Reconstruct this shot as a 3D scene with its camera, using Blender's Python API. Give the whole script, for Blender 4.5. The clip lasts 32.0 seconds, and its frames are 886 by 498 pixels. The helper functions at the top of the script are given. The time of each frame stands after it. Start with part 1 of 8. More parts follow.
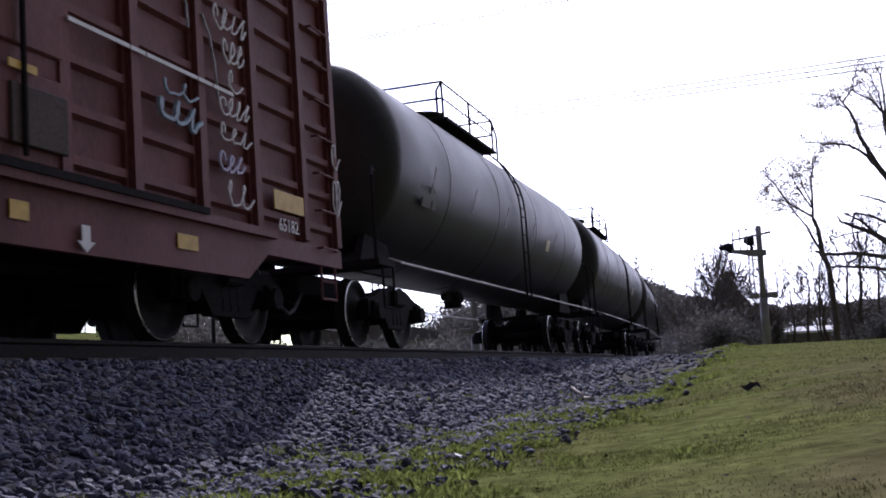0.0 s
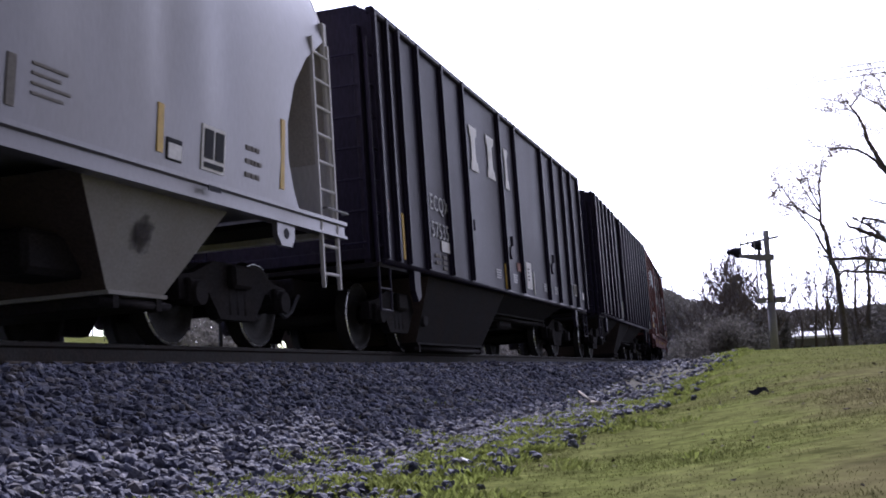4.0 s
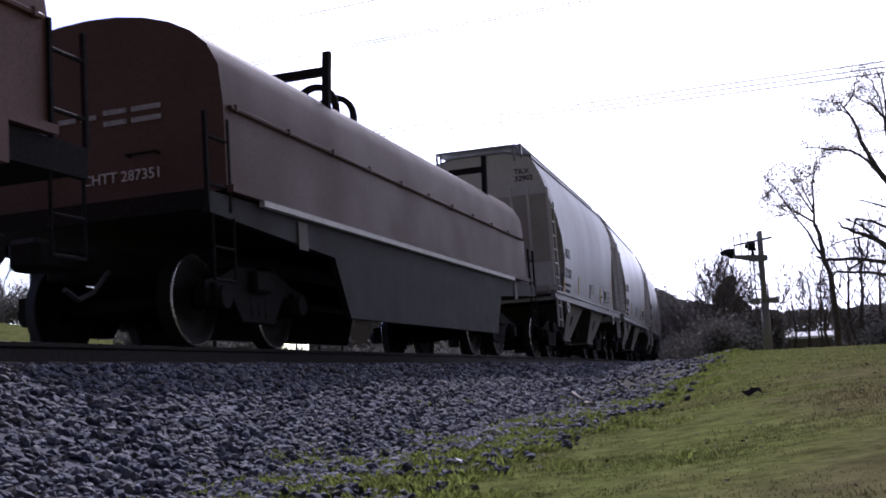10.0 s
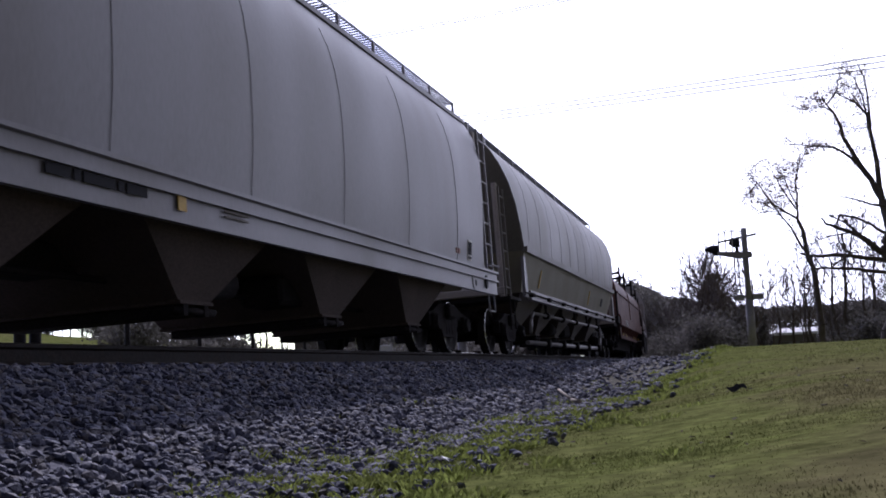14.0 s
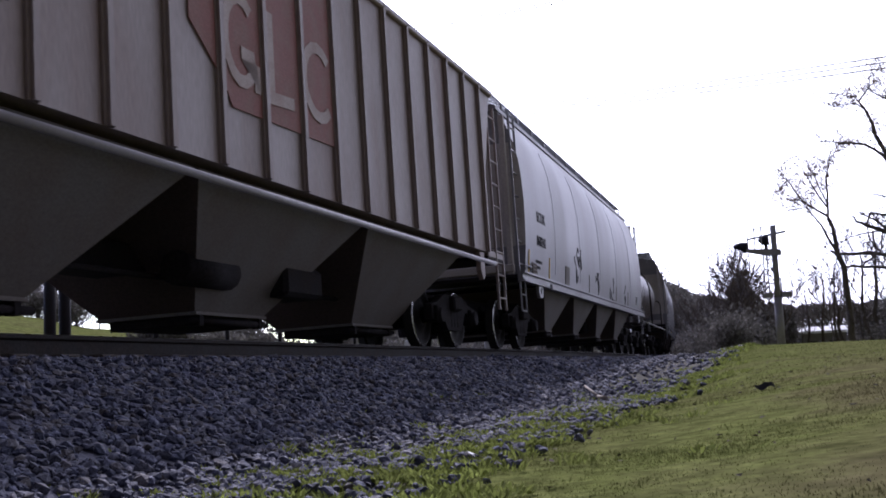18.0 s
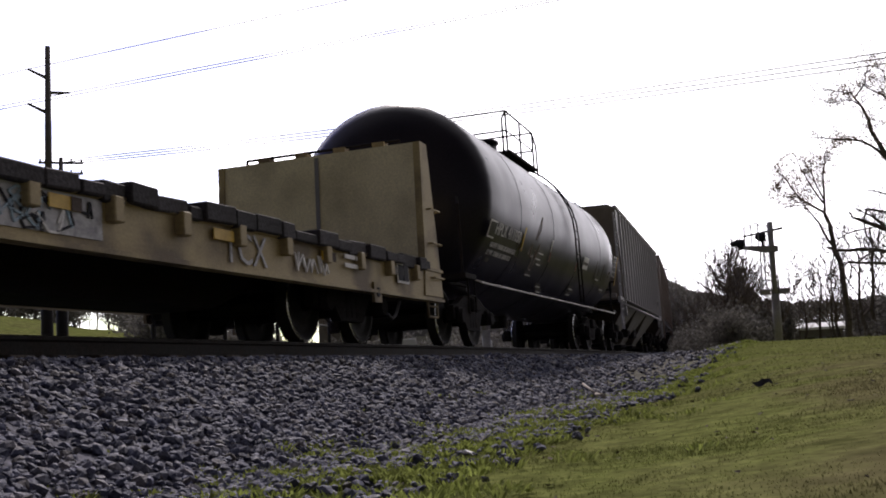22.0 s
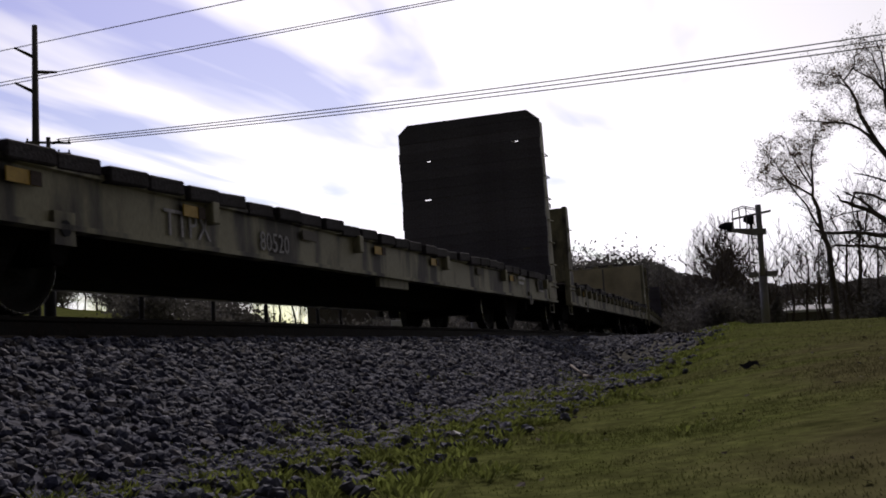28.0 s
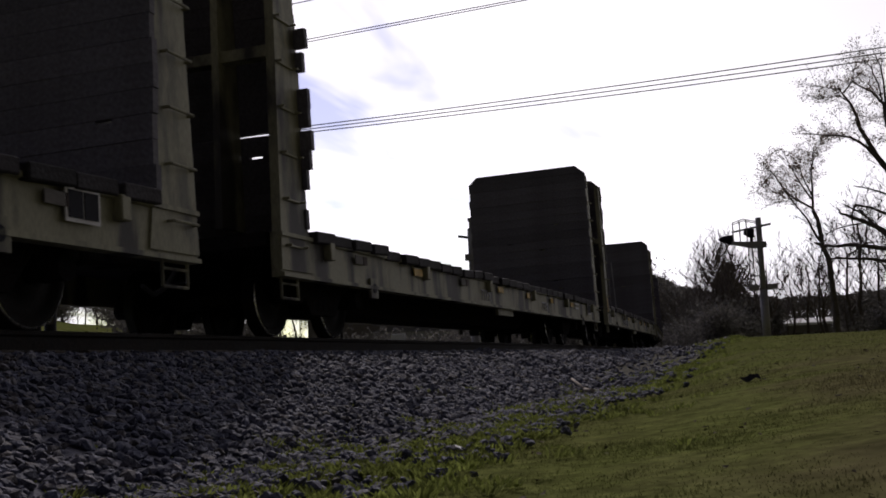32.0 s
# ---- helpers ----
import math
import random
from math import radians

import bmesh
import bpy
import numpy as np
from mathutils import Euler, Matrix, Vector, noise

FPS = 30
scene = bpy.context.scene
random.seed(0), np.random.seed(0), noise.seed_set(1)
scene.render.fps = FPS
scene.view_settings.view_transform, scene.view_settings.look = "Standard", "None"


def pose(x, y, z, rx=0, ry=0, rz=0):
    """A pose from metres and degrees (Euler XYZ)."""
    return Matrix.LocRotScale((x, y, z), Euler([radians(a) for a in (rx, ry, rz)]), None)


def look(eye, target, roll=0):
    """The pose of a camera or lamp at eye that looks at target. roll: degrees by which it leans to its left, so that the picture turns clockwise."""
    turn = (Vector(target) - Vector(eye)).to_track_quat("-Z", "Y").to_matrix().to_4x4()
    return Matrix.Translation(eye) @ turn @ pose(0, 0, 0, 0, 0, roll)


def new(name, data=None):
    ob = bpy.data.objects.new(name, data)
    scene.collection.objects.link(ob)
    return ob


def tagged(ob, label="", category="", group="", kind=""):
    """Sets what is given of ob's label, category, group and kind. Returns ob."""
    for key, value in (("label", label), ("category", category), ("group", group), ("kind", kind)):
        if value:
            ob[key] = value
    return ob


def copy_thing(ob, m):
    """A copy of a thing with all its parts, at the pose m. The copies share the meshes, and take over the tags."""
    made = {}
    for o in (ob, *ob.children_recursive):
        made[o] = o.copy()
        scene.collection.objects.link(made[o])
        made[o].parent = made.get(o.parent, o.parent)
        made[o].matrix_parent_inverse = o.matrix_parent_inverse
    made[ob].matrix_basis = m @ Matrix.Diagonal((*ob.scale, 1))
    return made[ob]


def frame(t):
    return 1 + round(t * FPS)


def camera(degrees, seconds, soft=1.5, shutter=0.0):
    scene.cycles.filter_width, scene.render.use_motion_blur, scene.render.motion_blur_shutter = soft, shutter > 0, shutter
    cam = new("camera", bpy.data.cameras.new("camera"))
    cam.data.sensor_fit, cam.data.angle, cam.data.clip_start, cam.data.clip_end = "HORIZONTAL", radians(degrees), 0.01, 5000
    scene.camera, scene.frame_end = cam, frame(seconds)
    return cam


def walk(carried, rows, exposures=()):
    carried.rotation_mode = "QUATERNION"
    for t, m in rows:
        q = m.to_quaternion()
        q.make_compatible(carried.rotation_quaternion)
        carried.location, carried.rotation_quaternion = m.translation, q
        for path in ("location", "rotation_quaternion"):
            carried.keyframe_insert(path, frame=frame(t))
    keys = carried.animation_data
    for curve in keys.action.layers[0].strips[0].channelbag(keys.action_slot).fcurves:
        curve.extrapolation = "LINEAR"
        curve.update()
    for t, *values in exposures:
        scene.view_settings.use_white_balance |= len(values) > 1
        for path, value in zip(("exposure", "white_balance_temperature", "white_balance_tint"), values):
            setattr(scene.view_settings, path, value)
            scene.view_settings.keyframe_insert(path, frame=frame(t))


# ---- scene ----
from mathutils.bvhtree import BVHTree

cam = camera(42.81, 32.0, soft=1.8, shutter=0.06)

# Camera: a low hand-held stand beside the track; seconds, pitch, roll, heading in degrees.
EYE = (0.0, 0.0, -0.4186)
TURNS = """0,96.582,2.653,-72.690;0.5,96.534,2.664,-72.729;1,96.462,2.666,-72.755;1.5,96.476,2.668,-72.708;2,96.576,2.774,-72.636;2.5,96.648,2.592,-72.539;3,96.725,2.765,-72.484;3.5,96.819,2.626,-72.363;5.5,96.674,2.360,-72.366;6,96.628,2.377,-72.395;6.5,96.626,2.725,-72.438;7,96.668,2.844,-72.551;7.5,96.752,2.625,-72.569;8,96.850,2.383,-72.433;8.5,96.798,2.321,-72.420;9,96.710,2.562,-72.637;9.5,96.777,2.544,-72.639;10,96.818,2.536,-72.644;10.5,96.792,2.666,-72.766;11,96.693,2.649,-72.885;11.5,96.580,2.698,-73.036;12,96.568,2.465,-73.105;12.5,96.524,2.473,-73.141;13,96.560,2.440,-73.153;13.5,96.626,2.706,-73.207;14,96.698,2.907,-73.353;14.5,96.799,2.758,-73.320;16.5,96.781,2.831,-72.262;17,96.740,2.695,-72.233;17.5,96.621,2.531,-72.205;18,96.518,2.354,-72.034;18.5,96.433,2.624,-71.921;19,96.338,2.618,-72.008;19.5,96.286,2.489,-72.091;20,96.336,2.631,-72.099;20.5,96.347,2.546,-72.124;21,96.367,2.497,-72.127;21.5,96.393,2.587,-72.153;22,96.443,2.698,-72.137;22.5,96.419,2.701,-72.174;23,96.330,2.766,-72.205;23.5,96.144,2.736,-72.447;24,96.033,2.837,-72.668;24.5,95.976,2.786,-72.769;25,95.936,2.725,-72.746;25.5,95.716,2.784,-72.751;27.5,95.536,2.290,-72.673;28,95.482,2.562,-72.715;28.5,95.489,2.649,-72.747;29,95.534,2.614,-72.770;29.5,95.649,2.901,-72.761;30,95.748,2.780,-72.741;30.5,95.900,2.991,-72.742;31,96.019,2.812,-72.783;31.5,96.121,2.625,-72.737;32,96.176,2.686,-72.687"""
PATH = []
for row in TURNS.split(";"):
    t, rx, ry, rz = (float(v) for v in row.split(","))
    PATH.append((t, pose(*EYE, rx, ry, rz)))
STOPS = ((0, -0.12), (1, 0.05), (2, 0.3), (3, 0.5), (6, 0.2), (7, 0.08), (8, -0.03), (9, 0.02), (10, -0.22), (11, -0.5), (12, -0.48), (13, -0.46), (14, -0.28), (17, -0.12), (18, 0.04), (19, 0.18), (20, 0.22),
         (21, 0.28), (22, -0.32), (22.5, -0.8), (23, -1.25), (24, -1.5), (25, -1.88), (28, -1.6), (29, -1.55), (30, -1.48), (32, -1.48))
EXPOSURES = [(t, stops, 5480 if t < 22 else 6350, 28 if t < 22 else 20) for t, stops in STOPS]
walk(cam, PATH, EXPOSURES)

# ---- world and sun ----
CLOUD_AT = (0.0, 0.35, 0.0)
SUN_ELEV, SUN_SIDE = radians(40), radians(19)      # height; turn to the left of the track's heading
world = bpy.data.worlds.new("sky")
scene.world = world
world.use_nodes = True
wn, wl = world.node_tree.nodes, world.node_tree.links
wn.clear()
w_out, w_bg = wn.new("ShaderNodeOutputWorld"), wn.new("ShaderNodeBackground")
w_sky = wn.new("ShaderNodeTexSky")
w_sky.sky_type, w_sky.sun_disc = "NISHITA", False
w_sky.sun_elevation, w_sky.sun_rotation = SUN_ELEV, radians(90) - SUN_SIDE
w_sky.dust_density, w_sky.air_density = 0.5, 1.2
w_tc, w_map = wn.new("ShaderNodeTexCoord"), wn.new("ShaderNodeMapping")
w_map.inputs["Scale"].default_value = (0.55, 2.1, 1.0)       # streaks of thin cloud drawn out along one way
w_map.inputs["Rotation"].default_value = (0, 0, radians(-9))
w_map.inputs["Location"].default_value = CLOUD_AT
w_sep, w_flat = wn.new("ShaderNodeSeparateXYZ"), wn.new("ShaderNodeCombineXYZ")
w_low, w_px, w_py = (wn.new("ShaderNodeMath") for _ in range(3))
w_low.operation, w_px.operation, w_py.operation = "MAXIMUM", "DIVIDE", "DIVIDE"
w_low.inputs[1].default_value = 0.06
wl.new(w_tc.outputs["Generated"], w_sep.inputs["Vector"])
wl.new(w_sep.outputs["Z"], w_low.inputs[0])
for w_div, axis in ((w_px, "X"), (w_py, "Y")):               # a level sheet of cloud over the place
    wl.new(w_sep.outputs[axis], w_div.inputs[0])
    wl.new(w_low.outputs[0], w_div.inputs[1])
    wl.new(w_div.outputs[0], w_flat.inputs[axis])
w_n = wn.new("ShaderNodeTexNoise")
w_n.inputs["Scale"].default_value, w_n.inputs["Detail"].default_value, w_n.inputs["Roughness"].default_value = 1.0, 4.0, 0.5
w_n.inputs["Distortion"].default_value = 0.35
w_ramp = wn.new("ShaderNodeValToRGB")
w_ramp.color_ramp.elements[0].position, w_ramp.color_ramp.elements[1].position = 0.0, 0.21
w_ramp.color_ramp.elements[0].color = (0.14, 0.14, 0.14, 1)
w_mix = wn.new("ShaderNodeMix")
w_mix.data_type = "RGBA"
w_bw, w_mul, w_col = wn.new("ShaderNodeRGBToBW"), wn.new("ShaderNodeMath"), wn.new("ShaderNodeCombineColor")
w_mul.operation = "MULTIPLY"
w_dot, w_near = wn.new("ShaderNodeVectorMath"), wn.new("ShaderNodeMapRange")
w_dot.operation = "DOT_PRODUCT"
w_dot.inputs[1].default_value = (math.cos(SUN_ELEV) * math.cos(SUN_SIDE), math.cos(SUN_ELEV) * math.sin(SUN_SIDE), math.sin(SUN_ELEV))
w_near.inputs["From Min"].default_value, w_near.inputs["From Max"].default_value = 0.2, 1.0
w_near.inputs["To Min"].default_value, w_near.inputs["To Max"].default_value = 0.34, 5.2      # thin cloud glows towards the sun; unseen cloud behind kept dim to set fill
wl.new(w_tc.outputs["Generated"], w_dot.inputs[0])
wl.new(w_dot.outputs["Value"], w_near.inputs["Value"])
wl.new(w_near.outputs["Result"], w_mul.inputs[1])
wl.new(w_sky.outputs["Color"], w_bw.inputs["Color"])
wl.new(w_bw.outputs["Val"], w_mul.inputs[0])
for q in ("Red", "Green", "Blue"):
    wl.new(w_mul.outputs[0], w_col.inputs[q])
wl.new(w_col.outputs["Color"], w_mix.inputs["B"])
wl.new(w_flat.outputs["Vector"], w_map.inputs["Vector"])
wl.new(w_map.outputs["Vector"], w_n.inputs["Vector"])
w_side, w_add = wn.new("ShaderNodeVectorMath"), wn.new("ShaderNodeMath")
w_side.operation, w_add.operation = "DOT_PRODUCT", "MULTIPLY_ADD"
w_side.inputs[1].default_value = (-0.35, -1.0, 0.0)         # the cloud closes towards the lawn's side; unseen part behind added for neutral fill
wl.new(w_tc.outputs["Generated"], w_side.inputs[0])
wl.new(w_side.outputs["Value"], w_add.inputs[0])
w_add.inputs[1].default_value = 0.5
wl.new(w_n.outputs["Fac"], w_add.inputs[2])
wl.new(w_add.outputs[0], w_ramp.inputs["Fac"])
wl.new(w_ramp.outputs["Color"], w_mix.inputs["Factor"])
w_hue = wn.new("ShaderNodeHueSaturation")
w_hue.inputs["Hue"].default_value = 0.55
w_hue.inputs["Saturation"].default_value, w_hue.inputs["Value"].default_value = 1.25, 2.6
wl.new(w_sky.outputs["Color"], w_hue.inputs["Color"])
wl.new(w_hue.outputs["Color"], w_mix.inputs["A"])
wl.new(w_mix.outputs["Result"], w_bg.inputs["Color"])
wl.new(w_bg.outputs["Background"], w_out.inputs["Surface"])
w_bg.inputs["Strength"].default_value = 0.10

sun = new("sun", bpy.data.lights.new("sun", "SUN"))
sun.data.energy, sun.data.angle, sun.data.color = 3.0, radians(0.6), (1.0, 0.94, 0.84)
sun_way = Vector((math.cos(SUN_ELEV) * math.cos(SUN_SIDE), math.cos(SUN_ELEV) * math.sin(SUN_SIDE), math.sin(SUN_ELEV)))
sun.matrix_world = look(sun_way * 60, (0, 0, 0))


# ---- materials ----
def material(name, rgb, rough=0.6, metal=0.0, vary=0.25, scale=2.0, dirt=(0.06, 0.05, 0.045), dirt_amount=0.3, bump=0.15, fine=40.0, spec=0.4, stretch=(1, 1, 1), edge=(0.42, 0.72)):
    """A worn surface: base colour with broad stains, fine grain and relief."""
    m = bpy.data.materials.new(name)
    m.use_nodes = True
    n, l = m.node_tree.nodes, m.node_tree.links
    b = n["Principled BSDF"]
    tc, mp = n.new("ShaderNodeTexCoord"), n.new("ShaderNodeMapping")
    mp.inputs["Scale"].default_value = stretch
    l.new(tc.outputs["Object"], mp.inputs["Vector"])
    big, small = n.new("ShaderNodeTexNoise"), n.new("ShaderNodeTexNoise")
    big.inputs["Scale"].default_value, big.inputs["Detail"].default_value = scale, 5.0
    small.inputs["Scale"].default_value, small.inputs["Detail"].default_value = fine, 3.0
    for q in (big, small):
        l.new(mp.outputs["Vector"], q.inputs["Vector"])
    ramp = n.new("ShaderNodeValToRGB")
    ramp.color_ramp.elements[0].position, ramp.color_ramp.elements[1].position = edge
    l.new(big.outputs["Fac"], ramp.inputs["Fac"])
    amt = n.new("ShaderNodeMath")
    amt.operation = "MULTIPLY"
    amt.inputs[1].default_value = dirt_amount
    l.new(ramp.outputs["Color"], amt.inputs[0])
    mixd = n.new("ShaderNodeMix")
    mixd.data_type = "RGBA"
    mixd.inputs["A"].default_value, mixd.inputs["B"].default_value = (*rgb, 1), (*dirt, 1)
    l.new(amt.outputs[0], mixd.inputs["Factor"])
    hsv, mr = n.new("ShaderNodeHueSaturation"), n.new("ShaderNodeMapRange")
    mr.inputs["From Min"].default_value, mr.inputs["From Max"].default_value = 0.3, 0.7
    mr.inputs["To Min"].default_value, mr.inputs["To Max"].default_value = 1 - vary, 1 + vary
    l.new(small.outputs["Fac"], mr.inputs["Value"])
    l.new(mr.outputs["Result"], hsv.inputs["Value"])
    l.new(mixd.outputs["Result"], hsv.inputs["Color"])
    l.new(hsv.outputs["Color"], b.inputs["Base Color"])
    rr = n.new("ShaderNodeMapRange")
    rr.inputs["To Min"].default_value, rr.inputs["To Max"].default_value = max(0.05, rough - 0.12), min(1.0, rough + 0.15)
    l.new(big.outputs["Fac"], rr.inputs["Value"])
    l.new(rr.outputs["Result"], b.inputs["Roughness"])
    b.inputs["Metallic"].default_value, b.inputs["Specular IOR Level"].default_value = metal, spec
    if bump:
        bp = n.new("ShaderNodeBump")
        bp.inputs["Strength"].default_value, bp.inputs["Distance"].default_value = bump, 0.02
        l.new(small.outputs["Fac"], bp.inputs["Height"])
        l.new(bp.outputs["Normal"], b.inputs["Normal"])
    return m


def random_tint(m, low=0.6, high=1.35, island=True):
    """Vary a material piece by piece."""
    n, l = m.node_tree.nodes, m.node_tree.links
    b = n["Principled BSDF"]
    src = b.inputs["Base Color"].links[0].from_socket
    g = n.new("ShaderNodeNewGeometry") if island else n.new("ShaderNodeObjectInfo")
    mr, hsv = n.new("ShaderNodeMapRange"), n.new("ShaderNodeHueSaturation")
    mr.inputs["To Min"].default_value, mr.inputs["To Max"].default_value = low, high
    l.new(g.outputs["Random Per Island" if island else "Random"], mr.inputs["Value"])
    l.new(mr.outputs["Result"], hsv.inputs["Value"])
    l.new(src, hsv.inputs["Color"])
    l.new(hsv.outputs["Color"], b.inputs["Base Color"])
    return m


def backlit(m, share=0.45):
    """Thin leaves and blades: light also shines through them."""
    n, l = m.node_tree.nodes, m.node_tree.links
    b, out = n["Principled BSDF"], n["Material Output"]
    t, mix = n.new("ShaderNodeBsdfTranslucent"), n.new("ShaderNodeMixShader")
    mix.inputs["Fac"].default_value = share
    l.new(b.inputs["Base Color"].links[0].from_socket, t.inputs["Color"])
    l.new(b.outputs["BSDF"], mix.inputs[1])
    l.new(t.outputs["BSDF"], mix.inputs[2])
    l.new(mix.outputs["Shader"], out.inputs["Surface"])
    return m


M_STEEL = material("dark_running_gear", (0.018, 0.016, 0.018), 0.85, 0.0, 0.35, 3, (0.034, 0.026, 0.022), 0.45, spec=0.08)
M_WHEEL = material("oily_black_wheel", (0.016, 0.015, 0.015), 0.75, 0, 0.3, 4, (0.03, 0.024, 0.02), 0.4, spec=0.15)
M_TREAD = material("polished_wheel_rim", (0.8, 0.8, 0.8), 0.25, 1.0, 0.1, 6, (0.2, 0.15, 0.1), 0.2)
M_RAIL = material("rusty_rail_steel", (0.02, 0.017, 0.016), 0.75, 0.0, 0.3, 5, (0.035, 0.024, 0.018), 0.6, spec=0.2)
M_RAILTOP = material("polished_rail_head", (0.5, 0.5, 0.5), 0.28, 1.0, 0.1, 8, (0.2, 0.15, 0.1), 0.2)
M_TIE = material("creosoted_tie_wood", (0.055, 0.042, 0.033), 0.9, 0, 0.4, 2, (0.1, 0.08, 0.06), 0.5, 0.5, 25, stretch=(1, 6, 6))
M_BALLAST = random_tint(material("crushed_granite", (0.066, 0.07, 0.12), 0.75, 0, 0.35, 6, (0.085, 0.08, 0.085), 0.5, 0.5, 60), 0.28, 1.6)


def stone_colours(m, colours, share):
    """Give each stone one of several rock colours."""
    n, l = m.node_tree.nodes, m.node_tree.links
    b = n["Principled BSDF"]
    src = b.inputs["Base Color"].links[0].from_socket
    g, mul, fr, ramp, mix = n.new("ShaderNodeNewGeometry"), n.new("ShaderNodeMath"), n.new("ShaderNodeMath"), n.new("ShaderNodeValToRGB"), n.new("ShaderNodeMix")
    mul.operation, fr.operation, mul.inputs[1].default_value = "MULTIPLY", "FRACT", 7.31
    l.new(g.outputs["Random Per Island"], mul.inputs[0])
    l.new(mul.outputs[0], fr.inputs[0])
    l.new(fr.outputs[0], ramp.inputs["Fac"])
    ramp.color_ramp.interpolation = "CONSTANT"
    while len(ramp.color_ramp.elements) < len(colours):
        ramp.color_ramp.elements.new(0.5)
    for e, (at, rgb) in zip(ramp.color_ramp.elements, colours):
        e.position, e.color = at, (*rgb, 1)
    mix.data_type = "RGBA"
    mix.inputs["Factor"].default_value = share
    l.new(src, mix.inputs["A"])
    l.new(ramp.outputs["Color"], mix.inputs["B"])
    l.new(mix.outputs["Result"], b.inputs["Base Color"])
    return m


stone_colours(M_BALLAST, ((0.0, (0.036, 0.04, 0.075)), (0.3, (0.06, 0.068, 0.118)), (0.55, (0.085, 0.085, 0.115)), (0.72, (0.11, 0.095, 0.09)), (0.84, (0.13, 0.13, 0.18)), (0.93, (0.24, 0.23, 0.25))), 0.6)
M_MUD = material("dark_mud", (0.055, 0.05, 0.04), 0.95, 0, 0.5, 1.6, (0.085, 0.085, 0.045), 0.5, 0.8, 14, spec=0.1)
M_BED = material("ballast_bed", (0.08, 0.08, 0.11), 0.95, 0, 0.6, 5, (0.05, 0.045, 0.04), 0.6, 1.0, 22)


def turf(name, rgb, dry, vary, bump, fine):
    """Mown turf: green with bare dry ground along the lawn's far strip, mottled in clumps."""
    m = material(name, rgb, 0.95, 0, vary, 0.42, dry, 0.45, bump, fine, spec=0.0)
    n, l = m.node_tree.nodes, m.node_tree.links
    b = n["Principled BSDF"]
    src = b.inputs["Base Color"].links[0].from_socket
    tc, sep, wob, at = n.new("ShaderNodeTexCoord"), n.new("ShaderNodeSeparateXYZ"), n.new("ShaderNodeTexNoise"), n.new("ShaderNodeMath")
    wob.inputs["Scale"].default_value, wob.inputs["Detail"].default_value = 0.9, 4.0
    at.operation, at.inputs[1].default_value = "MULTIPLY_ADD", 2.6
    l.new(tc.outputs["Object"], sep.inputs["Vector"])
    l.new(tc.outputs["Object"], wob.inputs["Vector"])
    l.new(wob.outputs["Fac"], at.inputs[0])
    l.new(sep.outputs["Y"], at.inputs[2])
    edge, far, both, mix = n.new("ShaderNodeMapRange"), n.new("ShaderNodeMapRange"), n.new("ShaderNodeMath"), n.new("ShaderNodeMix")
    for q, lo, hi, a, z in ((edge, 0.85, 1.75, 0.85, 0.0), (far, 9.0, 22.0, 1.0, 0.25)):
        q.inputs["From Min"].default_value, q.inputs["From Max"].default_value = lo, hi
        q.inputs["To Min"].default_value, q.inputs["To Max"].default_value = a, z
    l.new(at.outputs[0], edge.inputs["Value"])
    l.new(sep.outputs["X"], far.inputs["Value"])
    both.operation = "MULTIPLY"
    l.new(edge.outputs["Result"], both.inputs[0])
    l.new(far.outputs["Result"], both.inputs[1])
    mix.data_type = "RGBA"
    mix.inputs["B"].default_value = (*dry, 1)
    l.new(both.outputs[0], mix.inputs["Factor"])
    l.new(src, mix.inputs["A"])
    spot, mr, hsv = n.new("ShaderNodeTexNoise"), n.new("ShaderNodeMapRange"), n.new("ShaderNodeHueSaturation")
    spot.inputs["Scale"].default_value, spot.inputs["Detail"].default_value = 4.5, 5.0
    mr.inputs["From Min"].default_value, mr.inputs["From Max"].default_value = 0.3, 0.65
    mr.inputs["To Min"].default_value, mr.inputs["To Max"].default_value = 0.62, 1.22
    l.new(tc.outputs["Object"], spot.inputs["Vector"])
    l.new(spot.outputs["Fac"], mr.inputs["Value"])
    l.new(mr.outputs["Result"], hsv.inputs["Value"])
    l.new(mix.outputs["Result"], hsv.inputs["Color"])
    l.new(hsv.outputs["Color"], b.inputs["Base Color"])
    return m


M_SOIL = turf("lawn_turf", (0.123, 0.137, 0.043), (0.125, 0.111, 0.056), 0.3, 0.6, 16)
M_GRASS = random_tint(turf("grass_blades", (0.137, 0.154, 0.047), (0.136, 0.122, 0.061), 0.2, 0, 10), 0.65, 1.3)
M_WEED = random_tint(material("broadleaf_weeds", (0.2, 0.235, 0.06), 0.85, 0, 0.2, 2, (0.12, 0.13, 0.045), 0.5, 0, 10, spec=0.15), 0.6, 1.4)
M_LITTER = random_tint(material("dead_leaves", (0.05, 0.035, 0.022), 0.9, 0, 0.2, 6, (0.03, 0.02, 0.012), 0.5, 0), 0.5, 1.6)
backlit(M_GRASS)
backlit(M_WEED)
M_BARK = material("grey_bark", (0.10, 0.085, 0.07), 0.9, 0, 0.4, 3, (0.05, 0.04, 0.03), 0.5, 0.6, 30)
M_BUD = random_tint(material("spring_buds", (0.28, 0.22, 0.16), 0.8, 0, 0.2, 2, (0.17, 0.16, 0.09), 0.6, 0), 0.5, 1.4)
backlit(M_BUD, 0.5)
M_LEAF = random_tint(material("scrub_leaves", (0.2, 0.19, 0.175), 0.85, 0, 0.3, 1, (0.075, 0.075, 0.058), 0.6, 0, spec=0.1), 0.6, 1.35)
backlit(M_LEAF, 0.25)
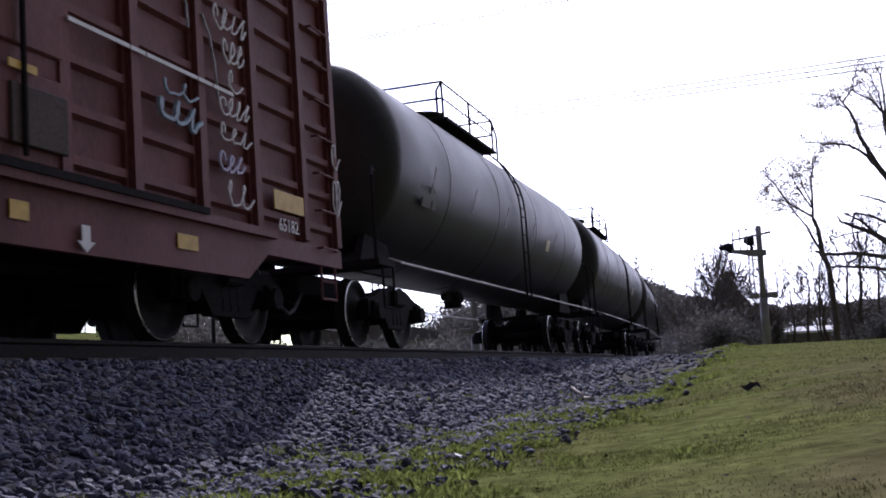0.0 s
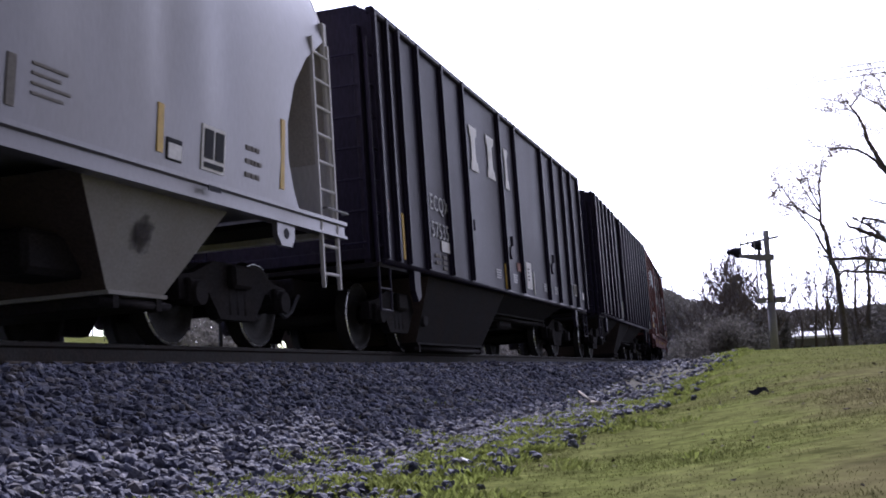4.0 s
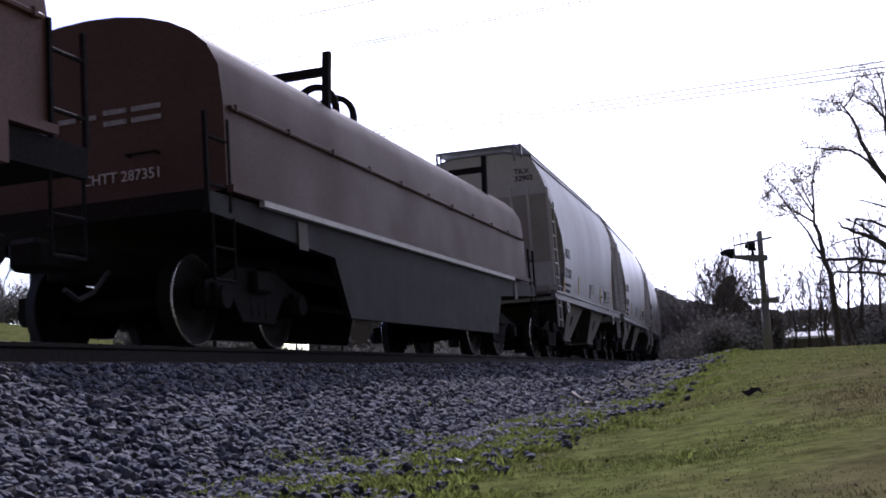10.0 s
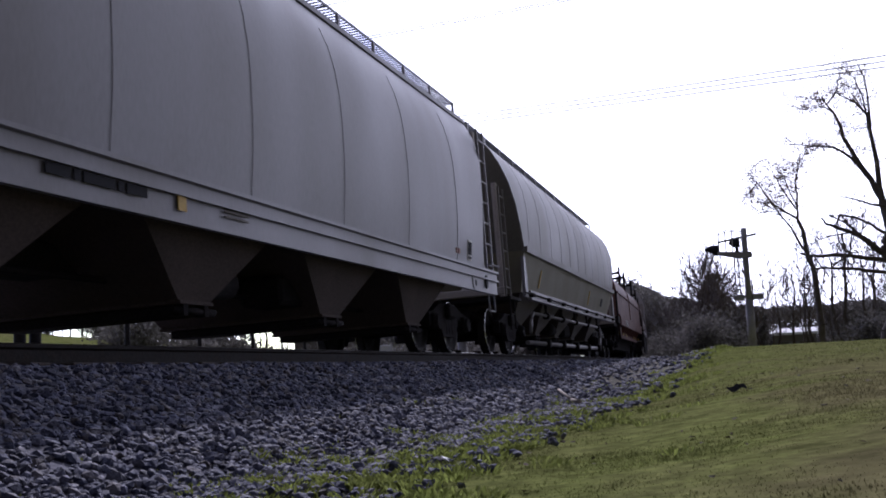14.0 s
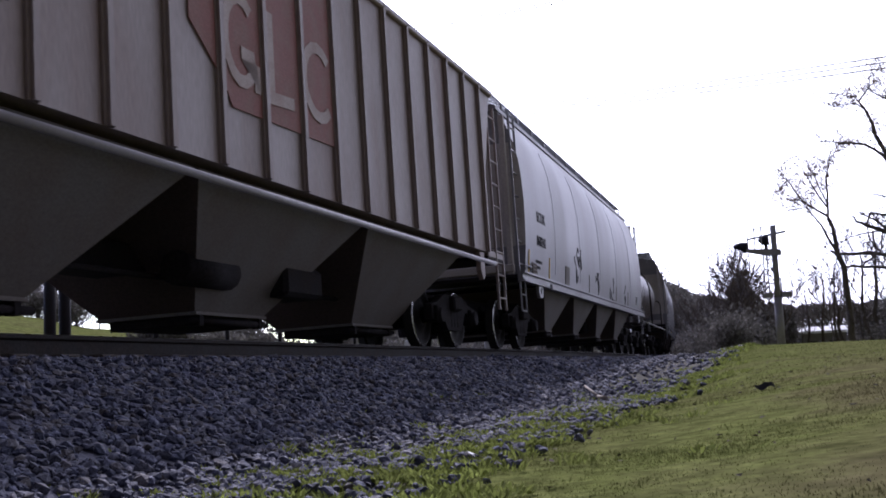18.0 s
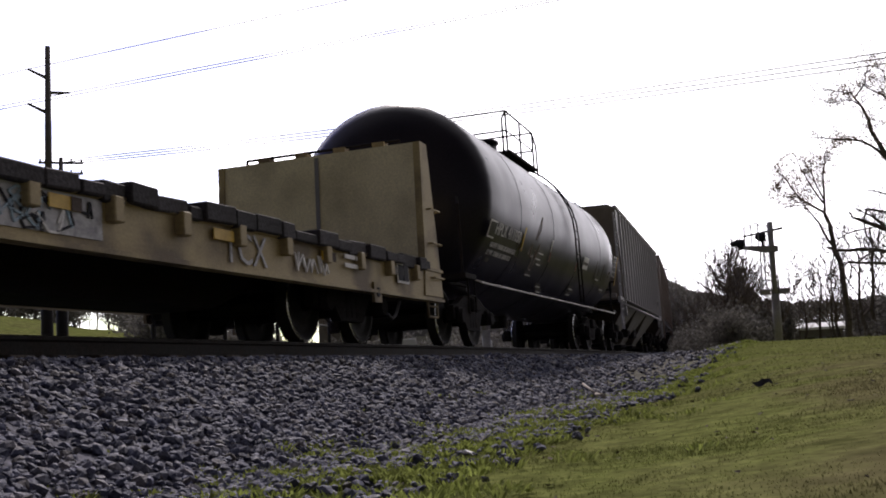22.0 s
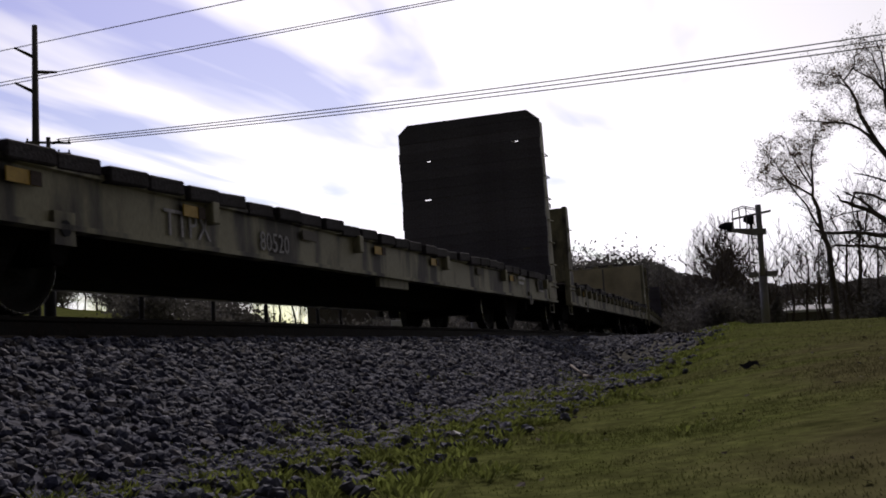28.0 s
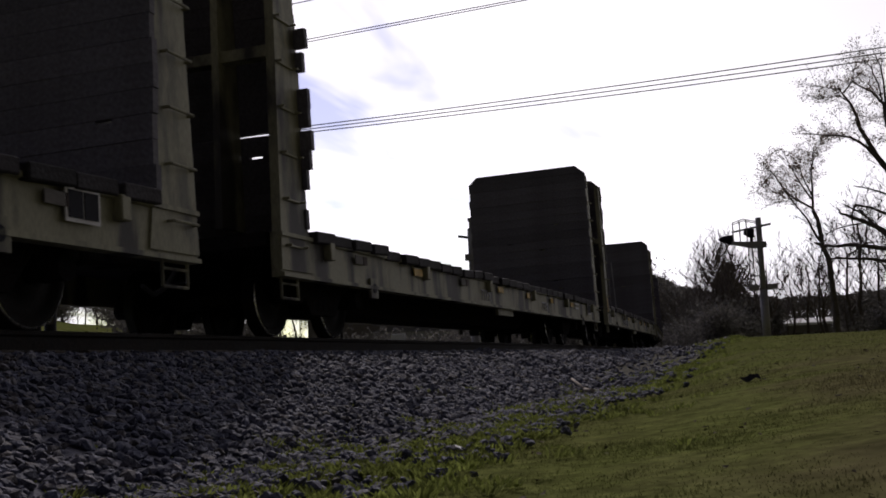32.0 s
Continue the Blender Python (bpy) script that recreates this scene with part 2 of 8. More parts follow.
M_TWIG = random_tint(material("bare_twigs", (0.15, 0.125, 0.105), 0.9, 0, 0.3, 1, (0.06, 0.05, 0.04), 0.5, 0), 0.6, 1.4)
M_BROWN = material("boxcar_red_paint", (0.15, 0.047, 0.042), 0.65, 0, 0.2, 1.1, (0.075, 0.035, 0.032), 0.65, 0.12, 30, spec=0.25, stretch=(1, 1, 0.4))
M_NAVY = material("faded_navy_paint", (0.021, 0.017, 0.036), 0.5, 0, 0.25, 1.0, (0.042, 0.032, 0.036), 0.45, 0.1, 30, spec=0.13, stretch=(1, 1, 0.3))
M_WHITE = material("pale_grey_hopper_paint", (0.195, 0.19, 0.21), 0.42, 0, 0.06, 0.8, (0.175, 0.158, 0.145), 0.45, 0.05, 30, spec=0.35, stretch=(1, 1, 0.35))
M_SILVER = material("silver_hopper_paint", (0.155, 0.15, 0.165), 0.3, 0.15, 0.06, 0.8, (0.15, 0.135, 0.12), 0.45, 0.05, 30, spec=0.32, stretch=(1, 1, 0.35))
M_PALE = material("chalky_pale_grey_paint", (0.42, 0.405, 0.45), 0.48, 0, 0.08, 0.9, (0.3, 0.27, 0.255), 0.4, 0.05, 30, spec=0.5, stretch=(1, 1, 0.35))
M_BAY = material("pale_dusty_bay_sheet", (0.27, 0.255, 0.235), 0.75, 0, 0.12, 1.1, (0.2, 0.17, 0.14), 0.5, 0.08)
M_UNDER = material("dusty_grey_underside", (0.16, 0.148, 0.138), 0.8, 0, 0.15, 1.4, (0.15, 0.12, 0.10), 0.6, 0.1)
M_ENDSHEET = material("brown_dusted_end_sheet", (0.44, 0.405, 0.385), 0.8, 0, 0.15, 1.2, (0.28, 0.24, 0.215), 0.5, 0.1)
# Side paint made lighter: missing light on the end walls put into its colour.
M_END = material("dusty_white_end_paint", (0.6, 0.58, 0.585), 0.6, 0, 0.08, 0.9, (0.42, 0.38, 0.355), 0.42, 0.05, 30, spec=0.3, stretch=(1, 1, 0.35))
M_SLOPE = material("dusty_brown_slope_sheet", (0.27, 0.238, 0.225), 0.8, 0, 0.15, 0.9, (0.15, 0.108, 0.09), 0.6, 0.1)
# Rust brown made darker: the shade between hopper bays is put into it.
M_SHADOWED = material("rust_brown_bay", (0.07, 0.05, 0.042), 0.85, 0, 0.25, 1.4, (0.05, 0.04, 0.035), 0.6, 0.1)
M_RUSTWHITE = material("rust_streaked_grey_paint", (0.255, 0.207, 0.19), 0.52, 0, 0.14, 1.3, (0.165, 0.074, 0.047), 0.54, 0.1, 30, spec=0.55, stretch=(1, 1, 0.25))
M_BLACK = material("black_tank_paint", (0.013, 0.011, 0.02), 0.3, 0, 0.2, 0.9, (0.022, 0.018, 0.025), 0.5, 0.03, spec=0.2)
M_COIL = material("brown_coil_hood", (0.114, 0.067, 0.055), 0.58, 0.0, 0.15, 1.2, (0.085, 0.047, 0.04), 0.55, 0.08, spec=0.2)
M_COILRED = material("oxide_red_coil_hood", (0.145, 0.067, 0.055), 0.58, 0.0, 0.2, 1.6, (0.08, 0.043, 0.037), 0.6, 0.15, spec=0.22)
M_TAN = material("tan_flatcar_paint", (0.36, 0.28, 0.14), 0.65, 0, 0.15, 1.2, (0.1, 0.07, 0.05), 0.8, 0.1, edge=(0.45, 0.62))
M_OLIVE = material("weathered_flatcar_paint", (0.28, 0.265, 0.168), 0.6, 0, 0.2, 1.7, (0.035, 0.03, 0.03), 0.94, 0.15, spec=0.4, stretch=(1.5, 1, 0.4), edge=(0.46, 0.6))
M_DECK = random_tint(material("weathered_deck_planks", (0.036, 0.031, 0.036), 0.9, 0, 0.35, 3, (0.02, 0.017, 0.016), 0.5, 0.5, 30), 0.6, 1.4, False)
M_SLAT = random_tint(material("dark_bulkhead_planks", (0.15, 0.14, 0.165), 0.75, 0, 0.25, 1.2, (0.075, 0.065, 0.075), 0.5, 0.3, 30), 0.85, 1.18, False)
M_YELLOW = material("yellow_reflector_paint", (0.60, 0.38, 0.04), 0.55, 0, 0.1, 8, (0.25, 0.15, 0.04), 0.4, 0.02)
M_MARK = material("white_stencil_paint", (0.74, 0.72, 0.72), 0.6, 0, 0.1, 6, (0.45, 0.4, 0.38), 0.35, 0)
M_INK = material("black_stencil_paint", (0.018, 0.018, 0.025), 0.7, 0, 0.1, 6, (0.05, 0.05, 0.05), 0.3, 0, spec=0.1)
M_SHEEN = material("glossy_black_stencil_paint", (0.03, 0.03, 0.036), 0.42, 0, 0.1, 6, (0.13, 0.13, 0.135), 0.6, 0, spec=0.35)
M_WORN = material("worn_pale_stencil", (0.42, 0.41, 0.43), 0.6, 0, 0.2, 8, (0.1, 0.1, 0.12), 0.6, 0)
M_FADED = material("faded_grey_stencil", (0.085, 0.08, 0.088), 0.34, 0.15, 0.2, 6, (0.15, 0.14, 0.135), 0.75, 0, spec=0.32)


def smudge(name, rgb, reach):
    """A smear that thins out raggedly from its middle."""
    m = material(name, rgb, 0.8, 0, 0.3, 5, rgb, 0.5, 0)
    n, l = m.node_tree.nodes, m.node_tree.links
    b = n["Principled BSDF"]
    tc, size, wob, add, mr = n.new("ShaderNodeTexCoord"), n.new("ShaderNodeVectorMath"), n.new("ShaderNodeTexNoise"), n.new("ShaderNodeMath"), n.new("ShaderNodeMapRange")
    size.operation = "LENGTH"
    wob.inputs["Scale"].default_value, wob.inputs["Detail"].default_value = 9.0, 5.0
    add.operation, add.inputs[1].default_value = "MULTIPLY_ADD", reach * 1.1
    mr.inputs["From Min"].default_value, mr.inputs["From Max"].default_value = reach * 0.75, reach * 1.4
    mr.inputs["To Min"].default_value, mr.inputs["To Max"].default_value = 0.85, 0.0
    l.new(tc.outputs["Object"], size.inputs[0])
    l.new(tc.outputs["Object"], wob.inputs["Vector"])
    l.new(wob.outputs["Fac"], add.inputs[0])
    l.new(size.outputs["Value"], add.inputs[2])
    l.new(add.outputs[0], mr.inputs["Value"])
    l.new(mr.outputs["Result"], b.inputs["Alpha"])
    return m


M_SMUDGE = smudge("smeared_grease", (0.05, 0.042, 0.04), 0.2)
M_RED = material("faded_red_paint", (0.255, 0.10, 0.082), 0.7, 0, 0.15, 3, (0.26, 0.19, 0.16), 0.6, 0)
M_CREAM = material("faded_cream_paint", (0.37, 0.295, 0.255), 0.6, 0, 0.15, 4, (0.3, 0.2, 0.17), 0.6, 0)
M_SPRAYBLUE = material("pale_blue_spray_paint", (0.30, 0.42, 0.52), 0.6, 0, 0.2, 6, (0.3, 0.2, 0.2), 0.4, 0)
M_POLE = material("weathered_pole", (0.10, 0.09, 0.085), 0.8, 0, 0.25, 2, (0.05, 0.045, 0.04), 0.5, 0.3)
M_PLATE = material("pale_olive_face_plate", (0.68, 0.6, 0.41), 0.7, 0, 0.15, 1.4, (0.2, 0.16, 0.1), 0.5, 0.1)
M_RACK = material("black_rack_paint", (0.014, 0.013, 0.016), 0.7, 0, 0.2, 3, (0.03, 0.022, 0.018), 0.4, 0.1, spec=0.2)
M_DRYWOOD = material("bleached_dry_wood", (0.34, 0.3, 0.26), 0.85, 0, 0.25, 5, (0.2, 0.16, 0.13), 0.5, 0.3)
M_DULL = material("dull_steel_pipe", (0.26, 0.25, 0.255), 0.55, 0.2, 0.15, 3, (0.1, 0.09, 0.08), 0.4, 0.05)
M_MAST = material("grey_mast_paint", (0.30, 0.29, 0.285), 0.75, 0, 0.2, 2, (0.12, 0.11, 0.1), 0.5, 0.2)
M_DUSTY = material("dusty_olive_grey_paint", (0.155, 0.147, 0.14), 0.45, 0, 0.1, 0.8, (0.15, 0.13, 0.11), 0.5, 0.05, 30, spec=0.22, stretch=(1, 1, 0.35))
M_GALV = material("grey_galvanised_steel", (0.30, 0.31, 0.33), 0.5, 0.6, 0.15, 3, (0.15, 0.14, 0.13), 0.4, 0.05)
M_WALL = material("white_building_cladding", (0.75, 0.75, 0.75), 0.6, 0, 0.05, 0.8, (0.55, 0.53, 0.5), 0.3, 0.02)
M_ROOF = material("grey_roof_sheet", (0.20, 0.20, 0.21), 0.6, 0.2, 0.15, 0.8, (0.12, 0.1, 0.09), 0.4, 0.05)
M_GLASS = material("dark_window_glass", (0.02, 0.025, 0.03), 0.1, 0, 0.05, 3, (0.03, 0.03, 0.03), 0.2, 0)
M_WIRE = material("black_cable", (0.03, 0.03, 0.035), 0.6, 0, 0.1, 3, (0.05, 0.05, 0.05), 0.2, 0)


# ---- building helpers ----
def part(name, bm, mat, parent=None, label="", at=None, smooth=False):
    """Link a bmesh (or a mesh made before) as one object, under a thing or a part."""
    if isinstance(bm, bmesh.types.BMesh):
        me = bpy.data.meshes.new(name)
        bm.to_mesh(me)
        bm.free()
        if smooth:
            me.shade_smooth()
    else:
        me = bm
    if not me.materials:
        for q in (mat if isinstance(mat, (list, tuple)) else [mat]):
            me.materials.append(q)
    ob = new(name, me)
    ob.parent = parent
    if at is not None:
        ob.matrix_basis = at
    if label:
        ob["label"] = label
    return ob


KEPT = {}


def kept(key, make, mat, smooth=False):
    """A mesh that alike pieces share."""
    if key not in KEPT:
        bm = bmesh.new()
        make(bm)
        me = bpy.data.meshes.new(key)
        bm.to_mesh(me)
        bm.free()
        if smooth:
            me.shade_smooth()
        for q in (mat if isinstance(mat, (list, tuple)) else [mat]):
            me.materials.append(q)
        KEPT[key] = me
    return KEPT[key]


def box(bm, x0, x1, y0, y1, z0, z1, slot=0, bevel=0.0):
    v = [bm.verts.new((x, y, z)) for x in (x0, x1) for y in (y0, y1) for z in (z0, z1)]
    fs = [bm.faces.new([v[i] for i in q]) for q in ((0, 1, 3, 2), (4, 6, 7, 5), (0, 4, 5, 1), (2, 3, 7, 6), (0, 2, 6, 4), (1, 5, 7, 3))]
    for fc in fs:
        fc.material_index = slot
    if bevel:
        bmesh.ops.bevel(bm, geom=list({e for fc in fs for e in fc.edges}), offset=bevel, segments=1, affect="EDGES")


def rod(bm, a, b, r, n=8, r2=None, slot=0, cap=True):
    a, b = Vector(a), Vector(b)
    d = (b - a).normalized()
    u = d.orthogonal().normalized()
    w = d.cross(u)
    r2 = r if r2 is None else r2
    ring = []
    for c, q in ((a, r), (b, r2)):
        ring.append([bm.verts.new(c + (u * math.cos(k * math.tau / n) + w * math.sin(k * math.tau / n)) * q) for k in range(n)])
    for k in range(n):
        fc = bm.faces.new((ring[0][k], ring[0][(k + 1) % n], ring[1][(k + 1) % n], ring[1][k]))
        fc.material_index = slot
        fc.smooth = n > 6
    if cap:
        bm.faces.new(ring[0][::-1]).material_index = slot
        bm.faces.new(ring[1]).material_index = slot


def pipe(bm, pts, r, n=6, slot=0):
    for a, b in zip(pts[:-1], pts[1:]):
        rod(bm, a, b, r, n, slot=slot)


def prism(bm, profile, x0, x1, slot=0, taper=None):
    """A profile of (y, z) drawn from x0 to x1; taper: a second profile at x1."""
    a = [bm.verts.new((x0, y, z)) for y, z in profile]
    b = [bm.verts.new((x1, y, z)) for y, z in (taper or profile)]
    k = len(profile)
    for i in range(k):
        bm.faces.new((a[i], a[(i + 1) % k], b[(i + 1) % k], b[i])).material_index = slot
    bm.faces.new(a[::-1]).material_index = slot
    bm.faces.new(b).material_index = slot
    bmesh.ops.recalc_face_normals(bm, faces=bm.faces)


def plate(bm, outline, y0, y1, slot=0):
    """An outline of (x, z) drawn across from y0 to y1."""
    a = [bm.verts.new((x, y0, z)) for x, z in outline]
    b = [bm.verts.new((x, y1, z)) for x, z in outline]
    k = len(outline)
    for i in range(k):
        bm.faces.new((a[i], a[(i + 1) % k], b[(i + 1) % k], b[i])).material_index = slot
    bm.faces.new(a[::-1]).material_index = slot
    bm.faces.new(b).material_index = slot
    bmesh.ops.recalc_face_normals(bm, faces=bm.faces)


def shell(bm, levels, cols=1):
    """A hull from level to level: height, half length, half width."""
    rings = []
    for z, xe, w in levels:
        pts = []
        for i in range(cols + 1):
            pts.append((-xe + 2 * xe * i / cols, -w, z))
        for i in range(cols + 1):
            pts.append((xe - 2 * xe * i / cols, w, z))
        rings.append([bm.verts.new(p) for p in pts])
    k = len(rings[0])
    for a, b in zip(rings[:-1], rings[1:]):
        for i in range(k):
            bm.faces.new((a[i], a[(i + 1) % k], b[(i + 1) % k], b[i]))
    bm.faces.new(rings[0][::-1])
    bm.faces.new(rings[-1])


def lettering(text, size, mat, parent, x, z, y=-1.58, name="lettering", label="", lean=0.0):
    """Stencilled writing on the side that faces the lawn."""
    key = "text_" + text + "_%.2f" % size + mat.name
    if key not in KEPT:
        cu = bpy.data.curves.new(key, "FONT")
        cu.body, cu.size, cu.extrude, cu.resolution_u = text, size, 0.004, 2
        tmp = bpy.data.objects.new(key, cu)
        me = bpy.data.meshes.new_from_object(tmp)
        bpy.data.objects.remove(tmp)
        me.materials.clear()
        me.materials.append(mat)
        KEPT[key] = me
    return part(name, KEPT[key], mat, parent, label, pose(x, y, z, 90 + lean, 0, 0))


def bars(widths, height, gap, mat, parent, x, z, y=-1.58, name="stencil_bar", label="", lean=0.0):
    """Lines of small writing, as plain bars."""
    up = Vector((0, -math.sin(radians(lean)), math.cos(radians(lean))))
    for i, row in enumerate(widths):
        x0 = 0.0
        for w in row:
            me = kept("bar_%.3f_%.3f_%s" % (w, height, mat.name), lambda b: box(b, 0, w, -0.004, 0.004, -height, 0), mat)
            d = up * (-i * (height + gap))
            part(name, me, mat, parent, label, pose(x + x0, y + d.y, z + d.z, lean, 0, 0))
            x0 += w + height * 0.5


def panel(w, h, mat, parent, x, z, y=-1.58, name="panel", label="", lean=0.0):
    bm = bmesh.new()
    box(bm, 0, w, -0.005, 0.005, 0, h)
    return part(name, bm, mat, parent, label, pose(x, y, z, lean, 0, 0))


# ---- the track's line ----
OFFSET, BEND, BEND_FROM, BEND_TO, GRADE, CANT = 6.407, 0.0023, 20.0, 170.0, 0.0035, 0.0246


def line(s):
    """Centre of the track at s metres along it: x, y, z and heading."""
    u = min(max(s - BEND_FROM, 0.0), BEND_TO - BEND_FROM)
    th = BEND * u
    e = max(s - BEND_TO, 0.0)
    return (min(s, BEND_FROM) + math.sin(th) / BEND + e * math.cos(th), OFFSET + (1 - math.cos(th)) / BEND + e * math.sin(th), GRADE * s, th)


def beside(s, o, z):
    """A point o metres to the lawn's side of the centre line and z over the rail's head, on canted track."""
    x, y, g, th = line(s)
    q = o * math.cos(CANT) - z * math.sin(CANT)
    return Vector((x + math.sin(th) * q, y - math.cos(th) * q, g + z * math.cos(CANT) + o * math.sin(CANT)))


def smooth_step(a, b, v):
    q = min(max((v - a) / (b - a), 0.0), 1.0)
    return q * q * (3 - 2 * q)


def lay(x, y):
    """Nearest s and offset o of a place on the ground."""
    s = x
    for _ in range(3):
        cx, cy, _g, th = line(s)
        s += (x - cx) * math.cos(th) + (y - cy) * math.sin(th)
    cx, cy, _g, th = line(s)
    return s, (x - cx) * math.sin(th) - (y - cy) * math.cos(th)


SHOULDER, TOE = 2.0, 3.75


def height(x, y):
    """Height of the ground: ballast bed, lawn bank on one side, rising land on the other."""
    s, o = lay(x, y)
    rail = GRADE * s
    if o >= 0:
        up = smooth_step(14.0, 34.0, s)
        low = (-0.93 + 0.0068 * min(max(x, -20), 90)) * (1 - up) + (rail - 0.2) * up
        xx = min(x, 37.0)
        side = -0.10 * max(min(y, 12.0), -0.6) * (1 - smooth_step(6.0, 30.0, x))
        plane = -0.95 + 0.031 * max(xx, -15) + side - 0.012 * min(max(x - 37.0, 0), 23.0)
        lawn = low + (plane - low) * smooth_step(0.0, 3.2 - 1.9 * smooth_step(8.0, 30.0, s), o - TOE + 0.1)
        if o < SHOULDER:
            return rail - 0.26
        if o < TOE:
            q = (o - SHOULDER) / (TOE - SHOULDER)
            return (rail - 0.26) * (1 - q) + (low - 0.03) * q
        return lawn
    o = -o
    if o < SHOULDER:
        return rail - 0.26
    base = -0.9 + 3.6 * smooth_step(10, 26, o) * smooth_step(22, 42, s) + 1.6 * smooth_step(6.5, 9.5, o) * smooth_step(15, 23, s) * (1 - smooth_step(30, 45, s))
    if o < 4.2:
        q = (o - SHOULDER) / (4.2 - SHOULDER)
        return (rail - 0.26) * (1 - q) + base * q
    return base


def edge_at(s):
    """Ragged border between stones and turf, as an offset from the track's centre."""
    return TOE + 0.42 + 0.4 * smooth_step(17, 22, s) + 0.4 * noise.noise((s * 0.5, 7, 0)) + 0.55 * noise.noise((s * 1.7, 3, 0))


def ground_sheet(name, xs, os, mat, lift=0.0, label="", category="", by_track=True):
    verts, faces = [], []
    for a in xs:
        for b in os:
            if by_track:
                x, y, _g, th = line(a)
                px, py = x + math.sin(th) * b, y - math.cos(th) * b
            else:
                px, py = a, b
            ripple = (noise.noise((px * 0.7, py * 0.7, 0)) * 0.015 + noise.noise((px * 3, py * 3, 1)) * 0.008) * (1 if abs(b) > 2.5 or not by_track else 0.3)
            verts.append((px, py, height(px, py) + lift + ripple))
    k = len(os)
    for i in range(len(xs) - 1):
        for j in range(k - 1):
            faces.append((i * k + j, i * k + j + 1, (i + 1) * k + j + 1, (i + 1) * k + j))
    me = bpy.data.meshes.new(name)
    me.from_pydata(verts, [], faces)
    me.shade_smooth()
    ob = part(name, me, mat)
    return tagged(ob, label, category, kind="structure")


def steps(*runs):
    out = []
    for a, b, d in runs:
        k = max(1, round((b - a) / d))
        out += [a + (b - a) * i / k for i in range(k)]
    return out + [runs[-1][1]]


# one sheet of ground to the horizon: fine near the camera, wide far off
ALONG = steps((-1500, -100, 350), (-100, -10, 10), (-10, 40, 0.4), (40, 110, 2), (110, 300, 19), (300, 3000, 450))
ACROSS = steps((-2500, -300, 440), (-300, -60, 24), (-60, -4.2, 3.1), (-4.2, -2.0, 0.55), (-2.0, 2.0, 0.5), (2.0, 3.75, 0.175), (3.75, 12, 0.33), (12, 40, 2.0), (40, 300, 26), (300, 2500, 440))
ground_sheet("ground", ALONG, ACROSS, M_SOIL, 0, "mown spring lawn and bare banks beside the railway", "ground")
ground_sheet("ballast_bed", steps((-60, -10, 2), (-10, 60, 0.5), (60, 240, 3)), steps((-4.0, -2.0, 0.5), (-2.0, 2.0, 0.4), (2.0, 3.9, 0.13)), M_BED, 0.02,
                   "bed of grey crushed stone under the rails", "ballast")

ground_sheet("mud_strip", steps((17, 60, 0.5)), steps((3.2, 4.6, 0.14)), M_MUD, 0.028, "dark trodden mud between the stones and the lawn", "mud")


def rails():
    prof = [(-0.07, -0.185), (0.07, -0.185), (0.07, -0.17), (0.012, -0.15), (0.012, -0.05), (0.037, -0.035), (0.037, -0.004), (0.03, 0.0), (-0.03, 0.0), (-0.037, -0.004),
            (-0.037, -0.035), (-0.012, -0.05), (-0.012, -0.15), (-0.07, -0.17)]
    for side in (0.755, -0.755):
        verts, faces, k = [], [], len(prof)
        ss = steps((-60, 240, 2.5))
        for s in ss:
            verts += [beside(s, side + y, z) for y, z in prof]
        for i in range(len(ss) - 1):
            for j in range(k):
                faces.append((i * k + j, i * k + (j + 1) % k, (i + 1) * k + (j + 1) % k, (i + 1) * k + j))
        me = bpy.data.meshes.new("rail")
        me.from_pydata(verts, [], faces)
        me.materials.append(M_RAIL)
        me.materials.append(M_RAILTOP)
        for i, fc in enumerate(me.polygons):
            fc.material_index = 1 if i % k in (6, 7, 8) else 0
        tagged(part("rail", me, M_RAIL), "rusty steel rail with a polished head on wooden ties", "rail", "rails of the track", "structure")
    me = kept("tie", lambda bm: box(bm, -0.115, 0.115, -1.3, 1.3, -0.36, -0.19, bevel=0.012), M_TIE)
    holder = tagged(new("track_ties"), "dark creosoted wooden ties under the rails", "ties", kind="structure")
    for i in range(150):
        s = -12 + i * 0.5
        x, y, g, th = line(s)
        m = Matrix.Translation(beside(s, 0, 0)) @ Euler((-CANT, 0, th + random.uniform(-0.02, 0.02))).to_matrix().to_4x4()
        part("tie", me, M_TIE, holder, at=m)


rails()


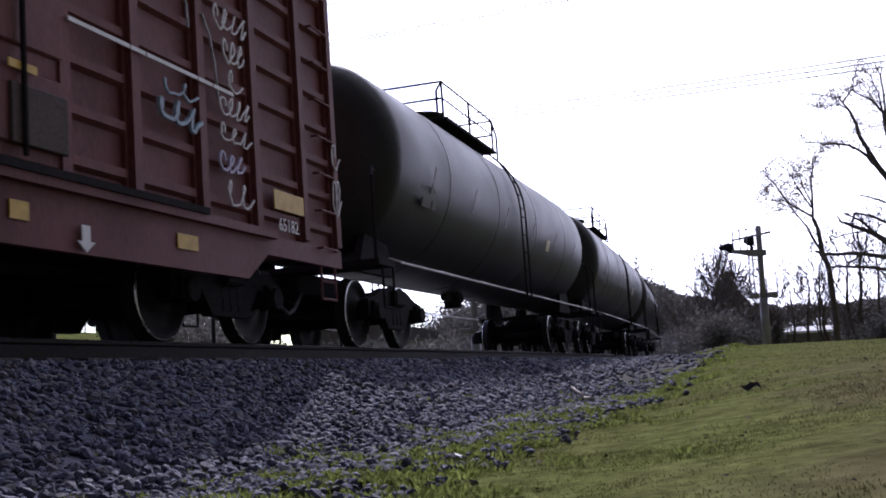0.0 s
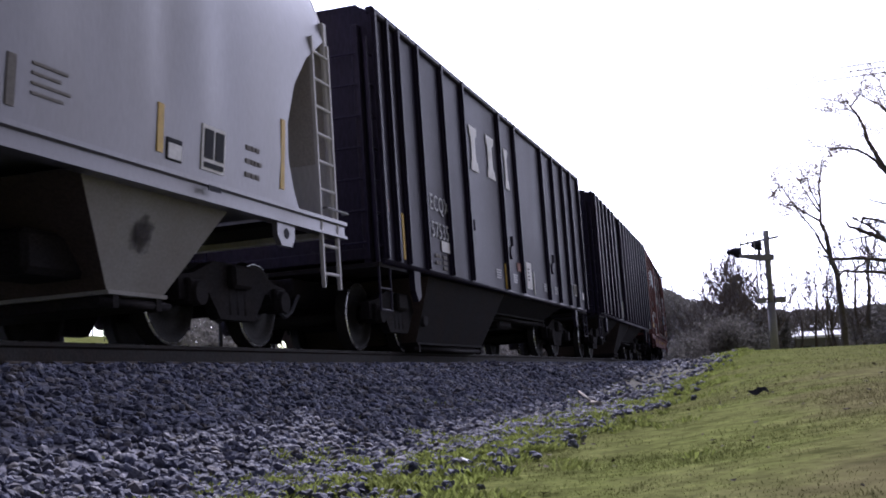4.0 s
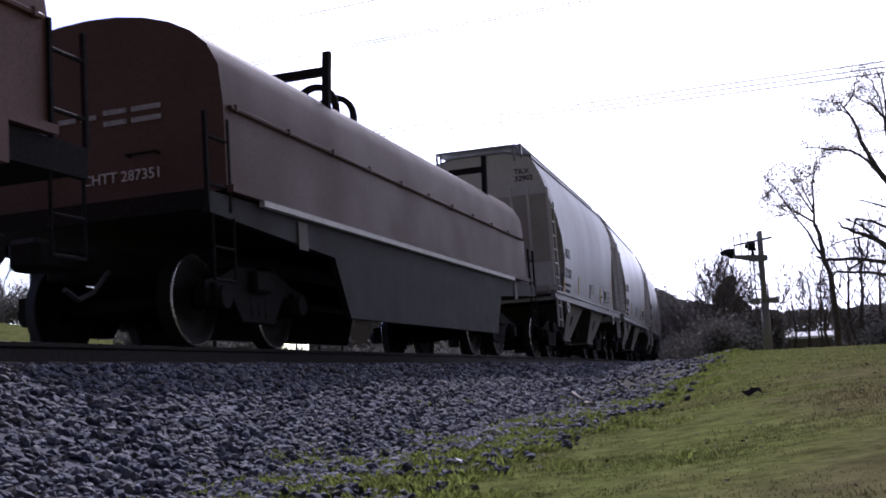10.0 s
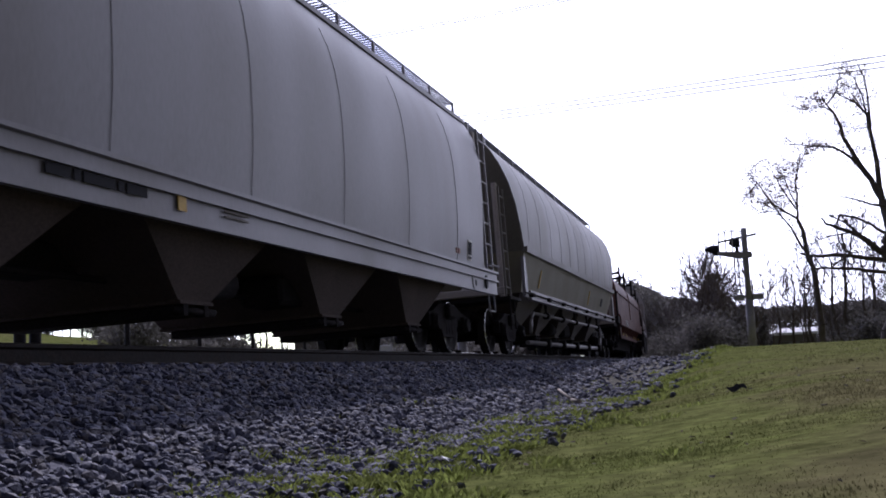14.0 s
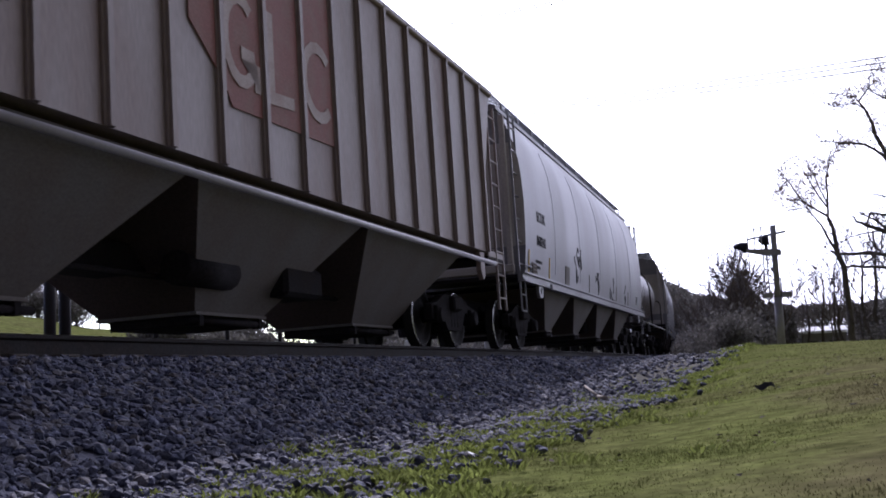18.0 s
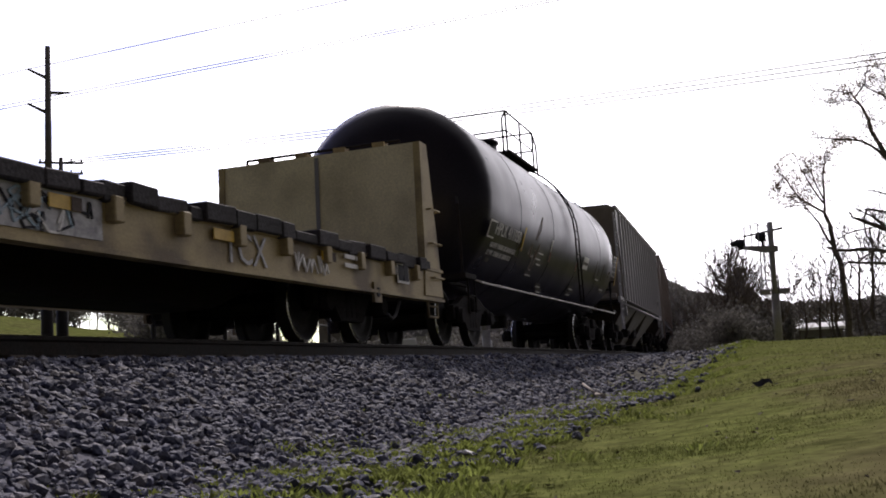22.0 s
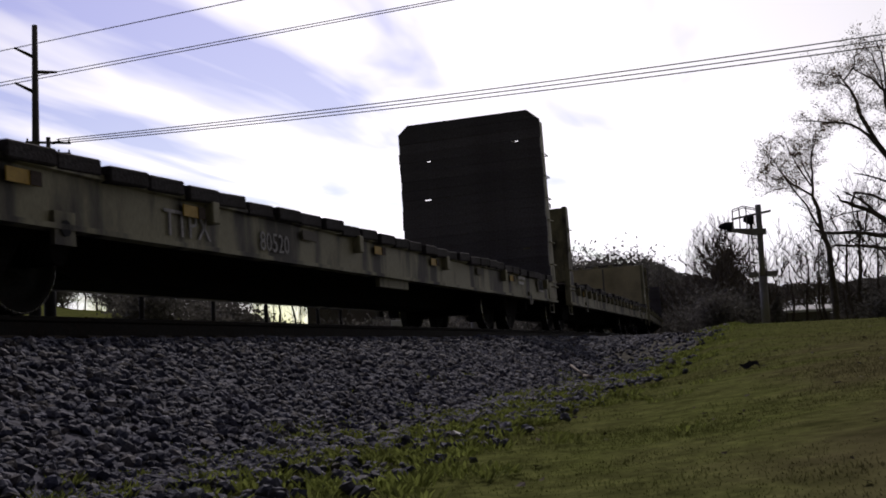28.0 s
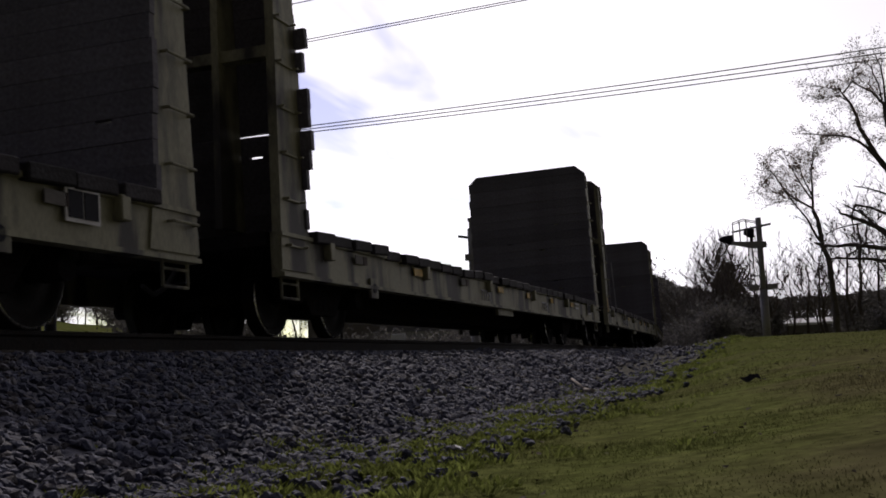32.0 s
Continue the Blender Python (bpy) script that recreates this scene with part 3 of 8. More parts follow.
def scatter_stones():
    """Loose crushed stone on the shoulder and its slope."""
    rng = np.random.default_rng(4)
    bm = bmesh.new()
    bmesh.ops.create_icosphere(bm, subdivisions=1, radius=1.0)
    base = np.array([v.co[:] for v in bm.verts])
    tri = np.array([[v.index for v in fc.verts] for fc in bm.faces])
    bm.free()
    allv, allf, off = [], [], 0
    for s0, s1, o0, o1, per, size in ((-9, -1, 1.35, 5.2, 160, 0.045), (-1, 9, 1.35, 5.2, 650, 0.0285), (9, 16, 1.35, 5.2, 430, 0.034), (16, 30, 1.35, 5.0, 170, 0.05), (30, 60, 1.4, 4.8, 60, 0.07), (60, 110, 1.4, 3.8, 16, 0.11)):
        count = int((s1 - s0) * (o1 - o0) * per)
        for s, o in zip(rng.uniform(s0, s1, count), rng.uniform(o0, o1, count)):
            edge = edge_at(s)
            if o > edge and rng.random() > 0.35 * max(0.0, 1 - (o - edge) / 0.8):
                continue
            if s > 15 and o > 3.25 and rng.random() < min(0.85, (s - 15) * 0.17):
                continue
            x, y, _g, th = line(s)
            px, py = x + math.sin(th) * o, y - math.cos(th) * o
            k = size * rng.uniform(0.55, 1.5)
            sc = np.array([k * rng.uniform(0.8, 1.4), k * rng.uniform(0.7, 1.1), k * rng.uniform(0.45, 0.85)])
            v = base * rng.uniform(0.72, 1.2, (len(base), 1)) * sc
            q = Euler(rng.uniform(-1.2, 1.2, 3) * (0.5, 0.5, 2.6)).to_matrix()
            v = v @ np.array(q).T + (px, py, height(px, py) + 0.02 + k * rng.uniform(0.0, 0.5))
            allv.append(v)
            allf.append(tri + off)
            off += len(base)
    me = bpy.data.meshes.new("gravel")
    me.from_pydata(np.concatenate(allv).tolist(), [], np.concatenate(allf).tolist())
    tagged(part("gravel", me, M_BALLAST), "loose blue-grey crushed stone on the track's shoulder", "gravel", kind="stuff")


scatter_stones()


def scatter_blades(name, zones, mat, seed, length, width, label):
    rng = np.random.default_rng(seed)
    vs, fs, off = [], [], 0
    for x0, x1, y0, y1, per, grow in zones:
        count = int((x1 - x0) * (y1 - y0) * per)
        for x, y in zip(rng.uniform(x0, x1, count), rng.uniform(y0, y1, count)):
            s, o = lay(x, y)
            edge = edge_at(s)
            patch = noise.noise((x * 0.9, y * 0.9, 5))
            if o < edge + 0.05 + 0.6 * patch or x * x + y * y < 1.5:
                continue
            a = rng.uniform(0, math.tau)
            ln = length * grow * rng.uniform(0.5, 1.5) * (1 + 0.5 * patch + 0.5 * max(0.0, noise.noise((x * 3.1, y * 3.1, 2)) * 2 + 0.1))
            w = width * grow * rng.uniform(0.7, 1.3)
            dx, dy = math.cos(a), math.sin(a)
            z = height(x, y) - 0.005
            lean = rng.uniform(0.1, 0.9) * ln
            vs += [(x - dy * w, y + dx * w, z), (x + dy * w, y - dx * w, z), (x + dx * lean, y + dy * lean, z + ln)]
            fs.append((off, off + 1, off + 2))
            off += 3
    me = bpy.data.meshes.new(name)
    me.from_pydata(vs, [], fs)
    tagged(part(name, me, mat), label, "grass", kind="stuff")


def scatter_tufts():
    """Leafy weeds in clumps where the stones run out into the lawn."""
    rng = np.random.default_rng(6)
    vs, fs, off = [], [], 0
    for x0, x1, y0, y1, per, grow in ((-8, 1.5, 0.8, 4.8, 25, 1.2), (1.5, 9, 0.2, 4.8, 210, 1.0), (9, 20, 0.2, 5.2, 75, 1.25), (20, 45, 1.2, 7.0, 9, 1.9)):
        count = int((x1 - x0) * (y1 - y0) * per)
        for x, y in zip(rng.uniform(x0, x1, count), rng.uniform(y0, y1, count)):
            s, o = lay(x, y)
            d = (o - edge_at(s) - 0.05) / (0.5 if o < edge_at(s) else 0.6)
            clump = noise.noise((x * 1.3, y * 1.3, 9)) + 0.5 * noise.noise((x * 4, y * 4, 4))
            if rng.random() > math.exp(-d * d) * min(max(0.5 + 1.1 * clump, 0.06), 1.0):
                continue
            wide, tall = rng.uniform(0.03, 0.12) * grow, rng.uniform(0.018, 0.05) * grow
            for _ in range(rng.integers(14, 48)):
                a, q = rng.uniform(0, math.tau), wide * math.sqrt(rng.random())
                px, py = x + math.cos(a) * q, y + math.sin(a) * q
                ln, w = tall * rng.uniform(0.5, 1.4), rng.uniform(0.004, 0.01) * grow
                b = a + rng.uniform(-0.8, 0.8)
                dx, dy, lean = math.cos(b), math.sin(b), ln * rng.uniform(0.2, 1.3)
                z = height(px, py) + 0.01
                vs += [(px - dy * w * 0.4, py + dx * w * 0.4, z), (px + dy * w * 0.4, py - dx * w * 0.4, z), (px + dx * lean * 0.6 + dy * w, py + dy * lean * 0.6 - dx * w, z + ln * 0.7),
                       (px + dx * lean, py + dy * lean, z + ln), (px + dx * lean * 0.6 - dy * w, py + dy * lean * 0.6 + dx * w, z + ln * 0.7)]
                fs.append((off, off + 1, off + 2, off + 3, off + 4))
                off += 5
    me = bpy.data.meshes.new("weeds")
    me.from_pydata(vs, [], fs)
    tagged(part("weeds", me, M_WEED), "bright green weeds in clumps along the ballast's edge", "weeds", kind="stuff")


def scatter_litter():
    """Dead leaves and bark bits on the lawn."""
    rng = np.random.default_rng(11)
    vs, fs, off = [], [], 0
    for x, y in zip(rng.uniform(3, 24, 420), rng.uniform(-4, 4, 420)):
        if lay(x, y)[1] < edge_at(lay(x, y)[0]) + 0.2 or x * x + y * y < 6:
            continue
        z, k, a = height(x, y) + 0.006, rng.uniform(0.008, 0.028) * (1 + x * 0.03), rng.uniform(0, math.tau)
        for i in range(5):
            b = a + i * math.tau / 5
            vs.append((x + math.cos(b) * k * rng.uniform(0.4, 1.3), y + math.sin(b) * k * rng.uniform(0.4, 1.0), z + rng.uniform(0.0, 0.02)))
        fs.append((off, off + 1, off + 2, off + 3, off + 4))
        off += 5
    me = bpy.data.meshes.new("leaf_litter")
    me.from_pydata(vs, [], fs)
    tagged(part("leaf_litter", me, M_LITTER), "dark dead leaves scattered over the lawn", "leaves", kind="stuff")


scatter_blades("grass", ((2, 7, -3, 3.2, 1900, 1.0), (7, 13, -4.5, 4.0, 700, 1.3), (13, 24, -7, 4.5, 200, 1.7), (24, 40, -9, 7, 60, 2.2)), M_GRASS, 5, 0.0105, 0.0042,
               "short mown lawn grass with dry patches")
scatter_tufts()
scatter_litter()


# ---- rolling stock ----
# A car's own space: x the way it travels, y to the left of it, z up from the rail's head.
WHEEL_R = 0.457


def make_wheelset(bm):
    for sgn in (1, -1):
        prof = [(0.0, 0.10), (0.075, 0.11), (0.085, 0.17), (0.035, 0.2), (0.02, 0.36), (0.055, 0.385), (0.068, WHEEL_R - 0.016), (0.058, WHEEL_R), (-0.055, WHEEL_R + 0.006), (-0.07, WHEEL_R + 0.028),
                (-0.085, WHEEL_R + 0.02), (-0.085, 0.385), (-0.03, 0.36), (-0.05, 0.2), (-0.08, 0.12)]
        n, rings = 32, []
        for k in range(n):
            a = k * math.tau / n
            rings.append([bm.verts.new((r * math.sin(a), sgn * (0.755 + y), r * math.cos(a))) for y, r in prof])
        for k in range(n):
            for j in range(len(prof) - 1):
                fc = bm.faces.new((rings[k][j], rings[k][j + 1], rings[(k + 1) % n][j + 1], rings[(k + 1) % n][j]))
                fc.material_index = 1 if j == 6 else 0
                fc.smooth = True
        rod(bm, (0, sgn * 0.8, 0), (0, sgn * 1.12, 0), 0.1, 12)
    rod(bm, (0, -0.8, 0), (0, 0.8, 0), 0.085, 10)
    bmesh.ops.recalc_face_normals(bm, faces=bm.faces)


def make_side_frame(bm):
    outer = [(-1.12, 0.40), (-1.12, 0.62), (-0.85, 0.66), (-0.45, 0.80), (0.45, 0.80), (0.85, 0.66), (1.12, 0.62), (1.12, 0.40), (0.78, 0.40), (0.72, 0.54), (0.62, 0.54),
             (0.36, 0.24), (-0.36, 0.24), (-0.62, 0.54), (-0.72, 0.54), (-0.78, 0.40)]
    plate(bm, outer, -0.06, 0.06)
    for x in (-0.89, 0.89):
        box(bm, x - 0.13, x + 0.13, -0.12, 0.10, 0.36, 0.60, bevel=0.02)
        rod(bm, (x, -0.17, 0.457), (x, 0.05, 0.457), 0.115, 12)
    for x in (-0.16, 0, 0.16):
        rod(bm, (x, 0, 0.29), (x, 0, 0.6), 0.07, 8)


def make_bolster(bm):
    box(bm, -0.2, 0.2, -1.15, 0.95 + 0.2, 0.55, 0.78, bevel=0.03)
    box(bm, -0.35, 0.35, -0.35, 0.35, 0.72, 0.86, bevel=0.03)
    for x in (-0.55, 0.55):
        rod(bm, (x, -0.9, 0.42), (x, 0.9, 0.42), 0.05, 6)


def truck(car, x):
    b = part("truck", kept("truck_bolster", make_bolster, M_STEEL), M_STEEL, car, "grimy dark cast-steel truck", pose(x, 0, 0))
    for y in (-1.0, 1.0):
        part("side_frame", kept("side_frame", make_side_frame, M_STEEL), M_STEEL, b, at=pose(0, y, 0, 0, 0, 180 if y > 0 else 0))
    for dx in (-0.889, 0.889):
        part("wheelset", kept("wheelset", make_wheelset, [M_WHEEL, M_TREAD]), M_STEEL, b, "dark wheels with polished rims", at=pose(dx, 0, WHEEL_R))


def make_coupler(bm):
    box(bm, 0, 0.55, -0.09, 0.09, 0.74, 0.94, bevel=0.02)
    box(bm, 0.5, 0.85, -0.16, 0.17, 0.70, 0.99, bevel=0.05)


def car_base(name, label, half, truck_in, category="freight car"):
    car = tagged(new(name), label, category, "cars of the freight train")
    for e in (1, -1):
        truck(car, e * (half - truck_in))
        part("coupler", kept("coupler", make_coupler, M_STEEL), M_STEEL, car, at=pose(e * (half - 0.1), 0, 0, 0, 0, 0 if e > 0 else 180))
        bm = bmesh.new()
        pipe(bm, [(0, 0.35, 0.72), (0.3, 0.38, 0.5), (0.55, 0.4, 0.42), (0.75, 0.4, 0.5)], 0.025)
        part("air_hose", bm, M_WIRE, car, at=pose(e * (half - 0.05), 0, 0, 0, 0, 0 if e > 0 else 180))
    return car


def centre_sill(car, half, z0=0.68, z1=0.95, mat=None):
    bm = bmesh.new()
    box(bm, -half, half, -0.3, 0.3, z0, z1, bevel=0.02)
    rod(bm, (-half * 0.7, -0.5, 0.62), (half * 0.7, -0.5, 0.62), 0.03, 6)
    box(bm, 0.6, 1.6, -0.95, -0.4, 0.5, 0.85, bevel=0.05)
    rod(bm, (-1.4, -0.75, 0.68), (-0.4, -0.75, 0.68), 0.17, 12)
    part("centre_sill", bm, mat or M_STEEL, car)


def ladder(car, x, y, z0, z1, rungs, width, mat, along=True, name="ladder", r=0.018):
    def make(bm):
        box(bm, -0.018, 0.018, -0.02, 0.02, 0, z1 - z0)

    def make_rung(bm):
        rod(bm, (0, 0, 0), (width, 0, 0), r, 6)
    me = kept("ladder_rail_%.2f_%s" % (z1 - z0, mat.name), make, mat)
    rung = kept("rung_%.2f_%.3f_%s" % (width, r, mat.name), make_rung, mat)
    at = pose(x - width / 2, y, z0) if along else pose(x, y - width / 2, z0, 0, 0, 90)
    ob = part(name, me, mat, car, at=at)
    part("rail", me, mat, ob, at=pose(width, 0, 0))
    for i in range(rungs):
        part("rung", rung, mat, ob, at=pose(0, 0, (z1 - z0) * (i + 0.5) / rungs))
    return ob


def grab(car, x, y, z, w, mat, up=False):
    def make(bm):
        d = (0, 0, w) if up else (w, 0, 0)
        pipe(bm, [(0, 0.07, 0), (0, 0, 0), d, (d[0], 0.07, d[2])], 0.014)
    return part("grab_iron", kept("grab_%.2f_%d_%s" % (w, up, mat.name), make, mat), mat, car, at=pose(x, y, z))


def stirrup(car, x, y, z, mat, drop=0.38):
    def make(bm):
        pipe(bm, [(-0.2, 0, 0), (-0.2, 0, -drop), (0.2, 0, -drop), (0.2, 0, 0)], 0.016)
        rod(bm, (-0.2, 0, -drop / 2), (0.2, 0, -drop / 2), 0.014, 6)
    return part("step", kept("stirrup_%.2f_%s" % (drop, mat.name), make, mat), mat, car, at=pose(x, y, z))


def ribs(car, xs, y, z0, z1, wide, deep, mat):
    def make(bm):
        prism(bm, [(0.0, 0), (-deep, 0), (-deep, z1 - z0), (0.0, z1 - z0)], -wide * 0.28, wide * 0.28)
        plate(bm, [(-wide / 2, 0), (wide / 2, 0), (wide / 2, z1 - z0), (-wide / 2, z1 - z0)], -deep * 0.4, 0.0)
    me = kept("rib_%.2f_%.2f_%.2f_%s" % (z1 - z0, wide, deep, mat.name), make, mat)
    for x in xs:
        part("side_post", me, mat, car, at=pose(x, -y, z0))
        part("side_post", me, mat, car, at=pose(x, y, z0, 0, 0, 180))


def bay(car, x, length, z_top, z_out, w_top, mats, flat=0.5, low_w=0.62):
    """A discharge hopper: slope sheets that fall to a gate, cross ridges between."""
    bm = bmesh.new()
    a, b = length / 2, flat / 2
    top = [bm.verts.new((px, py, z_top)) for px, py in ((-a, -w_top), (a, -w_top), (a, w_top), (-a, w_top))]
    w2 = w_top * low_w
    low = [bm.verts.new((px, py, z_out)) for px, py in ((-b, -w2), (b, -w2), (b, w2), (-b, w2))]
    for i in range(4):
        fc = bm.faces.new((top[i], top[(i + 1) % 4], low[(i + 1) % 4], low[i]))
        # End slopes take slot 1, the brown that carries the shade between bays.
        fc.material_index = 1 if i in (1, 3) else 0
    bm.faces.new(low[::-1])
    box(bm, -b - 0.02, b + 0.02, -w2 - 0.03, w2 + 0.03, z_out - 0.03, z_out + 0.004)
    bay_ob = part("hopper_bay", bm, mats, car, at=pose(x, 0, 0))

    def gate(g):
        box(g, -b + 0.06, b - 0.06, -w2 + 0.08, w2 - 0.08, z_out - 0.13, z_out - 0.032, bevel=0.01)
        rod(g, (-b - 0.12, -w2 + 0.02, z_out - 0.09), (b + 0.12, -w2 + 0.02, z_out - 0.09), 0.035, 8)
        for q in (-1, 1):
            box(g, q * (b - 0.1) - 0.04, q * (b - 0.1) + 0.04, -w2 - 0.02, -w2 + 0.08, z_out - 0.14, z_out - 0.032)
    part("outlet_gate", kept("gate_%.2f_%.2f_%.2f" % (b, w2, z_out), gate, M_STEEL), M_STEEL, bay_ob)


def running_board(car, half, z, w=0.35, rail=0.0, mat=None, y=0.0):
    def make(bm):
        for i in range(-3, 4):
            box(bm, -half, half, i * w / 3 - 0.012, i * w / 3 + 0.012, z, z + 0.03)
        k = int(half / 0.11)
        for i in range(-k, k + 1):
            box(bm, i * 0.11 - 0.012, i * 0.11 + 0.012, -w, w, z + 0.004, z + 0.024)
    mat = mat or M_GALV
    ob = part("running_board", kept("board_%.2f_%.2f_%.2f_" % (half, z, w) + mat.name, make, mat), mat, car, "grated steel roof walkway", pose(0, y, 0))
    for i in range(int(half / 0.7) + 1 if rail else 0):
        for yy in (-1, 1):
            me = kept("board_post_%.2f" % rail, lambda b: box(b, -0.03, 0.03, -0.02, 0.02, -rail, 0.02), M_SILVER)
            part("board_post", me, M_SILVER, ob, at=pose(-half + 0.1 + i * (2 * half - 0.2) / int(half / 0.7), yy * w, z))
    return ob


def hatches(car, xs, z, mat, y=0.0, r=0.36, length=0.0):
    def make(bm):
        if length:
            box(bm, -length / 2, length / 2, -r, r, 0, 0.11, bevel=0.03)
        else:
            rod(bm, (0, 0, 0), (0, 0, 0.12), r, 16)
    me = kept("hatch_%.2f_%.2f_%s" % (r, length, mat.name), make, mat)
    for x in xs:
        part("hatch", me, mat, car, at=pose(x, y, z))


def end_frame(car, half, z0, z1, mat, dark, posts=True):
    """The open end of a hopper: corner posts, slope braces, brake gear."""
    for e in (1, -1):
        at = pose(e * (half - 0.15), 0, 0, 0, 0, 0 if e > 0 else 180)
        key = "%.2f_%.2f_%s" % (z0, z1, mat.name)
        for y in (-1.3, 1.3) if posts else ():
            me = kept("end_post_%.1f_" % y + key, lambda b: box(b, -0.06, 0.06, y - 0.05, y + 0.05, z0, z1, bevel=0.012), mat)
            part("end_post", me, mat, car, at=at)
        for y in (-0.5, 0.5) if posts else ():
            me = kept("end_brace_%.1f_" % y + key, lambda b: rod(b, (0, y, z0 + 0.1), (-0.9, y, z0 + 0.9), 0.05, 6), mat)
            part("end_brace", me, mat, car, at=at)
        part("end_beam", kept("end_beam_" + key, lambda b: box(b, -0.075, 0.075, -1.36, 1.36, z0 + 0.05, z0 + 0.2, bevel=0.015), mat), mat, car, at=at)
        bm = bmesh.new()
        box(bm, -0.95, 0.1, -1.48, 1.48, z0 - 0.06, z0)
        part("end_platform", bm, dark, car, at=pose(e * (half - 0.12), 0, 0, 0, 0, 0 if e > 0 else 180))


# -- covered hoppers with curved sides --
def crease(bm):
    """Corners of a shell stay sharp, its curves smooth."""
    bm.normal_update()
    for e in bm.edges:
        if len(e.link_faces) == 2 and e.calc_face_angle(0.0) > 0.8:
            e.smooth = False


def seat_marks(car, body, old, low):
    """Lay plates and lettering onto the curved side sheet."""
    me = body.data
    skin = BVHTree.FromPolygons([v.co for v in me.vertices], [tuple(p.vertices) for p in me.polygons])
    for ob in [c for c in car.children if c not in old]:
        m = ob.matrix_basis.copy()
        if not ob.data or m.translation.y > -1.3:
            continue
        pts = [m @ Vector(q) for q in ob.bound_box]
        x0, x1, z0, z1 = min(q.x for q in pts), max(q.x for q in pts), min(q.z for q in pts), max(q.z for q in pts)
        if z0 < low:
            continue
        found = []
        for i in range(5):
            for z in (z0, z1):
                hit = skin.ray_cast(Vector((x0 + (x1 - x0) * i / 4, -4, z)), Vector((0, 1, 0)))[0]
                if hit:
                    found.append(hit)
        lows, highs = [q.y for q in found if q.z < (z0 + z1) / 2], [q.y for q in found if q.z >= (z0 + z1) / 2]
        if not lows or not highs:
            continue
        slope = (sum(highs) / len(highs) - sum(lows) / len(lows)) / max(z1 - z0, 0.02)
        y = min(q.y - slope * (q.z - m.translation.z) for q in found) - 0.004
        lean = Euler((math.atan(-slope), 0, 0)).to_matrix().to_4x4()
        ob.matrix_basis = Matrix.Translation((m.translation.x, y, m.translation.z)) @ lean @ m.to_3x3().to_4x4()


def curved_hopper(name, label, half, paint, sill, top, bays, marks, end_cut=0.95, side=1.57, cols=24, roof_rail=0.0, under=None, dents=0.0, cuts=None, walled=False):
    car = car_base(name, label, half, 1.75)
    centre_sill(car, half)
    bm = bmesh.new()
    h = top - sill
    ins = end_cut
    lv = []
    for q, cut, w in ((0.0, 0.92, 0.955), (0.06, 1.0, 0.965), (0.16, 1.05, 0.985), (0.28, 1.04, 0.997), (0.42, 0.96, 1.0), (0.54, 0.82, 0.99), (0.65, 0.64, 0.965), (0.75, 0.46, 0.92),
                      (0.84, 0.32, 0.855), (0.91, 0.25, 0.785), (0.945, 0.22, 0.735)):
        lv.append((sill + h * q, half - ins * (cuts[len(lv)] if cuts else cut), side * w))
    shell(bm, lv, 60 if dents else cols)
    for v in bm.verts:
        mid = smooth_step(sill + 0.1 * h, sill + 0.3 * h, v.co.z) * (1 - smooth_step(sill + 0.6 * h, sill + 0.85 * h, v.co.z))
        v.co.y *= 1 + dents * mid * (noise.noise((v.co.x * 1.9, v.co.z * 0.35, half + len(label))) + 0.4 * noise.noise((v.co.x * 4.5, v.co.z * 0.3, 2)))
    for fc in bm.faces:
        fc.normal_update()
        fc.smooth = abs(fc.normal.x) < 0.9
        if abs(fc.normal.x) > 0.5 and sill + 0.2 * h < fc.calc_center_median().z < sill + 0.72 * h:
            fc.material_index = 1
    crease(bm)
    body = part("body", bm, [paint, M_ENDSHEET], car)
    bm = bmesh.new()
    zr = sill + h * 0.945
    w = side * 0.735
    prism(bm, [(-w - 0.05, zr - 0.02), (w + 0.05, zr - 0.02), (w + 0.05, zr + 0.05), (w * 0.5, top), (-w * 0.5, top), (-w - 0.05, zr + 0.05)], -half + 0.2, half - 0.2)
    part("roof", bm, paint, car)
    for y in (-1, 1):
        bm = bmesh.new()
        prism(bm, [(0.05, sill - 0.17), (-0.085, sill - 0.17), (-0.085, sill - 0.14), (-0.05, sill - 0.13), (-0.05, sill - 0.03), (-0.09, sill - 0.02), (-0.09, sill + 0.02), (0.05, sill + 0.04)], -half, half)
        part("side_sill", bm, paint, car, at=pose(0, y * (side - 0.08), 0, 0, 0, 0 if y < 0 else 180))
        for e in (1, -1):
            bm = bmesh.new()
            plate(bm, [(-0.2, 0), (0.2, 0), (0.2, -0.2), (0.12, -0.3), (-0.12, -0.3), (-0.2, -0.2)], -0.03, 0.03)
            rod(bm, (0, -0.036, -0.17), (0, 0.036, -0.17), 0.055, 12, slot=1)
            part("jacking_pad", bm, [paint, M_INK], car, at=pose(e * (half - 1.55), y * (side - 0.06), sill - 0.1))
    for e in (1, -1):
        for y in (-1, 1):
            if walled:
                ladder(car, e * (half - 0.42), y * (side - 0.04), sill - 0.76, 3.42, 9, 0.44, M_END)
            else:
                ladder(car, e * (half - 0.22), y * (side - 0.1), sill - 0.05, sill + h * 0.88, 7, 0.42, paint)
            if y > 0 and not walled:
                ladder(car, e * (half - 0.02), 1.2, sill + 0.0, sill + h * 0.86, 7, 0.4, paint, along=False, name="end_ladder")
            if not walled:
                stirrup(car, e * (half - 0.24), y * (side - 0.1), sill - 0.1, paint, 0.6)
            grab(car, e * (half - 0.3) - 0.3, y * (side + 0.02), sill + 0.12, 0.6, paint)
    end_frame(car, half, sill - 0.03, top - 0.35, M_ENDSHEET, M_STEEL, not walled)
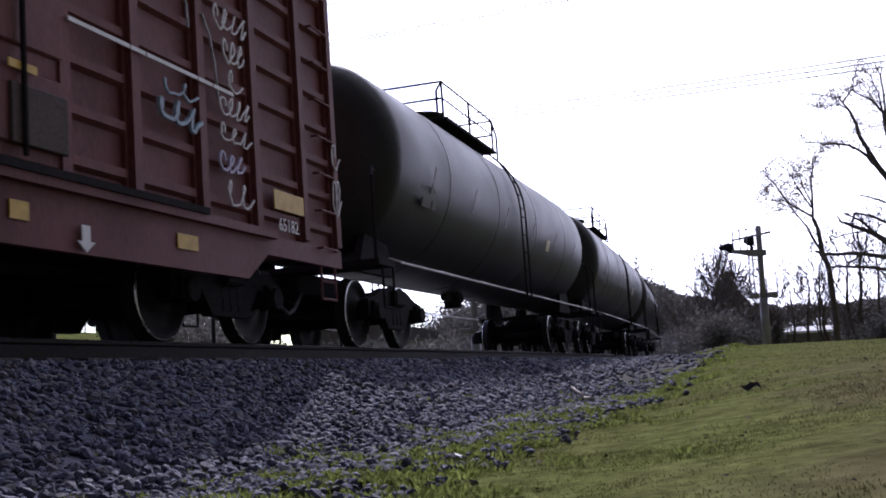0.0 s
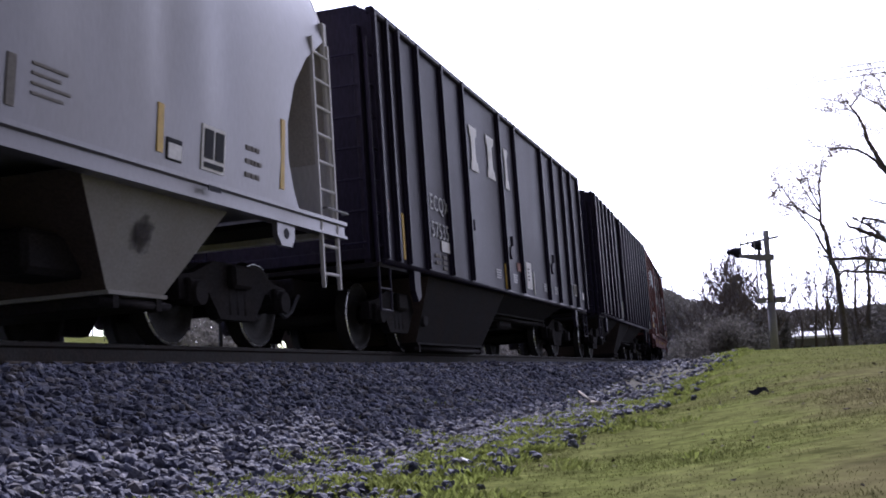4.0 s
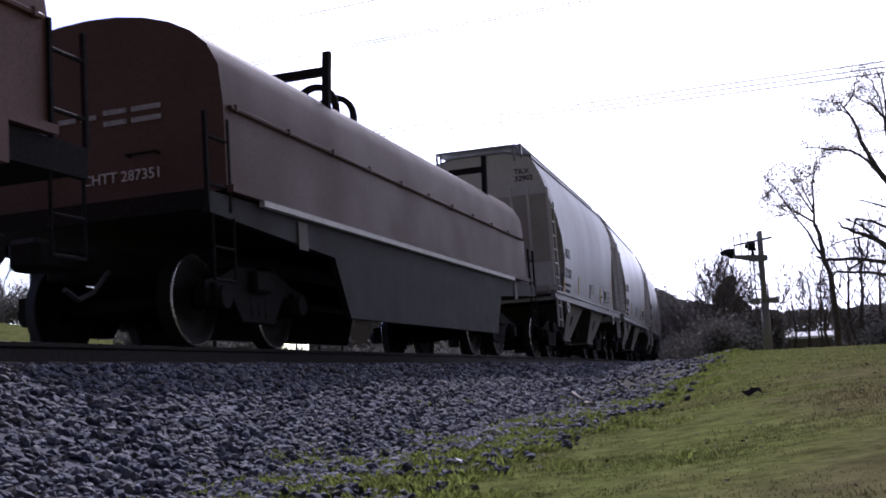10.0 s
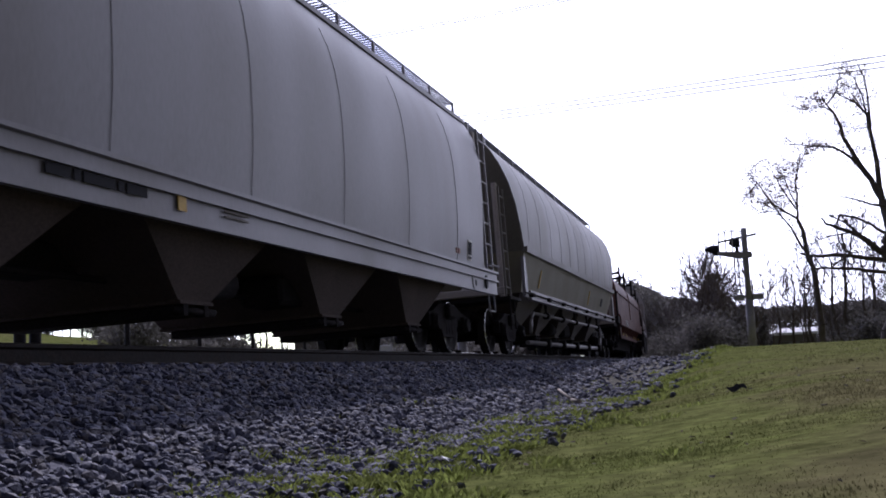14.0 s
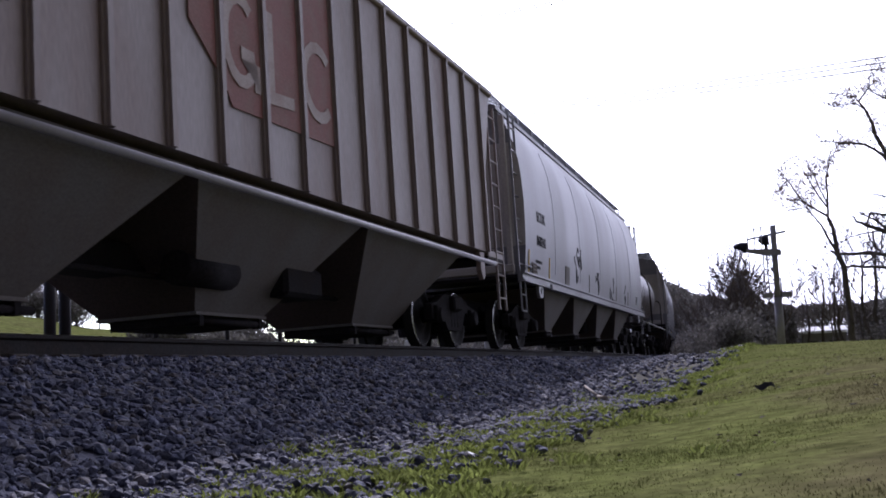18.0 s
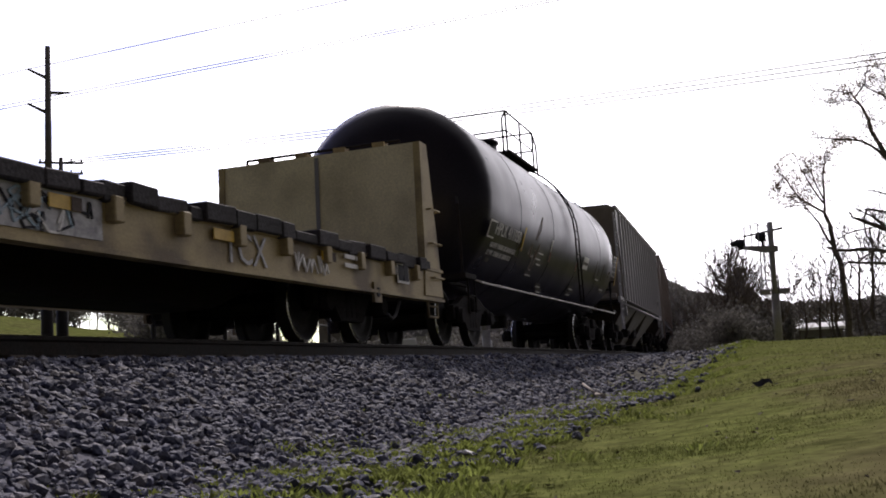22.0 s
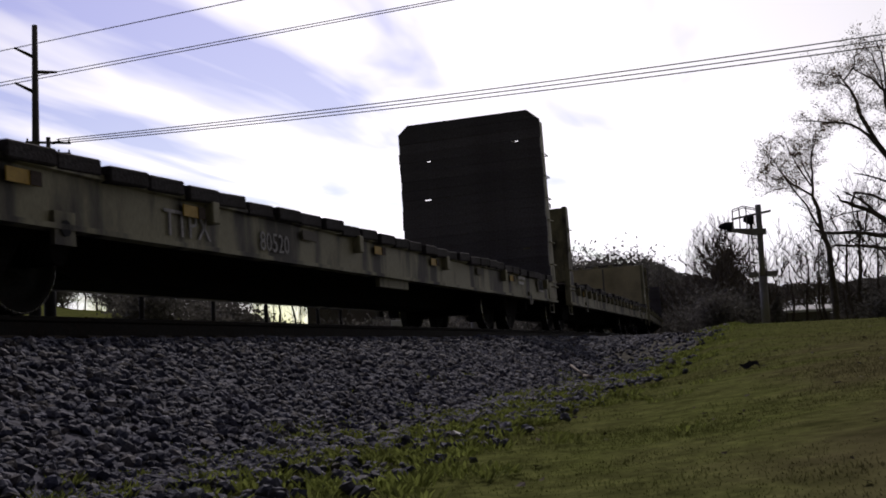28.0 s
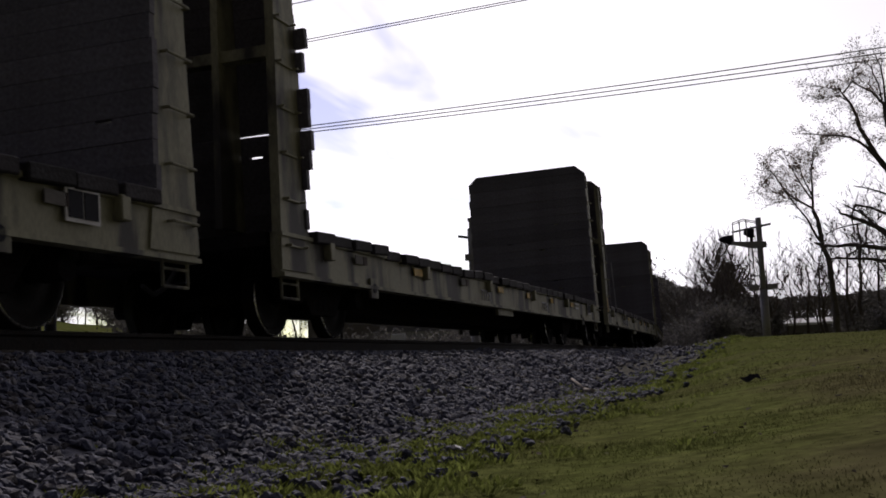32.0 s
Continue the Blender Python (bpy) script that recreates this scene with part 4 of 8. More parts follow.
    if walled:
        running_board(car, half - 0.1, top + 0.12, 0.98, 0.3)
    else:
        running_board(car, half - 0.1, top + (0.22 if roof_rail else 0.08), 1.0 if roof_rail else 0.74, 0.4 if roof_rail else 0.0)
    hatches(car, [-half + 1.2 + i * (2 * half - 2.4) / 9 for i in range(10)], top - 0.02, paint)
    for e in (1, -1):
        bm = bmesh.new()
        box(bm, -0.5, 0.0, -0.9, 0.9, top + 0.08, top + 0.12)
        for y in (-0.85, 0.85):
            rod(bm, (-0.05, y, top - 0.25), (-0.05, y, top + 0.1), 0.025, 6)
        part("roof_platform", bm, M_GALV, car, at=pose(e * (half + 0.0), 0, 0, 0, 0, 0 if e > 0 else 180))
    for x, length in bays:
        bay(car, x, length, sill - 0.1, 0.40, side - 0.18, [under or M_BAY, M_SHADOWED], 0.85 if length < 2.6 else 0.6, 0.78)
    old = set(car.children)
    marks(car, half, sill, side)
    seat_marks(car, body, old, sill + 0.03)
    return car


def end_sheet(car, half, top, words):
    """The flat end wall of a hopper: clean above, dusted in the middle, with its small lettering."""
    for e in (1, -1):
        bm = bmesh.new()
        prism(bm, [(-1.5, 3.57), (1.5, 3.57), (1.44, 3.79), (1.345, 4.08), (1.235, 4.3), (1.155, 4.42), (0.6, top - 0.02), (-0.6, top - 0.02), (-1.155, 4.42), (-1.235, 4.3), (-1.345, 4.08), (-1.44, 3.79)], -0.025, 0.025)
        sheet = part("end_sheet", bm, M_END, car, "pale upright end sheet", pose(e * (half - 0.2), 0, 0))
        bm = bmesh.new()
        prism(bm, [(-1.5, 2.06), (1.5, 2.06), (1.5, 3.566), (-1.5, 3.566)], -0.021, 0.021)
        part("dirty_sheet", bm, M_ENDSHEET, sheet, "tan dust-stained middle end sheet")
        bm = bmesh.new()
        prism(bm, [(-1.46, 1.5), (1.46, 1.5), (1.5, 2.056), (-1.5, 2.056)], -0.024, 0.024)
        part("lower_sheet", bm, M_END, sheet)
        bm = bmesh.new()
        box(bm, -0.06, 0.06, -1.48, 1.48, 1.2, 1.37, bevel=0.012)
        box(bm, -0.03, 0.03, -1.48, 1.48, 1.37, 1.5)
        part("end_sill", bm, M_END, sheet)
        for y in (-1.49, 1.49):
            bm = bmesh.new()
            box(bm, -0.05, 0.05, y - 0.03, y + 0.03, 1.3, 3.7, bevel=0.012)
            part("corner_post", bm, M_END, sheet)
        for y in (-0.7, -1.08):
            bm = bmesh.new()
            box(bm, -0.03, 0.03, y - 0.025, y + 0.025, 2.1, 3.75, bevel=0.008)
            part("brake_rail", bm, M_END, sheet, at=pose(e * 0.16, 0, 0))
        for i, txt in enumerate(words if e < 0 else ()):
            ob = lettering(txt, 0.17, M_INK, sheet, 0, 0)
            ob.matrix_basis = Matrix.Translation((-0.035, -0.79, top - 0.52 - 0.16 * i)) @ Euler((radians(90), 0, radians(-90))).to_matrix().to_4x4()


def data_plate(car, x, z, w, h, y):
    d = panel(w, h, M_MARK, car, x, z, y, "data_plate", "black test-date stencil framed in white")
    for a, b, c, e in ((0.09, 0.45, 0.27, 0.91), (0.55, 0.91, 0.27, 0.91), (0.09, 0.91, 0.07, 0.18)):
        panel(w * (b - a), h * (e - c), M_INK, d, w * a, h * c, -0.008, "data_field")
    return d


def two_bay(reporting, number, paint, label):
    def marks(car, half, sill, side):
        y = -side - 0.012
        if reporting:
            ink = M_SHEEN if paint is M_WHITE else M_FADED
            lettering(reporting, 0.33, ink, car, -3.95, 2.24, y + 0.004)
            lettering(number, 0.34 if len(number) < 6 else 0.3, ink, car, -3.98, 1.78, y + 0.03)
            end_sheet(car, half, 4.58, (reporting, number))
        else:
            end_sheet(car, half, 4.58, ())
        lettering("LD LMT 232500", 0.105, M_SHEEN, car, -4.0, 1.58, y + 0.045)
        lettering("LT WT 53500", 0.105, M_SHEEN, car, -3.95, 1.44, y + 0.05)
        for x, z, h, m in ((-2.13, 1.5, 0.42, M_YELLOW), (1.55, 1.52, 0.41, M_YELLOW), (-4.17, 1.42, 0.34, M_YELLOW), (3.86, 1.55, 0.72, M_YELLOW), (-0.31, 1.5, 0.36, M_UNDER)):
            panel(0.09, h, m, car, x, z, y + 0.02, "reflector_strip")
        data_plate(car, 2.27, 1.49, 0.42, 0.41, y + 0.02)
        sq = panel(0.24, 0.19, M_INK, car, 1.70, 1.48, y + 0.02, "test_square", "small white framed stencil square")
        panel(0.21, 0.13, M_MARK, sq, 0.015, 0.015, -0.008, "test_field")
        for i, row in enumerate(([0.1, 0.05, 0.08], [0.09, 0.05, 0.05, 0.07], [0.1, 0.08, 0.07])):
            bars([row], 0.045, 0.0, M_UNDER, car, 3.1, 1.86 - i * 0.13, y + 0.02)
        for i, w in enumerate((0.4, 0.32, 0.44, 0.36)):
            bars([[w]], 0.022, 0.0, M_UNDER, car, -0.05, 1.86 - i * 0.07, y)
        bars([[0.22]], 0.05, 0.0, M_INK, car, 2.22, 1.33, -side - 0.04)
        rng = random.Random(number + "s")
        for x in (1.85, -1.85):
            bm = bmesh.new()
            plate(bm, [(0.3 * math.cos(k * math.tau / 14), 0.3 * math.sin(k * math.tau / 14)) for k in range(14)], -0.004, 0.004)
            part("gate_stain", bm, M_SMUDGE, car, "dark smeared grease stain", pose(x - 0.15 + rng.uniform(-0.05, 0.05), -1.262, 0.86, 19.6, 0, 0))
    return curved_hopper("covered_hopper", label, half := 5.46, paint, 1.36, 4.60, [(1.85, 2.35), (-1.85, 2.35)], marks, end_cut=1.0, walled=True, cuts=(1.1, 1.25, 1.42, 1.42, 1.22, 0.84, 0.25, 0.235, 0.235, 0.235, 0.235), dents=0.014 if paint is M_SILVER else 0.003)


def cars_first():
    made = {}
    for key, rep, num, paint, lab in (("H1", "", "", M_SILVER, "silver two-bay covered hopper car with dented curved sides"),
                                      ("H2", "TILX", "33615", M_WHITE, "pale grey two-bay covered hopper car with black lettering"),
                                      ("H3", "MQRX", "113263", M_SILVER, "silver two-bay covered hopper car with dented curved sides"),
                                      ("H4", "MQRX", "113287", M_SILVER, "silver two-bay covered hopper car with dented curved sides"),
                                      ("H5", "TILX", "32902", M_WHITE, "pale grey two-bay covered hopper car with black lettering")):
        made[key] = two_bay(rep, num, paint, lab)
    return made


# -- ribbed cars --
def brake_gear(car, half, sill):
    """Reservoir, cylinder, lever and pipes on the end platform under the slope sheet."""
    for e in (1, -1):
        at = pose(e * (half - 0.12), 0, 0, 0, 0, 0 if e > 0 else 180)
        bm = bmesh.new()
        rod(bm, (-0.42, -0.85, sill + 0.36), (-0.42, -0.05, sill + 0.36), 0.2, 14)
        rod(bm, (-0.42, -0.93, sill + 0.36), (-0.42, 0.03, sill + 0.36), 0.13, 14)
        for y in (-0.7, -0.2):
            box(bm, -0.5, -0.34, y - 0.03, y + 0.03, sill - 0.04, sill + 0.2)
        part("air_reservoir", bm, M_STEEL, car, "dark steel air reservoir", at)
        bm = bmesh.new()
        rod(bm, (-0.4, 0.35, sill + 0.3), (-0.4, 0.75, sill + 0.3), 0.15, 12)
        rod(bm, (-0.4, 0.75, sill + 0.3), (-0.4, 1.15, sill + 0.3), 0.025, 6)
        box(bm, -0.46, -0.34, 0.45, 0.6, sill - 0.04, sill + 0.18)
        part("brake_cylinder", bm, M_STEEL, car, at=at)
        bm = bmesh.new()
        pipe(bm, [(-0.1, -1.3, sill + 0.62), (-0.1, -0.2, sill + 0.62), (-0.15, 0.1, sill + 0.5), (-0.15, 1.3, sill + 0.5)], 0.022, 6)
        pipe(bm, [(-0.05, -1.2, sill - 0.05), (-0.05, -1.2, sill + 0.62)], 0.018, 6)
        pipe(bm, [(-0.05, 1.2, sill - 0.05), (-0.05, 1.2, sill + 0.5)], 0.018, 6)
        part("end_handrail", bm, M_STEEL, car, at=at)
        for y in (-1.05, -0.35, 0.35, 1.05):
            bm = bmesh.new()
            plate(bm, [(-0.95, sill - 0.03), (-0.75, sill - 0.03), (-0.55, sill + 1.0), (-0.95, sill + 0.9)], y - 0.03, y + 0.03)
            part("slope_brace", bm, M_SLOPE, car, at=at)


def ribbed_hopper(name, label, half, paint, sill, top, posts, bays, marks, cut_low, cut_top, knee, rib=(0.2, 0.09), under=None, rib_paint=None, side=1.5, chord_paint=None, bay_low=0.36, chord_drop=0.03, bay_wide=0.4, open_end=False):
    car = car_base(name, label, half, 1.8)
    centre_sill(car, half)
    bm = bmesh.new()
    shell(bm, [(sill, half - cut_low, side), (knee, half - cut_low, side), (top - 0.12, half - cut_top, side), (top, half - cut_top, side * 0.86)], 1)
    bm.normal_update()
    for fc in bm.faces:
        fc.material_index = 1 if open_end and abs(fc.normal.x) > 0.4 else 0
    part("body", bm, [paint, M_SLOPE] if open_end else paint, car)
    for y in (-side, side):
        bm = bmesh.new()
        box(bm, -half + cut_top - 0.05, half - cut_top + 0.05, y - 0.06, y + 0.06, top - 0.16, top - 0.06, bevel=0.02)
        part("top_chord", bm, paint, car)
        bm = bmesh.new()
        rod(bm, (-half + cut_low * 0.6, y * 0.985, sill - chord_drop), (half - cut_low * 0.6, y * 0.985, sill - chord_drop), 0.04, 8)
        part("bottom_chord", bm, chord_paint or paint, car)
    span = 2 * (half - cut_low) - 0.3
    xs = posts if isinstance(posts, tuple) else [-span / 2 + span * i / (posts - 1) for i in range(posts)]
    ribs(car, xs, side + 0.005, sill, top - 0.1, rib[0], rib[1], rib_paint or paint)
    for e in (1, -1):
        for y in (-1, 1):
            if open_end:
                ladder(car, e * (half - 0.27), y * (side - 0.03), sill - 0.92, top - 0.3, 9, 0.44, paint)
                bm = bmesh.new()
                box(bm, -0.5 * cut_low, 0.5 * cut_low, -0.04, 0.04, -0.13, 0.05, bevel=0.01)
                part("corner_sill", bm, paint, car, at=pose(e * (half - 0.5 * cut_low), y * (side - 0.06), sill))
            else:
                ladder(car, e * (half - 0.25), y * (side - 0.03), sill - 0.05, top - 0.5, 7, 0.44, paint)
                ladder(car, e * (half - 0.02), y * 1.15, sill, top - 0.5, 7, 0.42, paint, along=False, name="end_ladder")
                stirrup(car, e * (half - 0.25), y * (side - 0.04), sill - 0.1, paint, 0.55)
            bm = bmesh.new()
            plate(bm, [(-0.1, 0), (0.14, 0), (0.14, -0.38), (0.02, -0.45), (-0.1, -0.3)], -0.04, 0.04)
            part("jacking_pad", bm, paint, car, at=pose(e * (half - 1.45), y * (side - 0.05), sill - 0.03))
    end_frame(car, half, sill - 0.05, top - 0.3, M_SLOPE if open_end else paint, M_STEEL, not open_end)
    if open_end:
        brake_gear(car, half, sill)
    running_board(car, half - 0.1, top + 0.1)
    hatches(car, [-half + 2.0 + i * (2 * half - 4.0) / 3 for i in range(4)], top, paint, 0, 0.45, 2.6)
    for x, length, flat, *low in bays:
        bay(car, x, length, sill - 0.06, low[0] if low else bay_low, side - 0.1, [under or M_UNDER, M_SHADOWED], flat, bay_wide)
    marks(car, half, sill, side)
    return car


def cars_ribbed():
    made = {}

    def mark_c1(car, half, sill, side):
        y = -side - 0.014
        for txt, x, z in (("EC", -5.22, 1.80), ("QX", -4.56, 1.80), ("80", -5.18, 1.44), ("18", -4.5, 1.44)):
            lettering(txt, 0.36, M_WORN, car, x, z, y)
        for i, (x, w) in enumerate(((-5.2, 0.16), (-4.98, 0.14), (-4.5, 0.4))):
            bars([[w], [w * 0.9]], 0.055, 0.075, M_UNDER, car, x, 1.38, y)
        d = panel(0.25, 0.29, M_MARK, car, -3.56, 1.88, y, "emblem_frame", "white outlined stencil square")
        panel(0.21, 0.25, M_NAVY, d, 0.02, 0.02, -0.008, "emblem_field")
        panel(0.1, 0.09, M_MARK, d, 0.075, 0.06, -0.014, "emblem_mark")
        for x, h, m in ((-1.64, 0.5, M_MARK), (1.3, 0.42, M_UNDER), (5.15, 0.45, M_UNDER), (5.9, 0.4, M_UNDER)):
            panel(0.08 if m is M_MARK else 0.16, h, m, car, x, 1.22, y, "reflector_strip")
        d = panel(0.3, 0.3, M_MARK, car, 6.0, 1.36, y, "data_plate")
        panel(0.26, 0.26, M_NAVY, d, 0.02, 0.02, -0.008, "data_field")
        panel(0.07, 1.0, M_YELLOW, car, 6.45, 1.35, y, "reflector_strip")
        panel(0.2, 0.26, M_MARK, car, 6.5, 1.12, y - 0.06, "placard")
        bars([[0.24]], 0.06, 0.05, M_UNDER, car, 5.95, 1.28, y)
    made["C1"] = ribbed_hopper("open_hopper", "dark navy open-top hopper car with ribbed sides", 7.19, M_NAVY, 1.12, 4.46,
                               (-6.9, -6.25, -5.46, -4.6, -3.73, -2.93, -1.28, -0.38, 0.42, 1.2, 1.95, 2.72, 3.6, 4.5, 5.35, 6.1, 6.9), [(-0.4, 2.6, 0.8, 0.16), (3.2, 4.0, 3.0, 0.6), (-4.0, 3.4, 2.4, 0.6)], mark_c1,
                               0.25, 0.2, 2.5, (0.26, 0.11), M_STEEL, bay_low=0.14, bay_wide=0.72)

    def mark_c2(car, half, sill, side):
        y = -side - 0.014
        lettering("ECQX", 0.34, M_WORN, car, -5.09, 2.0, y)
        lettering("57535", 0.34, M_WORN, car, -5.07, 1.6, y)
        panel(0.42, 0.16, M_MARK, car, -4.63, 1.42, y, "patch")
        bars([[0.12, 0.08], [0.1, 0.1]], 0.05, 0.05, M_UNDER, car, -4.95, 1.36, y)
        bars([[0.2], [0.2], [0.18]], 0.05, 0.03, M_UNDER, car, -4.6, 1.36, y)
        for x, w, z in ((-2.66, 0.46, 2.98), (-1.6, 0.52, 3.02), (-0.36, 0.28, 3.0)):
            bm = bmesh.new()
            plate(bm, [(0, 0), (w, 0), (w * 0.92, 0.14), (w * 0.72, 0.2), (w * 0.72, 0.58), (w * 0.95, 0.64), (w, 0.76), (0, 0.76), (0.02, 0.62), (w * 0.16, 0.56), (w * 0.16, 0.18), (0.02, 0.12)], -0.005, 0.005)
            part("emblem_bar", bm, M_MARK, car, "large pale logo slab", pose(x, y, z))
        for x, z, h, w, m in ((-6.36, 1.15, 0.62, 0.07, M_YELLOW), (-4.05, 1.12, 0.45, 0.07, M_MARK), (-0.88, 1.11, 0.45, 0.07, M_YELLOW), (1.40, 1.13, 0.45, 0.06, M_MARK), (3.95, 1.15, 0.4, 0.05, M_YELLOW),
                              (6.2, 1.2, 0.5, 0.05, M_MARK)):
            panel(w, h, m, car, x, z, y, "reflector_strip")
        pl = panel(0.42, 0.52, M_MARK, car, 0.82, 1.22, y, "placard", "large white paper placard")
        for i in range(4):
            panel(0.1 + 0.04 * (i % 2), 0.025, M_UNDER, pl, 0.08, 0.16 + i * 0.07, -0.008, "placard_line")
        panel(0.12, 0.15, M_UNDER, car, 0.68, 1.36, y, "patch")
        d = panel(0.3, 0.26, M_MARK, car, 5.64, 1.36, y, "data_plate")
        panel(0.26, 0.22, M_UNDER, d, 0.02, 0.02, -0.008, "data_field")
        panel(0.16, 0.16, M_MARK, car, 6.4, 1.3, y - 0.05, "placard")
        for x, z in ((0.08, 1.5), (-7.1, 1.72)):
            panel(0.26, 0.16, M_RED, car, x, z, y, "patch", "faded red paint patch")
        for x in (-1.5, -0.3, 2.3, 3.4):
            bars([[0.1, 0.14, 0.08], [0.16, 0.12], [0.08, 0.1, 0.12], [0.2, 0.09]], 0.024, 0.02, M_FADED, car, x, 1.42, y)
        for x in (-0.35, 3.3, -2.9):
            bm = bmesh.new()
            rod(bm, (0, -0.05, 0), (0, 0.02, 0), 0.12, 12)
            rod(bm, (0, -0.05, 0.12), (0, -0.05, 0.3), 0.03, 6)
            part("vent_boss", bm, M_NAVY, car, at=pose(x, -side, 1.8))
    made["C2"] = ribbed_hopper("open_hopper", "dark navy open-top hopper car with wide smooth panels", 7.25, M_NAVY, 1.1, 4.46, (-7.05, -6.6, -6.15, -5.34, -4.18, -3.05, -0.75, 0.44, 2.8, 3.94, 5.05, 6.0, 7.05),
                               [(-2.8, 4.4, 3.6, 0.12), (2.0, 5.0, 4.6, 0.76)], mark_c2, 0.25, 0.2, 2.5, (0.12, 0.07), M_STEEL, bay_low=0.14, bay_wide=0.72)

    def mark_g1(car, half, sill, side):
        y = -side - 0.014
        me = bmesh.new()
        plate(me, [(-2.3, 2.75), (-1.7, 2.3), (-1.55, 2.1), (0.9, 2.15), (0.95, 3.9), (-1.7, 3.9), (-2.3, 3.35)], -0.005, 0.005)
        part("emblem_field", me, M_RED, car, "faded red company emblem", pose(0, y, 0))

        def ring(x, z, rx, rz, a0, a1, thick):
            outer = [(x + rx * math.cos(radians(a)), z + rz * math.sin(radians(a))) for a in np.linspace(a0, a1, 13)]
            inner = [(x + (rx - thick) * math.cos(radians(a)), z + (rz - thick) * math.sin(radians(a))) for a in np.linspace(a1, a0, 13)]
            bm = bmesh.new()
            plate(bm, outer + inner, -0.004, 0.004)
            part("emblem_bar", bm, M_CREAM, car, "pale curved emblem slab", pose(0, y - 0.012, 0))
        ring(-1.36, 2.8, 0.38, 0.48, 50, 330, 0.13)
        ring(0.44, 2.8, 0.44, 0.46, 45, 315, 0.13)
        for pts in (((-1.36, 2.62), (-0.98, 2.62), (-0.98, 2.34), (-1.1, 2.34), (-1.1, 2.74), (-1.36, 2.74)), ((-0.79, 2.3), (-0.22, 2.34), (-0.22, 2.47), (-0.66, 2.44), (-0.66, 3.26), (-0.79, 3.26))):
            bm = bmesh.new()
            plate(bm, list(pts), -0.004, 0.004)
            part("emblem_bar", bm, M_CREAM, car, "pale emblem slab", pose(0, y - 0.012, 0))
        bars([[0.12, 0.12, 0.1]], 0.09, 0.1, M_INK, car, -5.1, 2.25, y)
        bars([[0.3], [0.26]], 0.06, 0.06, M_INK, car, -5.1, 2.0, y)
    made["G1"] = ribbed_hopper("covered_hopper", "rust-streaked grey three-bay covered hopper car with ribbed sides", 8.24, M_RUSTWHITE, 1.52, 4.48, 17, [(0, 4.05, 1.5), (4.1, 4.05, 1.5), (-4.1, 4.05, 1.5)],
                               mark_g1, 1.0, 0.35, 2.6, chord_paint=M_PALE, under=M_UNDER, rib=(0.13, 0.055), chord_drop=0.15, bay_low=0.3, open_end=True)

    def mark_kw(car, half, sill, side):
        y = -side - 0.014
        for txt, x, z in (("KW", -6.97, 2.12), ("CX", -6.07, 2.12), ("161", -6.95, 1.68), ("38", -6.05, 1.68)):
            lettering(txt, 0.27, M_FADED, car, x, z, y)
        bars([[0.14, 0.12], [0.14, 0.12]], 0.05, 0.06, M_INK, car, half - 3.4, sill + 0.6, y)
        data_plate(car, half - 3.0, sill + 0.2, 0.4, 0.36, y - 0.05)
        for x in (-4.2, -1.5, 1.8, 4.2):
            bars([[0.3], [0.25], [0.28]], 0.03, 0.04, M_UNDER, car, x, sill + 0.5, y)
    made["KW"] = ribbed_hopper("covered_hopper", "pale grey three-bay covered hopper car with close-set ribs", 8.22, M_PALE, 1.5, 4.36, 17, [(0, 4.05, 1.5), (4.1, 4.05, 1.5), (-4.1, 4.05, 1.5)], mark_kw,
                               1.0, 0.35, 2.55, chord_drop=0.15, rib=(0.13, 0.05), under=M_BAY, bay_low=0.3, open_end=True)
    return made


